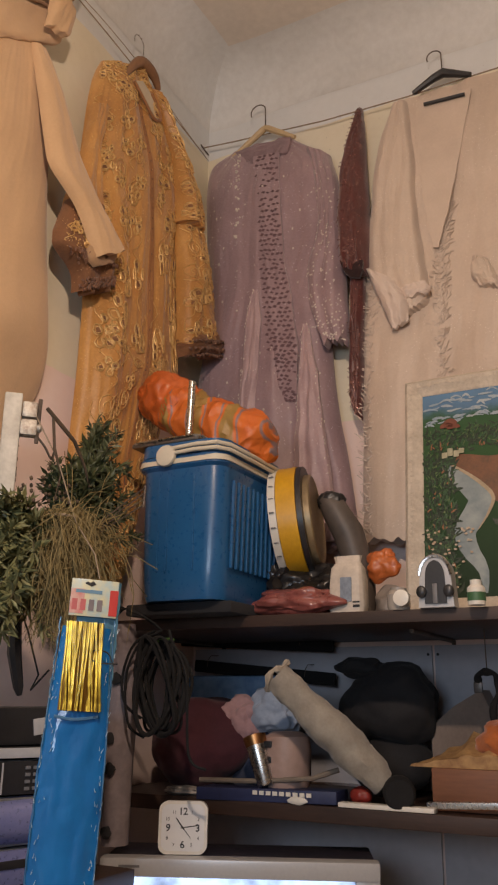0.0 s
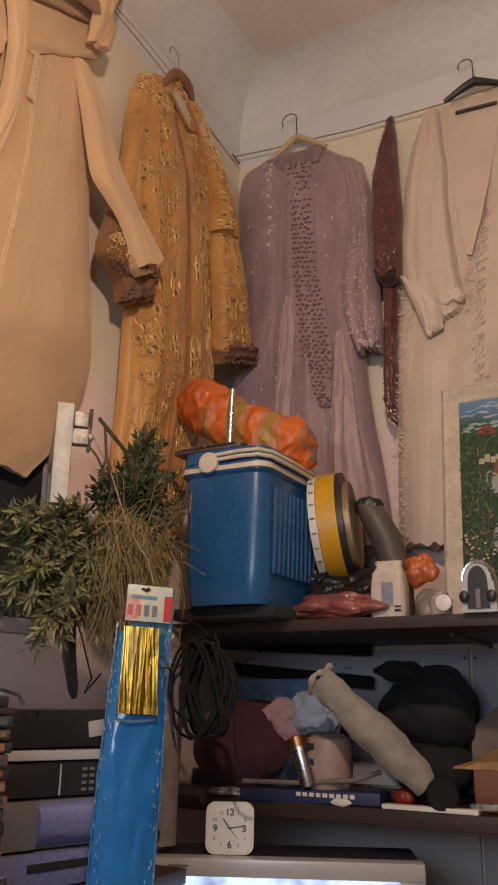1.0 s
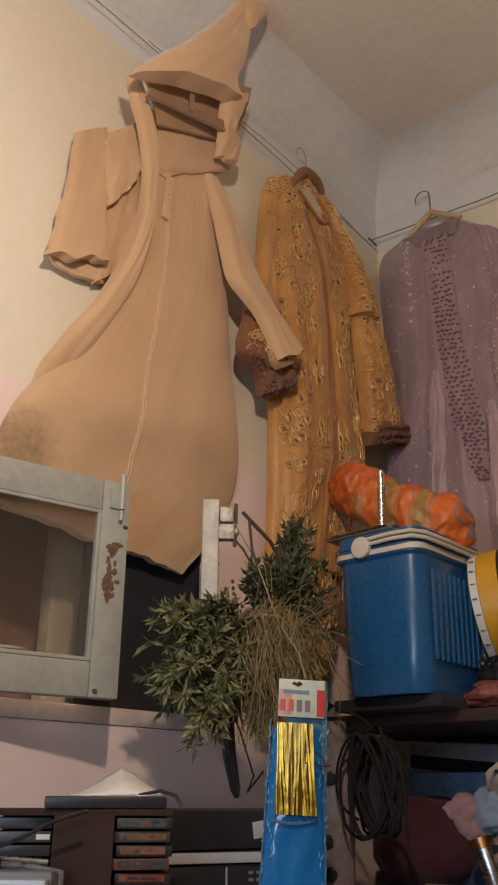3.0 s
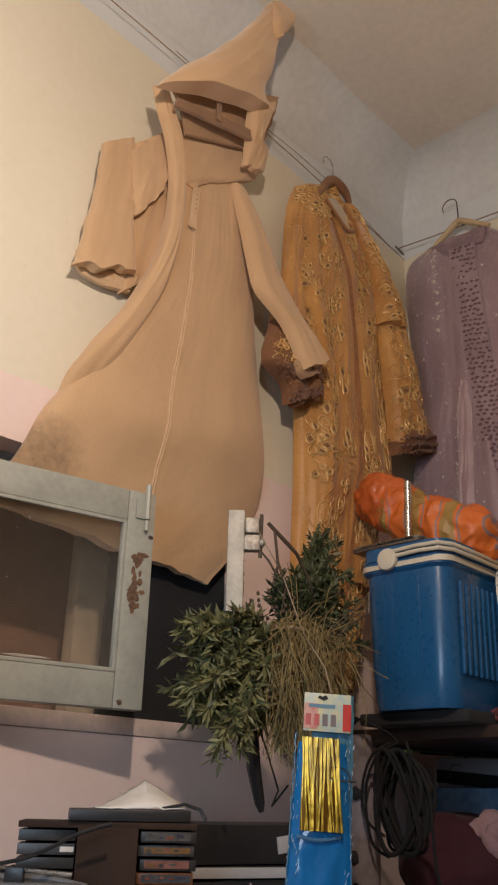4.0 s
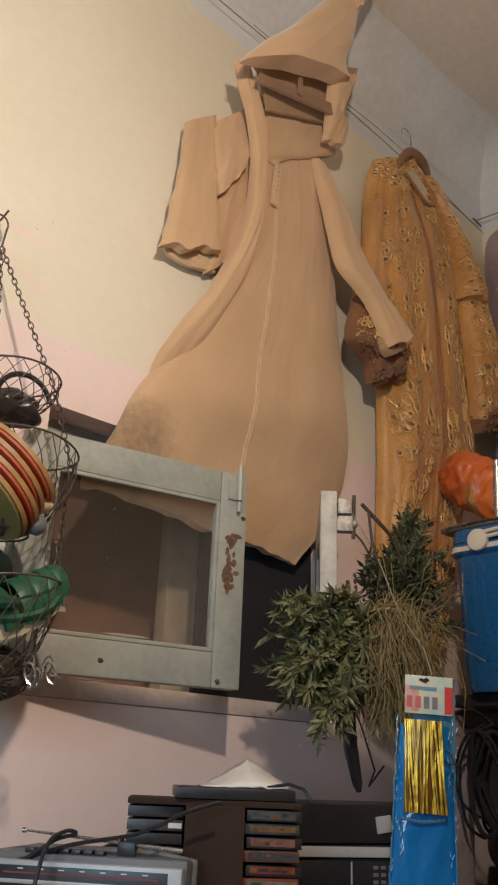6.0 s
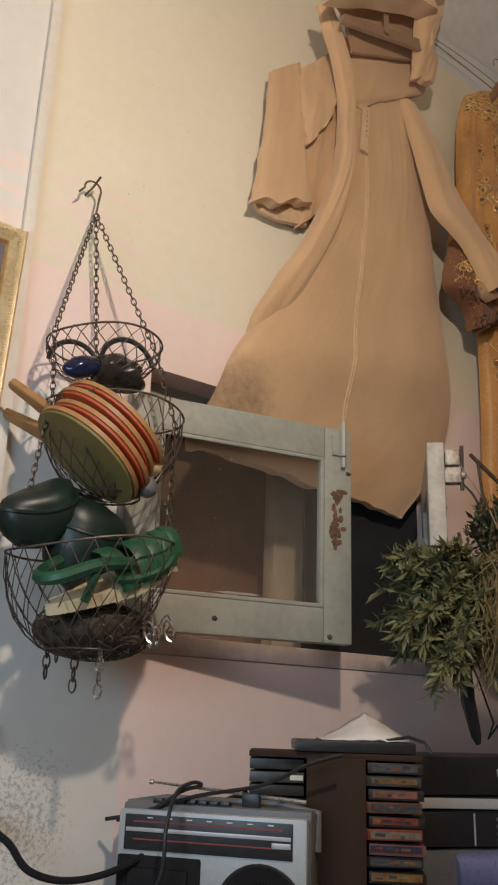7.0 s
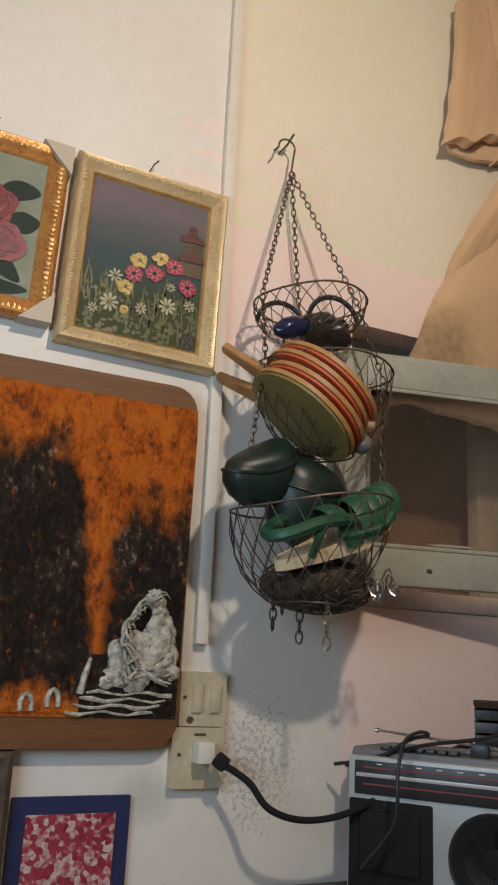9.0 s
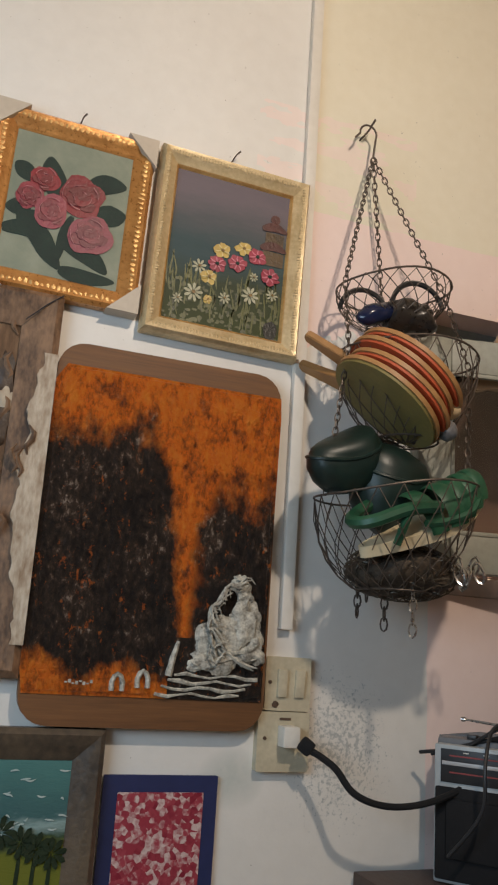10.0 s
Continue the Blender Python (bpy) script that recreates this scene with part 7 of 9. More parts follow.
bag = thing("paper_packet", pose(-0.672, 2.03, SHELF) @ Matrix.Diagonal((0.84, 0.9, 0.93, 1)), "white printed paper packet with a crumpled top", "packet", "things on the upper shelf")
bm = bmesh.new()
rings = []
for j, (z, w, d) in enumerate(((0, 0.095, 0.055), (0.02, 0.102, 0.062), (0.09, 0.100, 0.058), (0.12, 0.092, 0.045), (0.135, 0.075, 0.02), (0.152, 0.08, 0.012))):
    rings.append([bm.verts.new((x + 0.004 * noise.noise(Vector((k, z * 30, 1))), y + 0.003 * noise.noise(Vector((k, z * 30, 7))), z + (0.006 * noise.noise(Vector((k * 2, 3, 1))) if j > 3 else 0))) for k, (x, y) in enumerate(rounded(w, d, 0.012, 4))])
for p, q in zip(rings, rings[1:]):
    for k in range(len(p)):
        bm.faces.new((p[k], p[(k + 1) % len(p)], q[(k + 1) % len(p)], q[k]))
bm.faces.new(rings[0][::-1])
bm.faces.new(rings[-1])
part("packet", bm, plain("white_paper", (0.66, 0.58, 0.49), (0.46, 0.40, 0.34), 0.55, big=14, small=70), bag)
part("label", slab(bmesh.new(), rounded(0.034, 0.062, 0.002), -0.031, -0.0325), plain("blue_grey_print", (0.25, 0.30, 0.36), (0.16, 0.19, 0.24), 0.6, big=60, small=160), bag).matrix_basis = pose(0.004, 0, 0.062)
part("print_bar", boxes(((0.034, -0.0318, 0.030), (0.02, 0.001, 0.004)), ((0.034, -0.0318, 0.020), (0.02, 0.001, 0.006))), M["black"], bag)

red = thing("plastic_bag", pose(-0.80, 2.01, SHELF), "crumpled red translucent plastic bag on the shelf", "bag", "things on the upper shelf")
part("bag", lump(bmesh.new(), (0, 0, 0.032), (0.118, 0.05, 0.036), 2.0, 0.4, 3.2, 5), plain("red_film", (0.30, 0.09, 0.075), (0.18, 0.05, 0.042), 0.3, big=16, small=60, bump=0.5, coat=0.3), red)
blk = thing("black_bag", pose(-0.845, 2.12, SHELF), "crumpled black plastic bag behind the cooler", "bag", "things on the upper shelf")
bm = lump(bmesh.new(), (0.02, 0.03, 0.070), (0.12, 0.09, 0.075), 5.0, 0.5, 3.0, 5)
lump(bm, (-0.045, -0.02, 0.10), (0.045, 0.04, 0.055), 5.5, 0.9, 3.0, 4)
part("bag", bm, plain("black_film", (0.02, 0.018, 0.018), (0.012, 0.011, 0.011), 0.3, big=16, small=60, bump=0.5), blk)
org = thing("orange_bag", pose(-0.640, 2.24, SHELF) @ Matrix.Diagonal((0.66, 0.9, 1.16, 1)), "bright orange plastic bag on the shelf", "bag", "things on the upper shelf")
part("bag", lump(bmesh.new(), (-0.02, 0, 0.128), (0.066, 0.03, 0.038), 3.0, 0.6, 2.0, 5), plain("orange_film", (0.62, 0.17, 0.05), (0.46, 0.11, 0.03), 0.35, big=16, small=60, bump=0.5), org)
part("underside", lump(bmesh.new(), (0.01, 0.02, 0.04), (0.08, 0.05, 0.042), 6.0, 0.4, 2.5, 4), plain("grey_film", (0.33, 0.29, 0.26), (0.24, 0.21, 0.19), 0.4), org)

# silver sander-shaped speaker with a black face
spk = thing("silver_iron_base", pose(-0.434, 1.95, SHELF) @ Matrix.Diagonal((0.78, 1, 0.95, 1)), "silver and black oval gadget standing on the shelf", "gadget", "things on the upper shelf")
arch = [(0.044 * math.cos(radians(a)) * (1.0 if a < 180 else 1), 0.072 + 0.045 * math.sin(radians(a))) for a in range(0, 181, 12)] + [(-0.050, 0.0), (0.050, 0.0)]
part("shell", slab(bmesh.new(), arch, 0.02, -0.02), M["silver"], spk)
part("rim", rod([(x, -0.02, z) for x, z in arch[:-2]], 0.005, 6), M["steel"], spk)
part("face", slab(bmesh.new(), [(x * 0.62, 0.008 + z * 0.84) for x, z in arch], -0.02, -0.024), M["black"], spk)
for x in (-0.038, 0.038):
    part("knob", lathe([(0.014, 0), (0.014, 0.01), (0.009, 0.013)], 16, pose(x, -0.02, 0.035, 90, 0, 0)), M["black"], spk)
part("slot", box(bmesh.new(), (0, -0.026, 0.03), (0.014, 0.004, 0.045), 0.002), M["grey_plastic"], spk)
jar = thing("glass_jar", pose(-0.53, 1.97, SHELF), "small glass jar with a white cap lying on the shelf", "jar", "things on the upper shelf")
part("jar", lathe([(0.024, 0), (0.026, 0.01), (0.026, 0.035), (0.018, 0.045), (0.018, 0.05)], 20), plain("cloudy_glass", (0.42, 0.38, 0.33), (0.30, 0.27, 0.24), 0.15, coat=0.5), jar)
part("cap", lathe([(0.018, 0), (0.018, 0.012), (0.012, 0.014)], 18, pose(0.016, -0.024, 0.024, 90, 0, 0)), M["white_plastic"], jar)
jar2 = thing("small_bottle", pose(-0.345, 1.92, SHELF), "small white bottle with a green label", "bottle", "things on the upper shelf")
part("bottle", lathe([(0.018, 0), (0.019, 0.006), (0.019, 0.035), (0.012, 0.042), (0.012, 0.052), (0.008, 0.053)], 18), M["white_plastic"], jar2)
part("label", lathe([(0.0195, 0.008), (0.0195, 0.026)], 18), plain("green_label", (0.06, 0.16, 0.07), (0.03, 0.09, 0.04), 0.5), jar2)

# river landscape leaning against the wall
art = thing("framed_painting", pose(-0.322, 2.262, SHELF) @ pose(0, 0, 0.332, -7.0, 0, 0), "river landscape painting in a whitewashed carved frame on the shelf", "painting")
WHITEWASH = plain("whitewashed_frame", (0.62, 0.54, 0.44), (0.44, 0.37, 0.29), 0.6, big=26, small=120, bump=0.8)
picture_frame(art, 0.53, 0.664, 0.048, 0.026, WHITEWASH, "rail", 0.016, WHITEWASH)
canvas = part("canvas", boxes(((0, -0.008, 0), (0.436, 0.006, 0.570))), brushed("hills", [(0.2, (0.012, 0.035, 0.014)), (0.45, (0.02, 0.06, 0.02)), (0.62, (0.03, 0.09, 0.03)), (0.76, (0.035, 0.10, 0.04)), (0.80, (0.10, 0.20, 0.32)), (0.9, (0.13, 0.27, 0.44)), (1.0, (0.06, 0.15, 0.30))], 14, (1, 1, 1), 2, 1.25, 0.10), art, "", False)
rnd = random.Random(31)
bm = bmesh.new()
for i in range(90):
    x, z = rnd.uniform(-0.20, 0.20), rnd.uniform(0.19, 0.275)
    w = rnd.uniform(0.008, 0.022)
    stroke(bm, [(x - w, z), (x, z + rnd.uniform(-0.004, 0.008)), (x + w, z + rnd.uniform(-0.006, 0.006))], rnd.uniform(0.0015, 0.004), -0.0112 - 0.00002 * i)
tagged(part("cloud_dab", bm, paint("cloud", (0.42, 0.48, 0.50), (0.20, 0.30, 0.40)), canvas), kind="stuff")
bm = bmesh.new()
stroke(bm, [(-0.13, 0.085), (-0.04, 0.045), (0.06, 0.05), (0.20, 0.03)], 0.042, -0.0113)
stroke(bm, [(-0.07, 0.03), (0.0, -0.03), (0.08, -0.05)], 0.026, -0.0114)
part("field", bm, paint("rust_field", (0.20, 0.075, 0.03), (0.09, 0.045, 0.02)), canvas)
bm = bmesh.new()
stroke(bm, [(-0.165, 0.070), (-0.135, 0.045), (-0.095, 0.005), (-0.070, -0.030), (-0.085, -0.070), (-0.112, -0.115), (-0.100, -0.165), (-0.070, -0.215), (-0.065, -0.275)], 0.031, -0.0116)
part("river", bm, plain("oil_river", (0.30, 0.35, 0.35), (0.16, 0.22, 0.24), 0.45, big=18, small=40, bump=0.3), canvas)
bm = bmesh.new()
stroke(bm, [(-0.15, 0.075), (-0.105, 0.045), (-0.060, 0.005), (-0.037, -0.030), (-0.052, -0.072), (-0.078, -0.112)], 0.005, -0.0126)
part("river_bank", bm, paint("pale_bank", (0.46, 0.36, 0.24), (0.34, 0.26, 0.16)), canvas)


def thicket(count, x0, x1, z0, z1, size, colour, dark, lift):
    """Short brush dabs laid every way over one patch of the canvas."""
    bm = bmesh.new()
    for i in range(count):
        x, z, a = rnd.uniform(x0, x1), rnd.uniform(z0, z1), rnd.gauss(1.3, 0.7)
        l = size * rnd.uniform(0.5, 1.7)
        bend = rnd.uniform(-0.5, 0.5)
        stroke(bm, [(x, z), (x + l * math.cos(a), z + l * math.sin(a)), (x + l * (math.cos(a) + math.cos(a + bend)), z + l * (math.sin(a) + math.sin(a + bend)))], size * rnd.uniform(0.18, 0.42), -lift - 0.000008 * i, 0.0006)
    tagged(part("foliage_dab", bm, plain("oil_foliage", colour, dark, 0.45, big=70, small=200, bump=0.6), canvas), kind="stuff")


DEEP, GREEN, LIME, OCHRE = ((0.012, 0.038, 0.014), (0.006, 0.018, 0.008)), ((0.03, 0.11, 0.035), (0.012, 0.05, 0.018)), ((0.085, 0.17, 0.045), (0.04, 0.085, 0.025)), ((0.34, 0.14, 0.05), (0.18, 0.08, 0.03))
for (x0, x1, z0, z1), n in (((-0.21, -0.135, -0.275, 0.11), 170), ((-0.21, 0.21, 0.11, 0.17), 130), ((-0.02, 0.21, -0.275, -0.03), 170)):
    thicket(n, x0, x1, z0, z1, 0.011, *DEEP, 0.0118)
    thicket(n, x0, x1, z0, z1, 0.008, *GREEN, 0.0128)
    thicket(n, x0, x1, z0, z1, 0.0045, *LIME, 0.0140)
    thicket(n, x0, x1, z0, z1, 0.006, *DEEP, 0.0146)
    thicket(n // 9, x0, x1, z0, z1 - 0.04, 0.006, *OCHRE, 0.0152)
bm = bmesh.new()
for x, z, h in ((-0.158, 0.098, 0.016), (-0.143, 0.106, 0.022), (-0.127, 0.100, 0.018), (-0.113, 0.107, 0.014)):
    box(bm, (x, -0.0165, z), (0.014, 0.001, h))
part("painted_house", bm, WHT, canvas)
bm = bmesh.new()
for x, z in ((-0.150, 0.180), (-0.132, 0.176), (-0.140, 0.190)):
    stroke(bm, [(x - 0.018, z), (x, z + 0.006), (x + 0.018, z)], 0.008, -0.0165)
part("painted_roof", bm, paint("rust_roof", (0.22, 0.06, 0.03)), canvas)
bm = bmesh.new()
for i in range(46):
    blob(bm, rnd.uniform(-0.21, -0.09), rnd.uniform(-0.26, -0.10), 0.004, 0.003, -0.0170, i, 6, 0.0006, 0.4)
tagged(part("blossom_dab", bm, paint("blossom", (0.55, 0.50, 0.40), (0.45, 0.25, 0.12)), canvas), kind="stuff")

# ---- on the lower shelf ----
for x, z, long, tip in ((-1.145, 1.398, 0.524, 3.1), (-1.114, 1.312, 0.471, 5.2)):
    baton = thing("black_baton", pose(x, 2.45, z) @ pose(0, 0, 0, 0, tip, 0), "black wooden batten hung against the grey board", "batten", "battens under the upper shelf")
    part("bar", box(bmesh.new(), (0, 0, 0), (long, 0.014, 0.036), 0.005), M["rubber"], baton)
    for x in (-0.40 * long, 0.30 * long):
        part("wire_hook", rod([(x, 0.008, 0.0), (x, -0.009, 0.0), (x + 0.002, -0.009, 0.022), (x, 0.01, 0.034), (x, 0.055, 0.036)], 0.0012, 5), M["dark_wire"], baton)
pal = thing("blue_cloud_cloth", pose(-1.165, 2.40, LOW), "pale blue cloth with white cloud shapes", "cloth", "things on the lower shelf")
part("cloth", box(bmesh.new(), (0, 0, 0.149), (0.34, 0.03, 0.298), 0.012), plain("cloud_blue", (0.24, 0.42, 0.64), (0.09, 0.22, 0.44), 0.8, big=14, small=50), pal)
cush = thing("maroon_cushion", pose(-1.165, 2.19, LOW), "maroon cushion slumped on the lower shelf", "cushion", "things on the lower shelf")
part("cushion", lump(bmesh.new(), (0, 0, 0.122), (0.150, 0.12, 0.122), 2.4, 0.22, 2.4, 5), cloth("maroon_velvet", (0.085, 0.018, 0.030), (0.05, 0.010, 0.018), sheen=0.15), cush)
plush = thing("plush_toy", pose(-1.000, 2.20, LOW) @ Matrix.Diagonal((1.1, 1, 0.97, 1)), "faded pink and pale blue plush heap", "plush", "things on the lower shelf")
part("pink_side", lump(bmesh.new(), (-0.040, -0.02, 0.185), (0.055, 0.045, 0.060), 3.4, 0.6, 2.4, 5), cloth("faded_pink", (0.45, 0.28, 0.29), (0.34, 0.20, 0.22)), plush)
part("blue_side", lump(bmesh.new(), (0.045, 0.0, 0.205), (0.060, 0.045, 0.060), 6.4, 0.6, 2.4, 5), cloth("faded_blue", (0.34, 0.42, 0.54), (0.24, 0.30, 0.40)), plush)
part("base", lump(bmesh.new(), (0.0, 0.02, 0.075), (0.085, 0.05, 0.085), 8.4, 0.3, 2.4, 4), cloth("faded_navy", (0.04, 0.06, 0.12), (0.02, 0.03, 0.07)), plush)
mug = thing("pink_tub", pose(-0.878, 2.12, LOW + 0.025) @ Matrix.Scale(0.88, 4), "beige-pink plastic tub with cut-out slots", "tub", "things on the lower shelf")
part("tub", lathe([(0.058, 0), (0.066, 0.02), (0.068, 0.10), (0.062, 0.135), (0.04, 0.148), (0.0, 0.15)], 28), plain("beige_pink_plastic", (0.42, 0.29, 0.25), (0.34, 0.23, 0.19), 0.5), mug)
for z in (0.115, 0.075):
    part("slot", box(bmesh.new(), (-0.030, -0.058, z), (0.026, 0.016, 0.018), 0.004, None), M["black"], mug)
can = thing("metal_cup", pose(-0.905, 2.062, LOW + 0.032) @ pose(0, 0, 0, -6, -20, 0) @ Matrix.Scale(0.95, 4), "shiny metal tumbler with a copper rim, leaning", "cup", "things on the lower shelf")
part("cup", lathe([(0.020, 0), (0.022, 0.004), (0.028, 0.10)], 24), M["steel"], can)
part("rim", lathe([(0.0285, 0.10), (0.031, 0.125), (0.029, 0.126), (0.024, 0.105)], 24), plain("copper", (0.45, 0.22, 0.09), (0.34, 0.15, 0.06), 0.3, 0.9), can)
roll = thing("cloth_roll", pose(-0.81, 2.21, LOW + 0.012), "cream canvas roll lying slantwise on the lower shelf", "cloth roll", "things on the lower shelf")
bm = bmesh.new()
pts, rad = [], []
for k in range(29):
    f = k / 28
    pts.append((-0.022 + 0.212 * f, -0.242 + 0.118 * f, 0.272 - 0.230 * f))
    rad.append(float(spread([(0.033,), (0.036,), (0.035,), (0.040,), (0.044,), (0.045,), (0.042,), (0.037,), (0.031,)], f)[0]))
tube(bm, pts, rad, 18)
for v in bm.verts:
    v.co += 0.0035 * Vector((noise.noise(v.co * 30), noise.noise(v.co * 22 + Vector((3, 0, 0))), noise.noise(v.co * 22 + Vector((0, 5, 0)))))
part("open_end", rod([Vector(pts[0]) + Vector((0.034 * math.cos(q) * 0.6, 0.034 * math.sin(q), 0.034 * math.cos(q) * 0.75 + 0.006 * math.sin(3 * q))) for q in (math.tau * k / 20 for k in range(20))], [0.007 + 0.003 * math.sin(k * 1.9) for k in range(20)], 6, True), cloth("cream_hem", (0.44, 0.38, 0.30), (0.33, 0.28, 0.22)), roll, "gathered hem at the open end")
bm.normal_update()
crumple(bm, 0.006, 24, 5.0)
part("roll", bm, cloth("cream_canvas", (0.36, 0.325, 0.27), (0.24, 0.21, 0.175), big=22), roll)
sackb = thing("black_sack", pose(-0.705, 2.27, LOW), "stuffed black plastic sack tied at the top", "sack", "things on the lower shelf")
part("sack", lump(bmesh.new(), (0.03, 0.05, 0.225), (0.125, 0.10, 0.108), 1.7, 0.35, 1.8, 5), M["matt_black"], sackb)
part("foot", lump(bmesh.new(), (0.03, 0.05, 0.075), (0.10, 0.09, 0.078), 1.2, 0.2, 1.8, 4), M["matt_black"], sackb)
part("tied_end", lump(bmesh.new(), (-0.040, 0.02, 0.315), (0.065, 0.03, 0.026), 4.7, 0.4, 3, 4), M["matt_black"], sackb)
fab = thing("orange_print_bundle", pose(-0.47, 2.17, LOW), "bundle of orange patterned fabric on a wooden box", "fabric", "things on the lower shelf")
part("box", box(bmesh.new(), (0.11, 0, 0.045), (0.30, 0.16, 0.088), 0.004), plain("brown_box", (0.22, 0.09, 0.045), (0.15, 0.06, 0.03), 0.5, big=6, small=60, stretch=(0.4, 3, 3)), fab, "reddish brown wooden box")
bm = bmesh.new()
rows = [[bm.verts.new((-0.090 + 0.235 * i / 24, -0.07 + 0.13 * j / 10, 0.092 + 0.085 * min(1, 1.7 * i / 24) * (0.35 + 0.65 * j / 10) * (1 - 0.25 * abs(math.sin(i * 0.52))) + 0.006 * noise.noise(Vector((i * 0.4, j * 0.5, 3))))) for i in range(25)] for j in range(11)]
skirt = [[bm.verts.new((v.co.x, v.co.y, 0.0895)) for v in rows[0]], [bm.verts.new((v.co.x, v.co.y, 0.0895)) for v in rows[-1]]]
for p, q in zip([skirt[0]] + rows, rows + [skirt[1]]):
    for i in range(24):
        bm.faces.new((p[i], p[i + 1], q[i + 1], q[i]))
part("fabric", bm, plain("ochre_print", (0.46, 0.28, 0.12), (0.24, 0.12, 0.05), 0.7, big=26, small=70), fab, "stiffly folded ochre print")
part("orange_fold", lump(bmesh.new(), (0.12, -0.02, 0.15), (0.065, 0.06, 0.05), 2.2, 0.4, 2.6, 4), cloth("orange_cotton", (0.55, 0.15, 0.03), (0.40, 0.10, 0.02)), fab)
tent = thing("grey_cone", pose(-0.47, 2.36, LOW), "grey cloth peak behind the orange bundle", "cloth", "things on the lower shelf")
bm = bmesh.new()
slab(bm, [(-0.10, 0.0), (-0.10, 0.17), (-0.04, 0.22), (0.03, 0.26), (0.06, 0.19), (0.10, 0.0)], 0.06, -0.04)
part("cloth", bm, cloth("grey_brown_cloth", (0.24, 0.19, 0.16), (0.17, 0.13, 0.11)), tent)
bxs = thing("navy_box", pose(-0.90, 2.075, LOW), "flat dark blue box with worn white lettering bars", "box", "things on the lower shelf")
part("box", box(bmesh.new(), (0, 0, 0.014), (0.36, 0.085, 0.028), 0.002, pose(0, 0, 0, 0, -1, 3)), plain("navy_card", (0.025, 0.035, 0.10), (0.015, 0.02, 0.06), 0.5), bxs)
for i in range(9):
    part("letter_bar", box(bmesh.new(), (-0.02 + i * 0.017, -0.0455 + 0.0009 * i, 0.020), (0.012, 0.002, 0.009), 0, None), M["white_plastic"], bxs)
part("patch", lump(bmesh.new(), (0.09, -0.045, 0.008), (0.025, 0.004, 0.009), 2, 0.2), M["white_plastic"], bxs)
dwl = thing("cane", pose(-0.93, 2.09, LOW + 0.030), "thin grey cane laid along the shelf", "cane", "things on the lower shelf")
part("cane", rod([(-0.16, -0.03, 0.008), (0.0, -0.03, 0.012), (0.14, -0.02, 0.024), (0.20, 0.0, 0.045)], 0.006, 8), plain("grey_cane", (0.22, 0.18, 0.14), (0.14, 0.11, 0.09), 0.7), dwl)
brush = thing("red_capped_spool", pose(-0.625, 2.085, LOW), "dark cable spool with a red cap", "spool", "things on the lower shelf")
part("spool", lathe([(0.034, 0), (0.036, 0.01), (0.036, 0.05), (0.03, 0.06)], 20, pose(0.04, 0.0, 0.036, 90, 0, 20)), M["rubber"], brush)
part("cap", lump(bmesh.new(), (-0.05, 0.0, 0.022), (0.026, 0.02, 0.02), 1, 0.15), plain("red_plastic", (0.28, 0.03, 0.02), (0.2, 0.02, 0.015), 0.4), brush)
strip = thing("white_ruler", pose(-0.60, 2.045, LOW), "white and silver strips lying on the shelf edge", "strip", "things on the lower shelf")
part("strip", box(bmesh.new(), (0, 0, 0.006), (0.22, 0.03, 0.010), 0.001), M["white_plastic"], strip)
part("rail", box(bmesh.new(), (0.22, 0.01, 0.010), (0.26, 0.02, 0.014), 0.002, pose(0, 0, 0, 0, -3, 0)), M["steel"], strip)
small = thing("small_wrapper", pose(-1.14, 2.06, LOW), "crumpled pale wrapper on the shelf edge", "wrapper", "things on the lower shelf")
part("wrapper", lump(bmesh.new(), (0, 0, 0.011), (0.06, 0.02, 0.011), 3, 0.5, 3), plain("pale_foil", (0.36, 0.33, 0.30), (0.22, 0.20, 0.18), 0.35), small)

strap = thing("black_strap", pose(-0.409, 2.16, 1.288), "black rubber strap hanging from a hook under the shelf", "strap", "things on the lower shelf")
part("strap", rod(curve([(0.0, 0, -0.010), (0.004, -0.004, 0.006), (0.022, -0.006, 0.012), (0.042, -0.004, 0.004), (0.046, 0, -0.03), (0.030, 0.004, -0.070), (0.034, 0.0, -0.125)], 40), [0.008 + 0.002 * math.sin(k * 0.6) for k in range(41)], 8), M["rubber"], strap)
part("buckle", box(bmesh.new(), (0.0, 0.0, -0.022), (0.020, 0.010, 0.026), 0.003), M["black"], strap)
part("hook", rod([(0.022, 0, 0.010), (0.022, 0, 0.111)], 0.0015, 6), M["dark_wire"], strap)

# ---- television and clock ----
stand = thing("low_cabinet", pose(-0.88, 1.98, 0) @ pose(0, 0, 0, 0, 0, 24), "plain dark low cabinet under the television", "cabinet")
part("body", box(bmesh.new(), (0, 0.06, 0.21), (0.72, 0.36, 0.42), 0.005), M["shelf_wood"], stand)
tv = thing("television", pose(-0.882, 1.885, 0.42) @ pose(0, 0, 0, 0, 0, 24.5), "silver tube television with a lit bluish screen", "television")
HT = 0.485
part("bezel_top", box(bmesh.new(), (0, 0, HT - 0.0185), (0.60, 0.05, 0.037), 0.005), M["silver"], tv)
for x in (-0.274, 0.274):
    part("bezel_side", box(bmesh.new(), (x, 0.002, HT / 2 - 0.016), (0.052, 0.046, HT - 0.034), 0.004), M["silver"], tv)
part("bezel_bottom", box(bmesh.new(), (0, 0.001, 0.03), (0.494, 0.048, 0.06), 0.004), M["silver"], tv)
part("screen", box(bmesh.new(), (0, -0.010, 0.253), (0.494, 0.02, 0.386), 0.004), M["screen"], tv, "lit bluish white screen")
bm = bmesh.new()
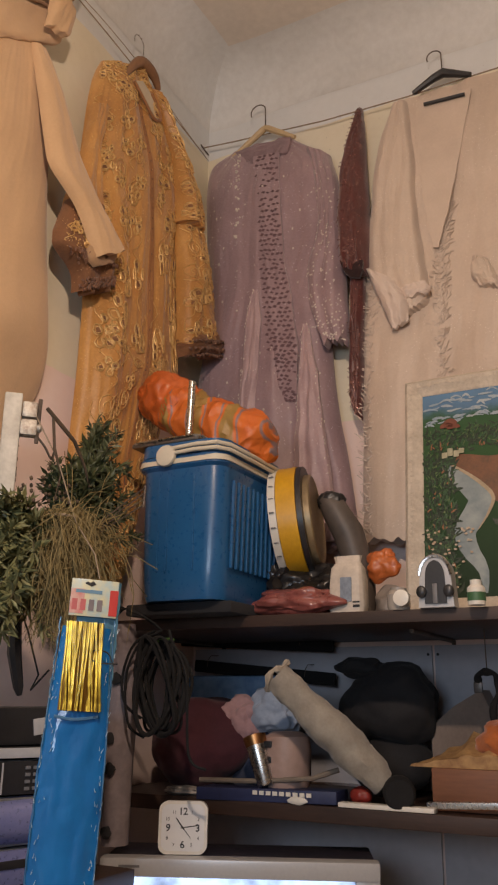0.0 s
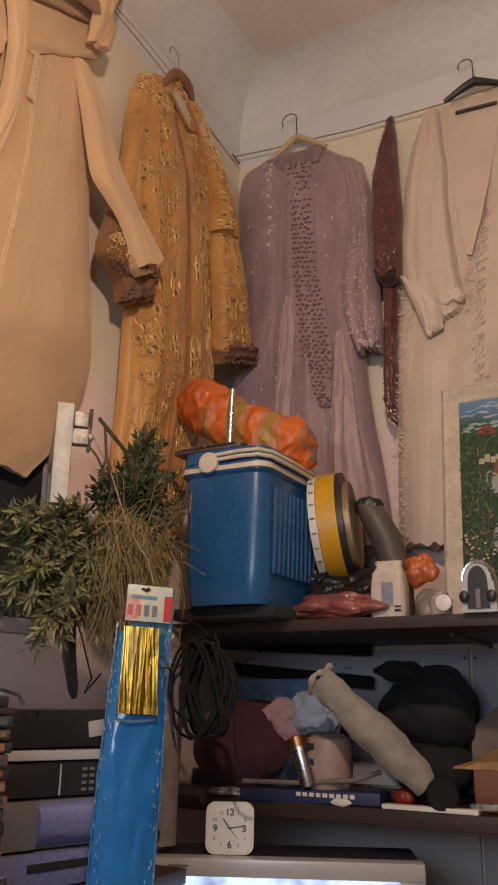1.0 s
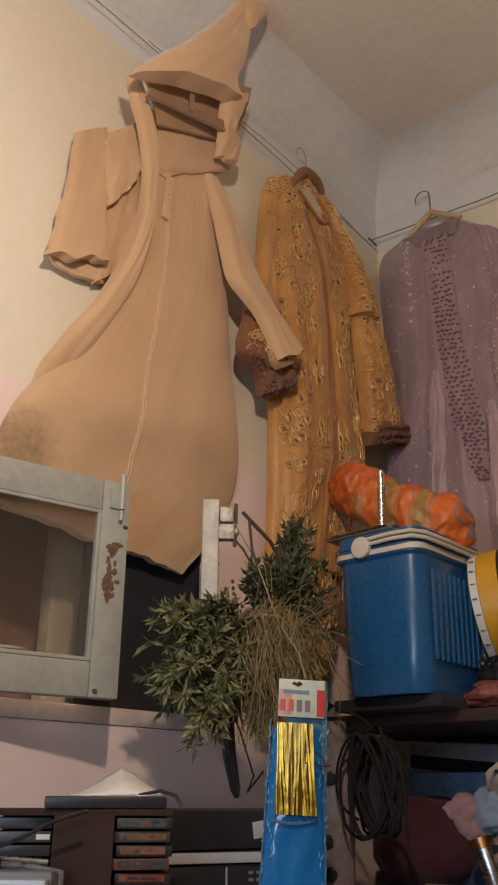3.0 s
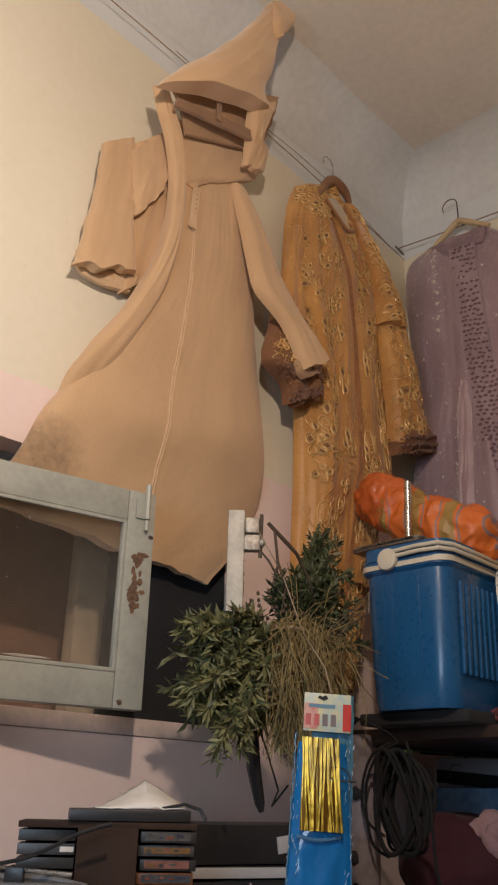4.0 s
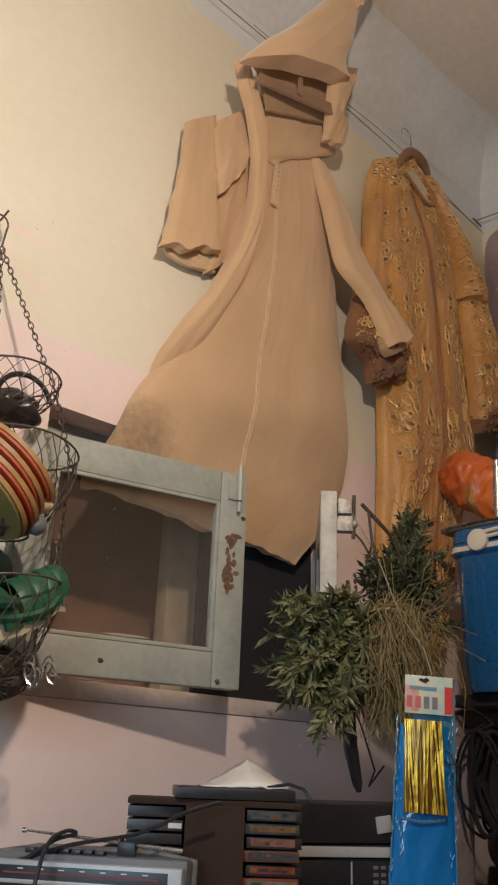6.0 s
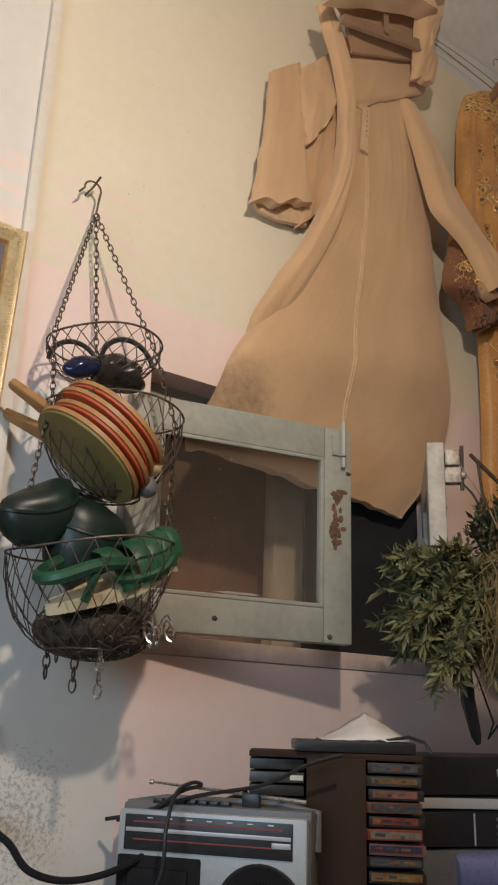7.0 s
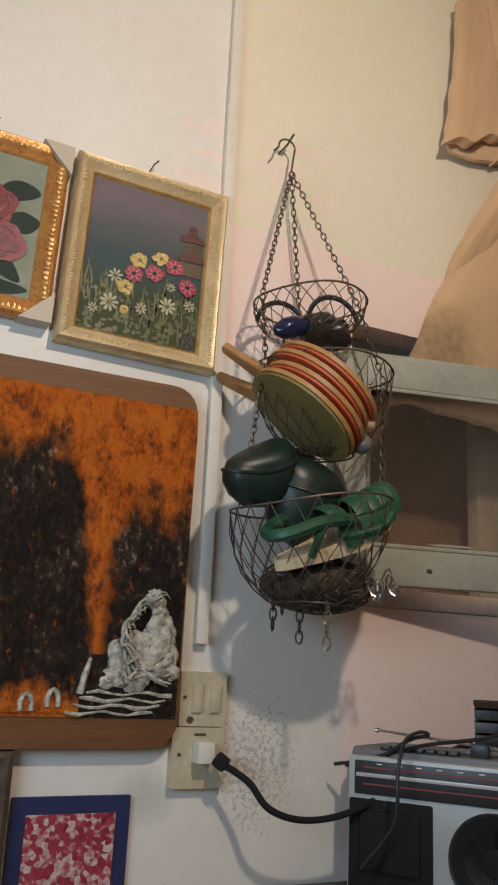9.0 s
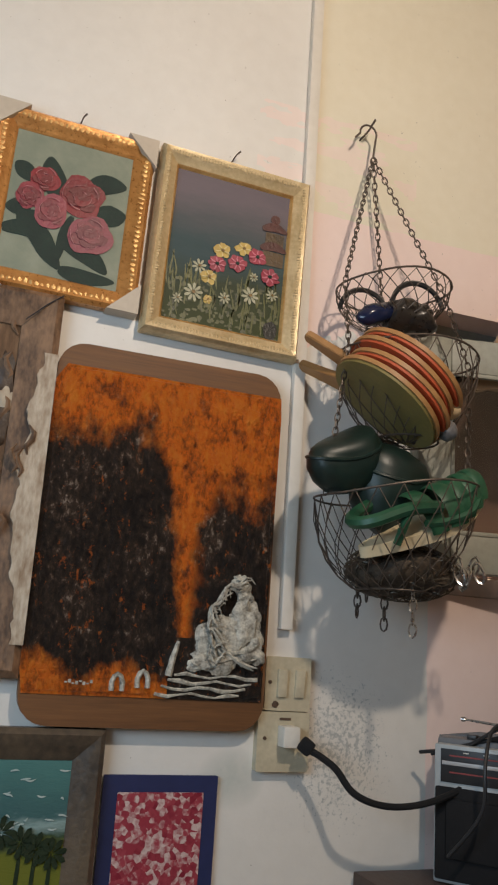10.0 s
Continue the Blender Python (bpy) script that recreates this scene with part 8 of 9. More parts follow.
a = [bm.verts.new((x, 0.026, z)) for x, z in rounded(0.586, HT - 0.012, 0.02)]
b = [bm.verts.new((x * 0.62, 0.34, z * 0.62 - 0.05)) for x, z in rounded(0.586, HT - 0.012, 0.02)]
bm.faces.new(a)
bm.faces.new(b[::-1])
for k in range(len(a)):
    bm.faces.new((a[k], b[k], b[(k + 1) % len(a)], a[(k + 1) % len(a)]))
bmesh.ops.translate(bm, vec=(0, 0, HT / 2), verts=bm.verts)
part("back_shell", bm, plain("tv_back", (0.05, 0.05, 0.055), (0.035, 0.035, 0.04), 0.5), tv)
part("badge", boxes(((-0.235, -0.0255, HT - 0.016), (0.045, 0.001, 0.005))), M["grey_plastic"], tv)
part("top_cover", box(bmesh.new(), (0, 0.105, HT - 0.0135), (0.585, 0.155, 0.028), 0.006), plain("tv_dark_top", (0.025, 0.024, 0.035), (0.018, 0.017, 0.026), 0.4), tv, "dark top behind the silver front")

clock = thing("table_clock", pose(-1.012, 1.862, 0.42 + HT) @ pose(0, 0, 0.0548, -3, 0, 26) @ Matrix.Scale(0.82, 4), "white square clock with rounded corners and black pointers", "clock")
part("case", slab(bmesh.new(), rounded(0.132, 0.132, 0.024, 6), 0.018, -0.012), M["white_plastic"], clock)
part("dial", slab(bmesh.new(), rounded(0.116, 0.116, 0.02, 6), -0.012, -0.0128), plain("clock_dial", (0.74, 0.74, 0.73), (0.68, 0.68, 0.68), 0.35, bump=0.02), clock)
for word, x, z in (("12", 0.0, 0.032), ("3", 0.040, -0.009), ("6", 0.0, -0.050), ("9", -0.040, -0.009), ("1", 0.024, 0.034), ("2", 0.042, 0.017), ("4", 0.042, -0.030), ("5", 0.024, -0.046), ("7", -0.024, -0.046), ("8", -0.042, -0.030), ("10", -0.042, 0.017), ("11", -0.024, 0.034)):
    cu = bpy.data.curves.new("numeral", "FONT")
    cu.body, cu.size, cu.align_x, cu.extrude = word, 0.025 if word in ("12", "3", "6", "9") else 0.012, "CENTER", 0.0003
    cu.offset = 0.0005 if word in ("12", "3", "6", "9") else 0.0
    t = new("numeral", cu)
    t.data.materials.append(M["black"])
    t.matrix_basis = pose(x, -0.0133, z, 90, 0, 0)
    t.parent = clock
for ang, l, w in ((128, 0.030, 0.0032), (8, 0.040, 0.0024), (-50, 0.034, 0.0012)):
    a = radians(ang)
    part("pointer", rod([(-0.006 * math.cos(a), -0.0142, -0.006 * math.sin(a)), (l * math.cos(a), -0.0142, l * math.sin(a))], [w * 0.6, w * 0.5], 5), M["black"], clock)

# ---- the corner between window and shelves: packet, herbs, cables ----
cab = thing("side_table", pose(-1.19, 1.15, 0) @ pose(0, 0, 0, 0, 0, 0), "plain dark table under the radio and players", "table")
part("tabletop", box(bmesh.new(), (0, 0, 0.895), (0.40, 1.0, 0.03), 0.004), M["shelf_wood"], cab)
for x in (-0.17, 0.17):
    for y in (-0.46, 0.46):
        part("leg", box(bmesh.new(), (x, y, 0.44), (0.04, 0.04, 0.88), 0.003), M["shelf_wood"], cab)
TABLE = 0.91

# radio cassette player
RSILVER = plain("worn_silver_plastic", (0.44, 0.46, 0.46), (0.36, 0.38, 0.38), 0.4, 0.15, big=5, small=150, bump=0.05)
radio = thing("radio_cassette", pose(-1.222, 0.885, TABLE) @ pose(0, 0, 0, 0, 0, 39), "silver and black portable radio cassette player with a raised aerial", "radio")
RW, RD, RH = 0.315, 0.085, 0.222
part("back_case", box(bmesh.new(), (0, 0.012, RH / 2), (RW, RD - 0.024, RH), 0.006), M["grey_plastic"], radio)
front = part("front_case", box(bmesh.new(), (0, -0.032, RH / 2 - 0.004), (RW - 0.006, 0.02, RH - 0.010), 0.005), RSILVER, radio, "silver front")
part("dial_window", box(bmesh.new(), (-0.005, -0.0425, RH - 0.042), (RW - 0.04, 0.004, 0.052), 0.001), M["black"], radio, "black tuning dial")
for z in (RH - 0.026, RH - 0.052):
    part("dial_line", boxes(((-0.005, -0.0449, z), (RW - 0.07, 0.0008, 0.0022))), plain("dial_red", (0.30, 0.05, 0.04), (0.2, 0.03, 0.03), 0.5), radio)
part("dial_divider", box(bmesh.new(), (-0.005, -0.0445, RH - 0.038), (RW - 0.045, 0.003, 0.006), 0.001), M["silver"], radio)
for i in range(7):
    part("scale_mark", boxes(((-0.10 + i * 0.033, -0.0449, RH - 0.020), (0.009, 0.0008, 0.0016))), M["white_plastic"], radio)
part("tuning_block", box(bmesh.new(), (0.115, -0.0455, RH - 0.048), (0.03, 0.003, 0.008), 0.001), M["silver"], radio)
part("cassette_door", box(bmesh.new(), (-0.082, -0.043, 0.077), (0.138, 0.006, 0.140), 0.004), M["rubber"], radio, "black cassette door")
part("door_flap", box(bmesh.new(), (-0.082, -0.048, 0.085), (0.100, 0.005, 0.09), 0.004), M["rubber"], radio)
part("speaker_cone", lathe([(0.068, 0), (0.068, 0.004), (0.060, 0.003), (0.022, -0.006), (0.020, 0.002), (0.0, 0.005)], 36, pose(0.083, -0.042, 0.076, 90, 0, 0)), M["rubber"], radio, "round black loudspeaker")
part("speaker_ring", rod([(0.083 + 0.069 * math.cos(q), -0.044, 0.076 + 0.069 * math.sin(q)) for q in (math.tau * k / 36 for k in range(36))], 0.003, 6, True), M["black"], radio)
bm = bmesh.new()
for k in range(7):
    box(bm, (-0.10 + 0.019 * k, -0.005, RH + 0.003), (0.016, 0.02, 0.008), 0.002)
part("tape_key", bm, M["black"], radio)
part("aerial", rod([(-0.115, 0.0, RH + 0.030), (0.06, 0.0, RH + 0.018), (0.145, 0.0, RH + 0.012)], [0.002, 0.003, 0.0042], 8), M["steel"], radio, "chrome telescopic aerial")
part("aerial_tip", lathe([(0.004, 0), (0.004, 0.006)], 10, pose(-0.115, 0.0, RH + 0.030, 0, -90, 0)), M["steel"], radio)
part("aerial_clip", box(bmesh.new(), (0.055, 0.0, RH + 0.010), (0.03, 0.014, 0.022), 0.003), M["black"], radio)
part("handle", rod([(-RW / 2 - 0.004, 0.012, RH - 0.06), (-RW / 2 - 0.004, 0.02, RH - 0.005), (-0.10, 0.03, RH + 0.004), (0.10, 0.03, RH + 0.004), (RW / 2 + 0.004, 0.02, RH - 0.005), (RW / 2 + 0.004, 0.012, RH - 0.06)], 0.006, 8), M["grey_plastic"], radio)
lead = thing("audio_lead", pose(-1.20, 0.885, TABLE + RH), "thin black lead looped over the radio", "cable")
part("lead", rod(curve([(-0.16, -0.13, -0.03), (-0.09, -0.09, -0.012), (-0.05, -0.055, 0.020), (-0.03, -0.03, 0.030), (-0.035, -0.045, 0.034), (-0.035, -0.075, 0.018), (-0.010, -0.105, -0.03), (-0.012, -0.11, -0.10), (-0.05, -0.145, -0.17)], 40), 0.0032, 8), M["black"], lead)
part("lead", rod(curve([(-0.14, -0.12, -0.03), (-0.04, -0.04, 0.012), (0.05, 0.03, 0.035), (0.10, 0.09, 0.07), (0.13, 0.13, 0.085)], 30), 0.0032, 8), M["black"], lead)

# cassette tower
tower = thing("cassette_tower", pose(-1.165, 1.085, TABLE) @ pose(0, 0, 0, 0, 0, 51), "brown wooden cassette tower filled with worn tapes", "cassette rack")
BROWN = plain("dark_brown_veneer", (0.036, 0.015, 0.007), (0.017, 0.008, 0.004), 0.85, big=7, small=60, stretch=(2, 2, 0.3))
part("front_board", box(bmesh.new(), (0.0, -0.062, 0.150), (0.098, 0.014, 0.300), 0.003), BROWN, tower)
part("back_board", box(bmesh.new(), (0.0, 0.045, 0.150), (0.28, 0.012, 0.300), 0.002), BROWN, tower)
part("top_board", box(bmesh.new(), (0.0, -0.008, 0.303), (0.29, 0.100, 0.010), 0.002), BROWN, tower)
SPINES = [plain("spine", tuple(0.55 * c for c in a), tuple(0.5 * c for c in b), 0.4, big=40, small=150, bump=0.05) for a, b in (((0.07, 0.065, 0.06), (0.03, 0.03, 0.03)), ((0.36, 0.12, 0.04), (0.12, 0.05, 0.03)), ((0.42, 0.09, 0.05), (0.25, 0.05, 0.03)), ((0.34, 0.14, 0.11), (0.20, 0.08, 0.07)),
          ((0.03, 0.035, 0.06), (0.015, 0.018, 0.03)), ((0.05, 0.05, 0.05), (0.02, 0.02, 0.02)), ((0.40, 0.20, 0.10), (0.30, 0.06, 0.04)), ((0.22, 0.20, 0.17), (0.12, 0.11, 0.10)), ((0.12, 0.12, 0.13), (0.05, 0.05, 0.055)))]
LABELS = [plain("label", tuple(0.7 * c for c in a), tuple(0.6 * c for c in b), 0.4, big=60, small=200, bump=0.05) for a, b in (((0.05, 0.055, 0.10), (0.02, 0.022, 0.05)), ((0.30, 0.25, 0.18), (0.17, 0.14, 0.10)), ((0.36, 0.075, 0.03), (0.16, 0.035, 0.015)), ((0.09, 0.085, 0.09), (0.05, 0.05, 0.055)), ((0.36, 0.15, 0.11), (0.22, 0.08, 0.06)), ((0.34, 0.18, 0.05), (0.16, 0.07, 0.025)), ((0.14, 0.13, 0.12), (0.07, 0.065, 0.06)))]
rnd = random.Random(61)
order = (8, 5, 7, 6, 4, 5, 4, 3, 2, 5, 1, 5, 8, 0)
for i in range(14):
    z = 0.012 + i * 0.0205
    j = order[i]
    c = part("cassette", box(bmesh.new(), (0.098 + 0.002 * math.sin(i * 3.1), -0.018 + 0.004 * math.sin(i * 2.3), z + 0.008), (0.092, 0.068, 0.0165), 0.0012, pose(0, 0, 0, 0, 0.6 * math.sin(i * 2.9), 0)), SPINES[j], tower)
    y = -0.0524 + 0.004 * math.sin(i * 2.3)
    part("spine_label", boxes(((0.098, y, z + 0.0085), (rnd.uniform(0.072, 0.084), 0.0008, rnd.uniform(0.009, 0.012)))), LABELS[i % 7], c)
    x = 0.064
    while x < 0.116:
        w = rnd.uniform(0.004, 0.018)
        part("spine_bar", boxes(((x + w / 2, y - 0.0007, z + 0.0085 + rnd.uniform(-0.002, 0.002)), (w, 0.0008, rnd.uniform(0.002, 0.007)))), LABELS[(i + 1 + rnd.randrange(6)) % 7], c)
        x += w + rnd.uniform(0.002, 0.010)
for i in range(14):
    z = 0.012 + i * 0.0205
    c = part("cassette", box(bmesh.new(), (-0.098, -0.010 + 0.003 * math.sin(i * 1.9), z + 0.008), (0.092, 0.068, 0.0165), 0.0012), SPINES[0 if i % 3 else 8], tower)
    if i in (12, 9, 6):
        part("spine_bar", boxes(((-0.065, -0.0465, z + 0.008), (0.022, 0.0008, 0.008))), M["white_plastic"], c)
fold = thing("black_folder", pose(-1.150, 1.112, TABLE + 0.309) @ pose(0, 0, 0, 0, 0, 55), "black folder lying on the cassette tower", "folder")
part("folder", box(bmesh.new(), (0.0, 0.0, 0.009), (0.20, 0.13, 0.018), 0.003), M["black"], fold)
part("loose_cord", rod([(0.05, -0.05, 0.02), (0.09, -0.055, 0.028), (0.115, -0.06, 0.02), (0.125, -0.065, 0.004)], 0.003, 6), M["black"], fold)
sheet = thing("paper_sheet", pose(-1.140, 1.125, TABLE + 0.328) @ pose(0, 0, 0, 0, 0, 55), "white paper folded to a peak on the black folder", "paper")
bm = bmesh.new()
grid = [[bm.verts.new((-0.075 + 0.15 * i / 12, -0.055 + 0.09 * j / 6, 0.002 + 0.048 * (j / 6) ** 0.8 * max(0, 1 - abs(i - 7.2) / 6.5) ** 1.2 + 0.004 * noise.noise(Vector((i * 0.7, j * 0.7, 1))))) for j in range(7)] for i in range(13)]
for i in range(12):
    for j in range(6):
        bm.faces.new((grid[i][j], grid[i + 1][j], grid[i + 1][j + 1], grid[i][j + 1]))
ob = part("sheet", bm, plain("white_sheet", (0.72, 0.70, 0.66), (0.62, 0.60, 0.56), 0.6), sheet)
mod = ob.modifiers.new("thickness", "SOLIDIFY")
mod.thickness = 0.0015

# stack of players
# silver fronts: the television's blue reflection is put into the base colour
BLUE_LIT = plain("blue_lit_silver", (0.26, 0.28, 0.52), (0.19, 0.21, 0.42), 0.3, 0.4, big=6, small=120, bump=0.03)
z = TABLE
for i, (w, d, h, name, label) in enumerate(((0.34, 0.24, 0.062, "disc_player", "silver-grey disc player with a dark tray slot"), (0.32, 0.22, 0.085, "amplifier", "dark grey player with a bright curved silver front"), (0.34, 0.22, 0.062, "video_recorder", "dark video recorder with a button panel"), (0.36, 0.23, 0.022, "set_top_box", "flat black box with a silver edge"))):
    t = thing(name, pose(-1.19, 1.425, z) @ pose(0, 0, 0, 0, 0, 74 - 3 * i), label, name.replace("_", " "), "players stacked on the table")
    part("case", box(bmesh.new(), (0, 0.006, h / 2), (w, d - 0.012, h - 0.002), 0.003), M["grey_plastic"] if i < 3 else M["black"], t)
    part("front", box(bmesh.new(), (0, -d / 2 + 0.004, h / 2), (w, 0.010, h - 0.004), 0.003), (BLUE_LIT, M["grey_plastic"], M["black"], M["silver"])[i], t)
    if i == 0:
        part("tray", box(bmesh.new(), (-0.02, -d / 2 - 0.002, h * 0.6), (0.15, 0.004, 0.014), 0.001), M["black"], t)
        part("button", lathe([(0.007, 0), (0.006, 0.004)], 12, pose(-0.14, -d / 2 - 0.001, h * 0.4, 90, 0, 0)), M["steel"], t)
    if i == 1:
        part("side_panel", box(bmesh.new(), (-0.115, -d / 2 - 0.004, h / 2), (0.09, 0.008, h - 0.006), 0.002), M["grey_plastic"], t)
        part("curved_panel", lathe([(0.040, -0.10), (0.042, 0.0), (0.040, 0.10)], 24, pose(0.03, -d / 2 + 0.018, h / 2, 0, 90, 0)), BLUE_LIT, t, "curved silver front, blue screen glow in its colour")
    if i == 2:
        for r in range(4):
            for k in range(4):
                part("key", box(bmesh.new(), (0.03 + 0.016 * k, -d / 2 - 0.002, 0.012 + 0.012 * r), (0.010, 0.004, 0.006), 0.001), M["grey_plastic"], t)
        part("divider", boxes(((-0.02, -d / 2 - 0.0015, h / 2), (0.003, 0.002, h - 0.008))), M["silver"], t)
    z += h + 0.001
tray = thing("black_tray", pose(-1.20, 1.43, z) @ pose(0, 0, 0, 0, 0, 72), "black box with papers on the stacked players", "box")
part("tray", box(bmesh.new(), (0, 0, 0.034), (0.40, 0.20, 0.068), 0.004), M["black"], tray)
part("white_tag", box(bmesh.new(), (0.06, -0.102, 0.026), (0.035, 0.003, 0.03), 0.001, pose(0, 0, 0, 0, -8, 0)), M["silver"], tray)

# blue crackling packet with gold ties, hung on a cord
PX, PY = -0.90, 1.362
pack = thing("blue_packet", pose(PX, PY, 1.445) @ pose(0, 0, 0, 0, 2.5, 45) @ pose(-0.013, 0, -0.008) @ Matrix.Diagonal((0.68, 1, 1, 1)), "shiny blue gift bag packet with gold ties and a printed card", "packet")


def film(name, a, b, rough=0.12):
    m, nt, bsdf = nodes_of(name)
    tc = nt.nodes.new("ShaderNodeTexCoord")
    n1, n2 = noise_node(nt, 9, 3, tc.outputs["Object"]), noise_node(nt, 45, 4, tc.outputs["Object"])
    nt.links.new(ramp_node(nt, n1.outputs[0], [(0.3, b), (0.7, a)]).outputs[0], bsdf.inputs["Base Color"])
    bsdf.inputs["Roughness"].default_value = rough
    bsdf.inputs["Coat Weight"].default_value, bsdf.inputs["Coat Roughness"].default_value = 0.8, 0.02
    bsdf.inputs["Specular IOR Level"].default_value = 0.2
    bump_to(nt, bsdf, maths(nt, "ADD", n1.outputs[0], maths(nt, "MULTIPLY", n2.outputs[0], 0.10)), 0.5, 0.016)
    return m


BLUEF = film("blue_film", (0.0005, 0.165, 0.46), (0.0005, 0.125, 0.37), 0.45)


def pouch(w_top, w_bot, z0, z1, thick, seed, nu=20, nv=50):
    bm = bmesh.new()
    rings = []
    for j in range(nv + 1):
        f = j / nv
        w = w_top + (w_bot - w_top) * min(f * 2.2, 1)
        z = z0 + (z1 - z0) * f
        ring = []
        for side in (-1, 1):
            for i in range(nu + 1):
                s = (-1 + 2 * i / nu) * (-side)
                crease = abs(noise.noise(Vector((s * 1.6 + f * 2, f * 7 - s, seed))))
                y = side * thick * max(1 - s * s, 0.0) ** 0.7 + 0.004 * noise.noise(Vector((s * 3, f * 9, seed))) - 0.004 * crease * max(1 - s * s, 0)
                ring.append(bm.verts.new((s * w / 2 + 0.003 * noise.noise(Vector((f * 12, seed, s))), y, z)))
        rings.append(ring)
    n = len(rings[0])
    for p, q in zip(rings, rings[1:]):
        for k in range(n):
            bm.faces.new((p[k], p[(k + 1) % n], q[(k + 1) % n], q[k]))
    bm.faces.new(rings[0][::-1])
    bm.faces.new(rings[-1])
    bmesh.ops.remove_doubles(bm, verts=bm.verts, dist=0.0006)
    return bm


part("bag", pouch(0.125, 0.168, -0.085, -0.62, 0.012, 2.0), BLUEF, pack, "folded blue bag in clear film")
part("back_sheet", pouch(0.11, 0.11, 0.0, -0.30, 0.003, 5.0, 12, 24), film("clear_blue_film", (0.10, 0.26, 0.36), (0.05, 0.16, 0.26)), pack).matrix_basis = pose(0.028, 0.012, 0)
card = part("card", box(bmesh.new(), (0.010, -0.002, -0.033), (0.125, 0.003, 0.066), 0.001), plain("printed_card", (0.62, 0.58, 0.36), (0.30, 0.50, 0.60), 0.35, big=12, small=50, coat=0.6), pack, "printed header card")
part("red_panel", boxes(((0.062, -0.0045, -0.040), (0.022, 0.0012, 0.046))), plain("red_print", (0.55, 0.05, 0.04), (0.4, 0.03, 0.03), 0.4), card)
for i in range(4):
    part("print_bar", boxes(((-0.040 + 0.022 * i, -0.0042, -0.046), (0.014, 0.001, 0.020))), plain("print_grey", (0.20, 0.17, 0.18), (0.12, 0.1, 0.1), 0.5) if i > 1 else plain("print_red", (0.5, 0.12, 0.12), (0.4, 0.1, 0.1), 0.5), card)
part("pink_panel", boxes(((-0.034, -0.0040, -0.040), (0.036, 0.0008, 0.044))), plain("pink_print", (0.56, 0.22, 0.20), (0.60, 0.42, 0.36), 0.4, big=30), card)
part("print_bar", boxes(((-0.005, -0.0042, -0.022), (0.07, 0.001, 0.006))), plain("print_blue", (0.12, 0.25, 0.35), (0.1, 0.2, 0.3), 0.5), card)
part("hang_hole", slab(bmesh.new(), [(-0.018, -0.008), (-0.012, -0.004), (-0.004, -0.006), (0.004, -0.003), (0.012, -0.008), (0.0, -0.013)], -0.0038, -0.0046), M["black"], card)
GOLDF = film("gold_foil", (0.55, 0.33, 0.04), (0.34, 0.18, 0.02), 0.3)
GOLDF.node_tree.nodes["Principled BSDF"].inputs["Metallic"].default_value = 0.85
GOLDF.node_tree.nodes["Principled BSDF"].inputs["Coat Weight"].default_value = 0.15
rnd = random.Random(17)
part("gold_backing", box(bmesh.new(), (-0.006, -0.0175, -0.153), (0.096, 0.003, 0.150), 0.001), plain("amber_foil", (0.30, 0.16, 0.02), (0.16, 0.07, 0.01), 0.35, 0.6), pack)
for i in range(22):
    x = -0.055 + 0.0044 * i
    bm = bmesh.new()
    d = rnd.uniform(-0.008, 0.020)
    tube(bm, [(x + d * k / 6 + 0.0015 * math.sin(k + i), -0.0205 - 0.002 * (i % 3), -0.078 - 0.025 * k) for k in range(7)], 0.0024 + 0.0010 * (i % 3), 5)
    part("gold_tie", bm, GOLDF, pack)
GLINT = film("glint_film", (0.55, 0.66, 0.72), (0.35, 0.48, 0.56), 0.08)
CLEAR = film("clear_film", (0.10, 0.24, 0.38), (0.04, 0.14, 0.28), 0.10)
for side in (-1, 1):
    bm = bmesh.new()
    tube(bm, [(side * (0.070 + 0.012 * min(k / 20, 1)) + 0.003 * noise.noise(Vector((k * 0.6, side, 4))), -0.004 + 0.003 * math.sin(k * 2.3), -0.07 - 0.0135 * k) for k in range(41)], [0.0022 + 0.0018 * noise.noise(Vector((k * 0.8, side, 1))) for k in range(41)], 6)
    part("film_edge", bm, CLEAR, pack, "crinkled clear film edge")
# pale slivers stand in for glints on the crinkled film
for i in range(90):
    x = rnd.uniform(-0.084, -0.058) if i % 2 else rnd.uniform(0.058, 0.082)
    z = -0.09 - 0.45 * rnd.random() ** 1.6
    l, t = rnd.uniform(0.003, 0.010), rnd.uniform(0.9, 2.2)
    bm = rod([(x, -0.0125, z), (x + l * math.cos(t), -0.0150, z + l * math.sin(t))], [0.0012, 0.0004], 4)
    part("film_glint", bm, GLINT, pack)
part("film_fold", rod(curve([(-0.06, -0.014, -0.238), (-0.01, -0.017, -0.242), (0.05, -0.014, -0.236)], 12), 0.003, 6), CLEAR, pack)
part("clip", rod(curve([(0.075, -0.022, -0.150), (0.055, -0.024, -0.128), (0.02, -0.024, -0.126), (0.012, -0.024, -0.138), (0.035, -0.024, -0.146), (0.085, -0.022, -0.146)], 30), 0.0014, 6), M["black"], pack)
hang = thing("packet_line", pose(PX, PY, 1.44), "thin cord from the window sash holding the packet", "cord")
part("cord", rod([(0, 0, 0.0), (-0.03, 0.02, 0.05), (-0.09, 0.03, 0.12), (-0.14, 0.02, 0.25), (-0.20, 0.0, 0.36)], 0.0014, 5), M["rope"], hang)

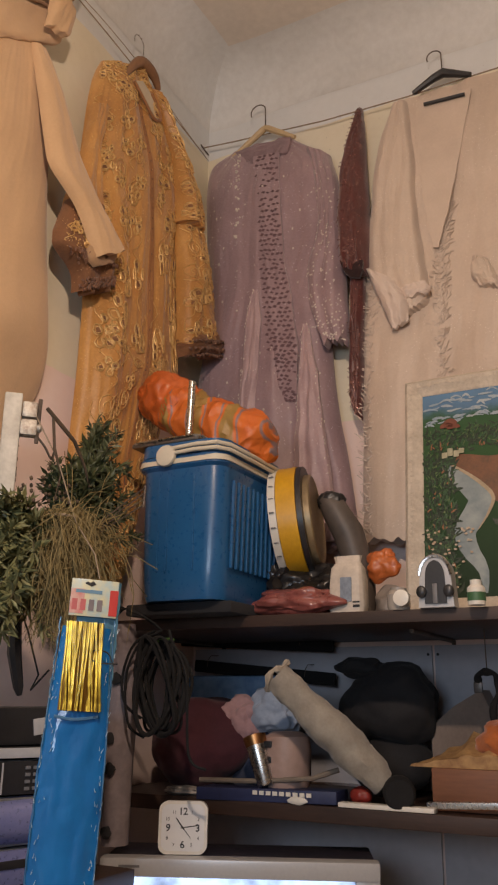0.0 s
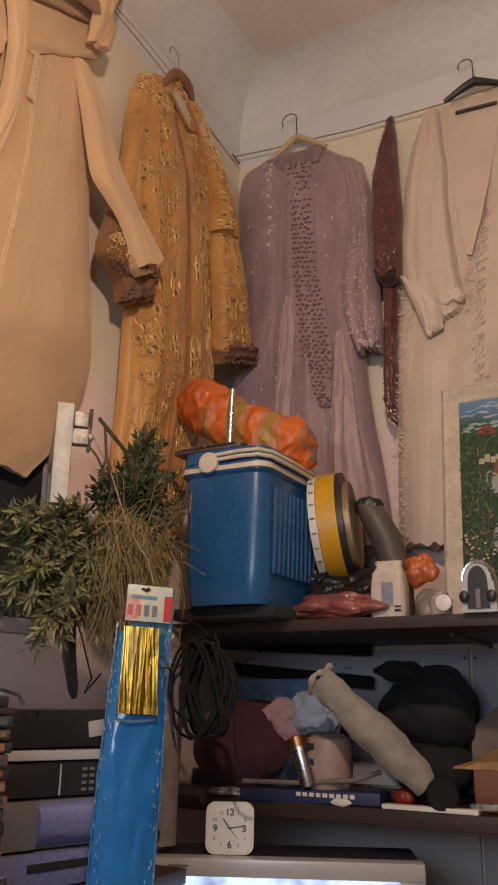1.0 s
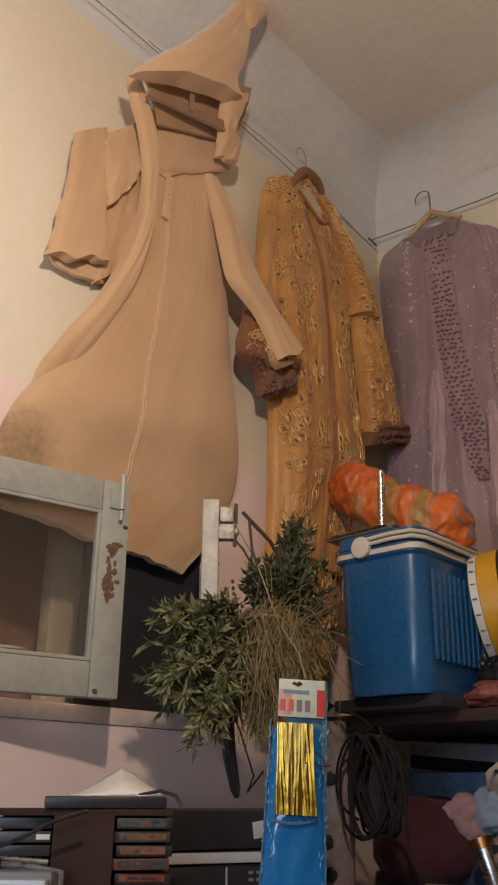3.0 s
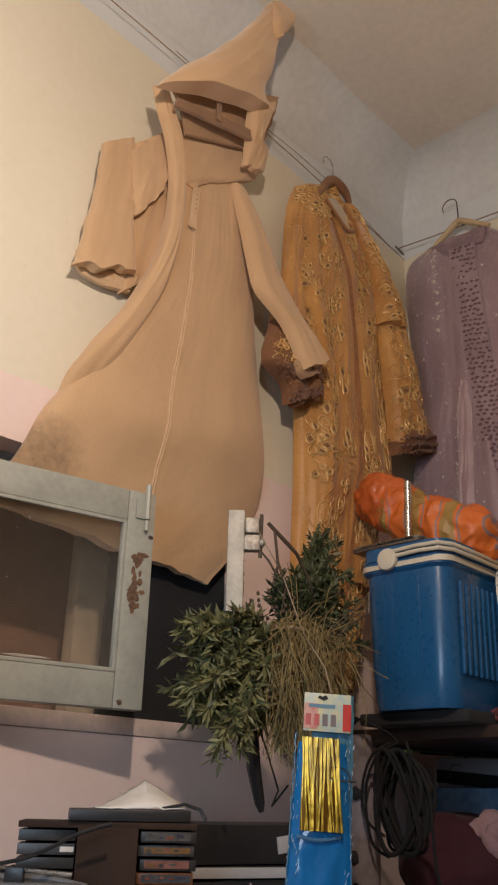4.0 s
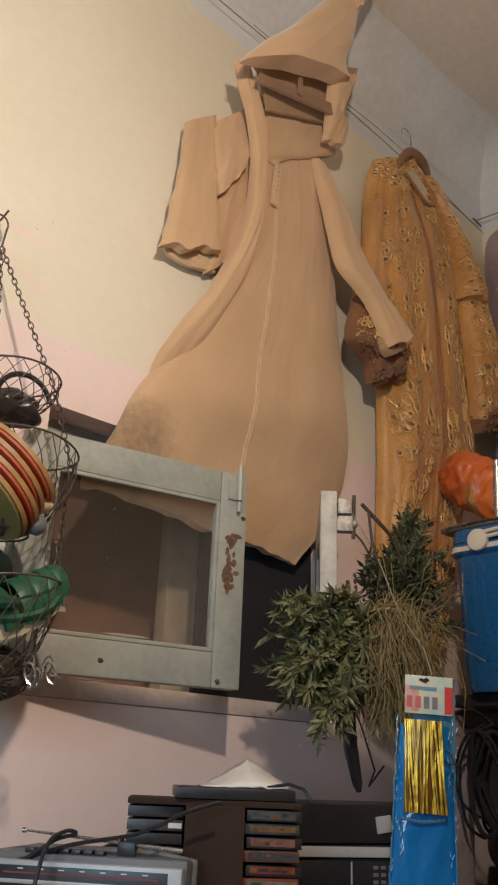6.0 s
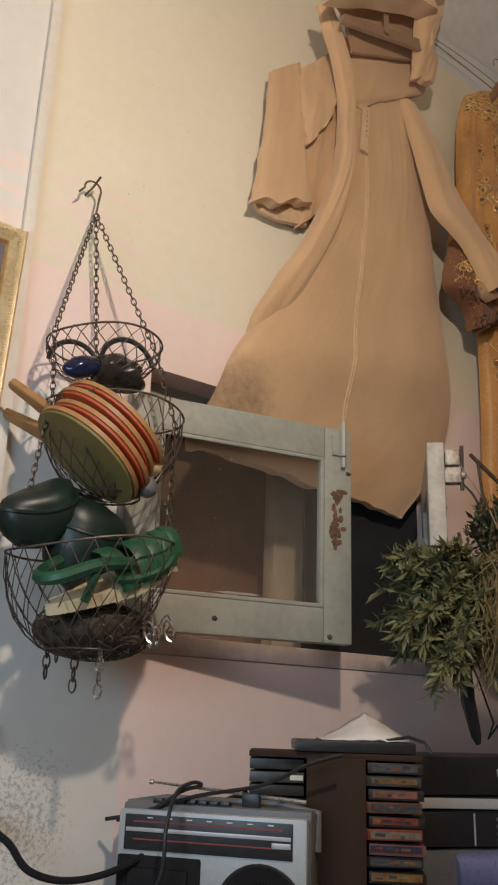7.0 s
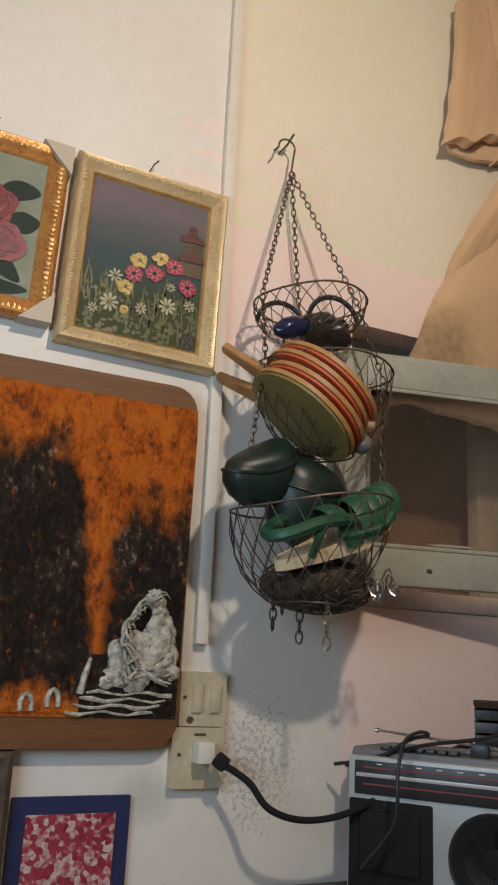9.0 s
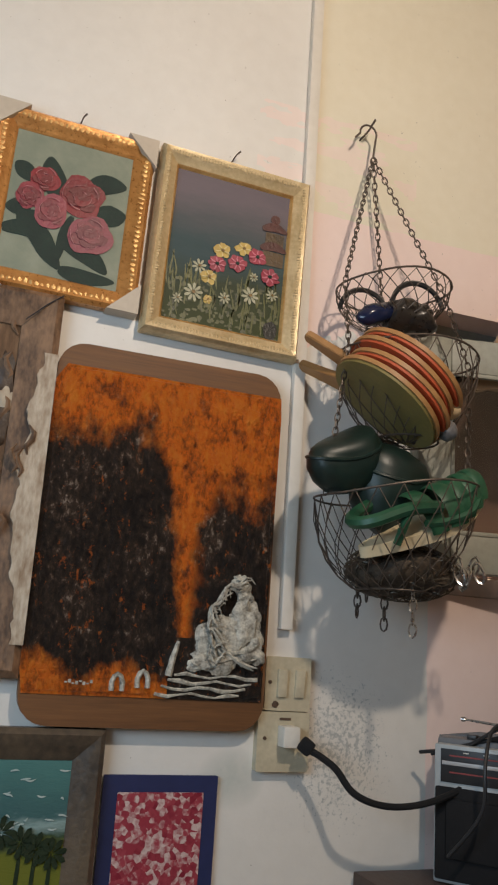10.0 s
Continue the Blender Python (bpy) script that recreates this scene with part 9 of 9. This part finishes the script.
# bundles of drying herbs
LEAF = plain("dry_olive_leaf", (0.20, 0.20, 0.085), (0.075, 0.080, 0.034), 0.55, big=30, small=120, vary=0.0)
LEAF2 = plain("dark_green_leaf", (0.078, 0.092, 0.036), (0.026, 0.034, 0.014), 0.5, big=30, small=120)
STRAW = plain("dry_straw", (0.27, 0.20, 0.080), (0.11, 0.080, 0.032), 0.8, big=40, small=160)
TWIG = plain("brown_twig", (0.10, 0.065, 0.04), (0.05, 0.035, 0.022), 0.85, big=40, small=160)


def leaf(bm, p, d, n, l, w):
    s = d.cross(n).normalized()
    a, b, c = p, p + d * l * 0.5, p + d * l
    v = [bm.verts.new(q) for q in (a, b + s * w + n * w * 0.35, c, b - s * w + n * w * 0.35, b - n * w * 0.1)]
    bm.faces.new((v[0], v[1], v[4]))
    bm.faces.new((v[1], v[2], v[4]))
    bm.faces.new((v[2], v[3], v[4]))
    bm.faces.new((v[3], v[0], v[4]))


def bundle(name, root, ends, per, leaf_mat, label, leaf_len, seed, droop=0.3):
    """Stems from a tied root, each with side leaves all along."""
    rnd = random.Random(seed)
    t = thing(name, pose(*root) @ Matrix.Scale(1.09, 4), label, "herbs", "drying herb bundles")
    stems, leaves = bmesh.new(), bmesh.new()
    for e, spread_, count in ends:
        for i in range(count):
            end = Vector(e) + Vector((rnd.gauss(0, spread_), rnd.gauss(0, spread_), rnd.gauss(0, spread_)))
            start = Vector((rnd.uniform(-0.01, 0.01), rnd.uniform(-0.01, 0.01), rnd.uniform(-0.01, 0.01)))
            pts = []
            for k in range(8):
                f = k / 7
                p = start.lerp(end, f) + Vector((0, 0, -droop * f * f * end.length * 0.4)) + 0.012 * Vector((noise.noise(Vector((f * 3, i, seed))), noise.noise(Vector((f * 3, i + 9, seed))), noise.noise(Vector((f * 3, i, seed + 5)))))
                pts.append(p)
            tube(stems, pts, [0.0016 - 0.0010 * k / 7 for k in range(8)], 4)
            for k in range(per):
                f = 0.25 + 0.75 * rnd.random()
                x = f * 7
                j = min(int(x), 6)
                p = pts[j].lerp(pts[j + 1], x - j)
                d = (pts[j + 1] - pts[j]).normalized()
                d = (d * rnd.uniform(0.2, 1.0) + Vector((rnd.gauss(0, 1), rnd.gauss(0, 1), rnd.gauss(0, 1))) * 0.6).normalized()
                nrm = Vector((rnd.gauss(0, 1), rnd.gauss(0, 1), rnd.gauss(0, 1)))
                nrm = (nrm - d * nrm.dot(d)).normalized()
                l = leaf_len * rnd.uniform(0.6, 1.25)
                leaf(leaves, p, d, nrm, l, l * rnd.uniform(0.10, 0.17))
    tagged(part("stem", stems, TWIG, t), kind="stuff")
    part("tie", rod([(0.014 * math.cos(q), 0.014 * math.sin(q), 0.004 * math.sin(2 * q)) for q in (math.tau * k / 14 for k in range(14))], 0.003, 5, True), M["rope"], t, "string tie")
    tagged(part("foliage", leaves, leaf_mat, t, label="dry narrow leaves"), kind="stuff")
    return t


HERB = (-1.090, 1.398, 1.572)
bundle("herb_bundle", HERB, (((-0.02, -0.13, -0.05), 0.040, 26), ((0.0, -0.08, -0.13), 0.040, 24), ((0.02, -0.15, -0.13), 0.032, 20), ((0.0, -0.16, -0.01), 0.026, 14), ((0.0, -0.05, -0.05), 0.03, 20), ((0.0, -0.10, -0.09), 0.03, 22)), 80, LEAF, "hanging bundle of dull green olive-like leaves", 0.031, 1)
bundle("herb_bundle", (-1.096, 1.490, 1.588), (((-0.02, 0.11, 0.11), 0.035, 34), ((-0.01, 0.06, 0.05), 0.035, 26), ((-0.03, 0.15, 0.03), 0.035, 24), ((-0.03, 0.125, 0.20), 0.018, 18), ((-0.02, 0.02, 0.09), 0.025, 18)), 78, LEAF2, "upright bundle of dark green dried leaves", 0.025, 2, -0.1)
straw = thing("straw_bundle", pose(-1.022, 1.412, 1.572) @ Matrix.Scale(1.05, 4), "tangled bundle of brown dried grass", "herbs", "drying herb bundles")
bm = bmesh.new()
rnd = random.Random(9)
for i in range(620):
    a = Vector((rnd.gauss(0, 0.018), rnd.gauss(0.0, 0.026), rnd.gauss(0, 0.016)))
    e = a + Vector((rnd.gauss(0.0, 0.03), rnd.gauss(0.005, 0.034), -rnd.uniform(0.05, 0.245)))
    mid = a.lerp(e, 0.5) + Vector((rnd.gauss(0, 0.018), rnd.gauss(0, 0.022), rnd.gauss(0, 0.012)))
    path = curve([a, mid, e], 5)
    tube(bm, path, [0.0006, 0.0009, 0.0009, 0.0008, 0.0006, 0.0003], 3)
    for k in (2, 3, 4):
        p = path[k]
        tube(bm, [p, p + Vector((rnd.gauss(0, 0.008), rnd.gauss(0, 0.010), -rnd.uniform(0.002, 0.022)))], 0.0007, 3)
for i in range(120):
    a = Vector((rnd.gauss(0, 0.02), rnd.uniform(-0.02, 0.14), rnd.gauss(-0.02, 0.03)))
    e = a + Vector((rnd.gauss(0, 0.03), rnd.gauss(0.02, 0.05), rnd.gauss(-0.02, 0.05)))
    tube(bm, [a, a.lerp(e, 0.5) + Vector((0, 0, 0.01)), e], 0.001, 3)
part("tie", rod([(0.02 * math.cos(q), -0.01 + 0.03 * math.sin(q), 0.0) for q in (math.tau * k / 16 for k in range(16))], 0.003, 5, True), M["rope"], straw, "string tie")
tagged(part("straw", bm, STRAW, straw, "fine brown stalks"), kind="stuff")
wire = thing("wire_rack", pose(-1.012, 1.492, 1.596) @ Matrix.Scale(1.08, 4), "small rusty wire rack tangled in the herbs", "rack")
for k in range(4):
    part("wire", rod([(0.0, -0.04 + 0.01 * k, -0.06 + 0.012 * k), (0.01, 0.13, 0.045 + 0.012 * k)], 0.0016, 5), M["dark_wire"], wire)
part("wire", rod([(0.0, -0.04, -0.062), (0.0, -0.008, -0.02)], 0.002, 5), M["dark_wire"], wire)
part("wire", rod([(0.01, 0.13, 0.04), (0.01, 0.133, 0.086)], 0.002, 5), M["dark_wire"], wire)
branch = thing("bare_branch", pose(-1.05, 1.36, 1.76), "bare dark twig with small berries by the sash", "branch")
bm = bmesh.new()
tube(bm, [(0.0, -0.01, 0.03), (0.01, 0.03, 0.0), (0.01, 0.07, -0.02), (0.0, 0.12, -0.06), (0.0, 0.14, -0.10)], [0.004, 0.0045, 0.004, 0.003, 0.002], 6)
tube(bm, [(0.01, 0.0, 0.01), (0.01, 0.01, -0.05), (0.015, 0.03, -0.10), (0.01, 0.02, -0.16)], [0.003, 0.003, 0.002, 0.001], 6)
part("stem", bm, TWIG, branch)
bm = bmesh.new()
rnd = random.Random(3)
for i in range(26):
    lump(bm, (0.02 + rnd.gauss(0, 0.01), rnd.uniform(-0.08, 0.06), -0.14 + rnd.gauss(0, 0.015)), (0.004, 0.004, 0.005), i, 0.2, 2, 1)
tagged(part("berry", bm, TWIG, branch), kind="stuff")
pincer = thing("hanging_pincers", pose(-1.125, 1.415, 1.335), "dark iron pincers hanging below the herbs", "pincers")
part("jaw", rod([(0.0, -0.02, 0.05), (0.0, -0.015, -0.02), (0.0, 0.005, -0.085), (0.0, 0.01, -0.10)], [0.012, 0.014, 0.010, 0.005], 8), M["black"], pincer)
part("cord", rod([(0.0, -0.03, 0.10), (0.0, 0.02, 0.02), (0.0, 0.06, -0.06), (0.0, 0.04, -0.09), (0.0, 0.09, -0.05)], 0.002, 5), M["black"], pincer)
part("hanger_wire", rod([(0.0, -0.02, 0.05), (0.03, -0.04, 0.15), (0.06, -0.06, 0.22)], 0.0015, 5), M["dark_wire"], pincer)

# black cables coiled from the shelf
coil = thing("cable_coil", pose(-1.02, 1.775, 1.28), "thick coil of black cables hanging from the shelf edge", "cable")
rnd = random.Random(14)
for i in range(13):
    r0, r1 = 0.050 + rnd.uniform(-0.020, 0.014), 0.096 + rnd.uniform(-0.024, 0.015)
    ph, lean = rnd.uniform(0, 6), rnd.uniform(-0.03, 0.03)
    pts = []
    for k in range(36):
        q = math.tau * k / 36
        pts.append((r0 * math.cos(q) + 0.006 * math.sin(2 * q + ph) + lean * math.sin(q), 0.014 * math.sin(q + ph) - 0.02 + 0.022 * math.sin(i * 2.1), -0.02 + r1 * math.sin(q) + 0.006 * math.cos(3 * q + ph)))
    part("loop", rod(pts, 0.0036 + 0.0018 * (i % 2), 7, True), M["rubber"], coil)
for x0, x1, z1 in ((-0.02, -0.095, -0.06), (0.0, -0.085, -0.10), (0.02, 0.075, -0.16)):
    part("lead", rod(curve([(x0, -0.02, 0.10), ((x0 + x1) * 0.5 - 0.01, -0.03, 0.07), (x1, -0.03, 0.0), (x1 + 0.012, -0.03, z1), (x1 + 0.05, -0.02, z1 - 0.03)], 24), 0.0032, 6), M["rubber"], coil)
for i in range(4):
    part("lead", rod(curve([(0.0, -0.02, 0.10), (-0.03 - 0.012 * i, -0.03, 0.125 + 0.006 * i), (-0.09, -0.04, 0.15), (-0.13, -0.02, 0.165 - 0.01 * i)], 20), 0.0024, 6), M["rubber"], coil)
part("cable_tie", rod([(-0.012, -0.045, 0.075), (0.012, -0.045, 0.08), (0.014, 0.01, 0.082), (-0.012, 0.01, 0.078)], 0.003, 5, True), plain("green_tie", (0.10, 0.22, 0.06), (0.06, 0.15, 0.04), 0.5), coil)
net = thing("grey_garland", pose(-1.16, 1.80, 1.14), "grey knotted fabric strip hanging in the corner", "cloth")
bm = bmesh.new()
tube(bm, [(0, 0, 0.26), (0.01, 0, 0.1), (0.0, 0, -0.05), (0.01, 0, -0.22)], [0.03, 0.038, 0.04, 0.03], 10)
part("strip", bm, plain("grey_mauve_cloth", (0.26, 0.22, 0.23), (0.18, 0.15, 0.16), 0.9, big=20, small=90), net)
for i in range(7):
    part("knot", lump(bmesh.new(), (0.02 * math.sin(i * 2.2), -0.04, 0.2 - 0.065 * i), (0.014, 0.008, 0.014), i, 0.5, 3, 2), M["matt_black"], net)
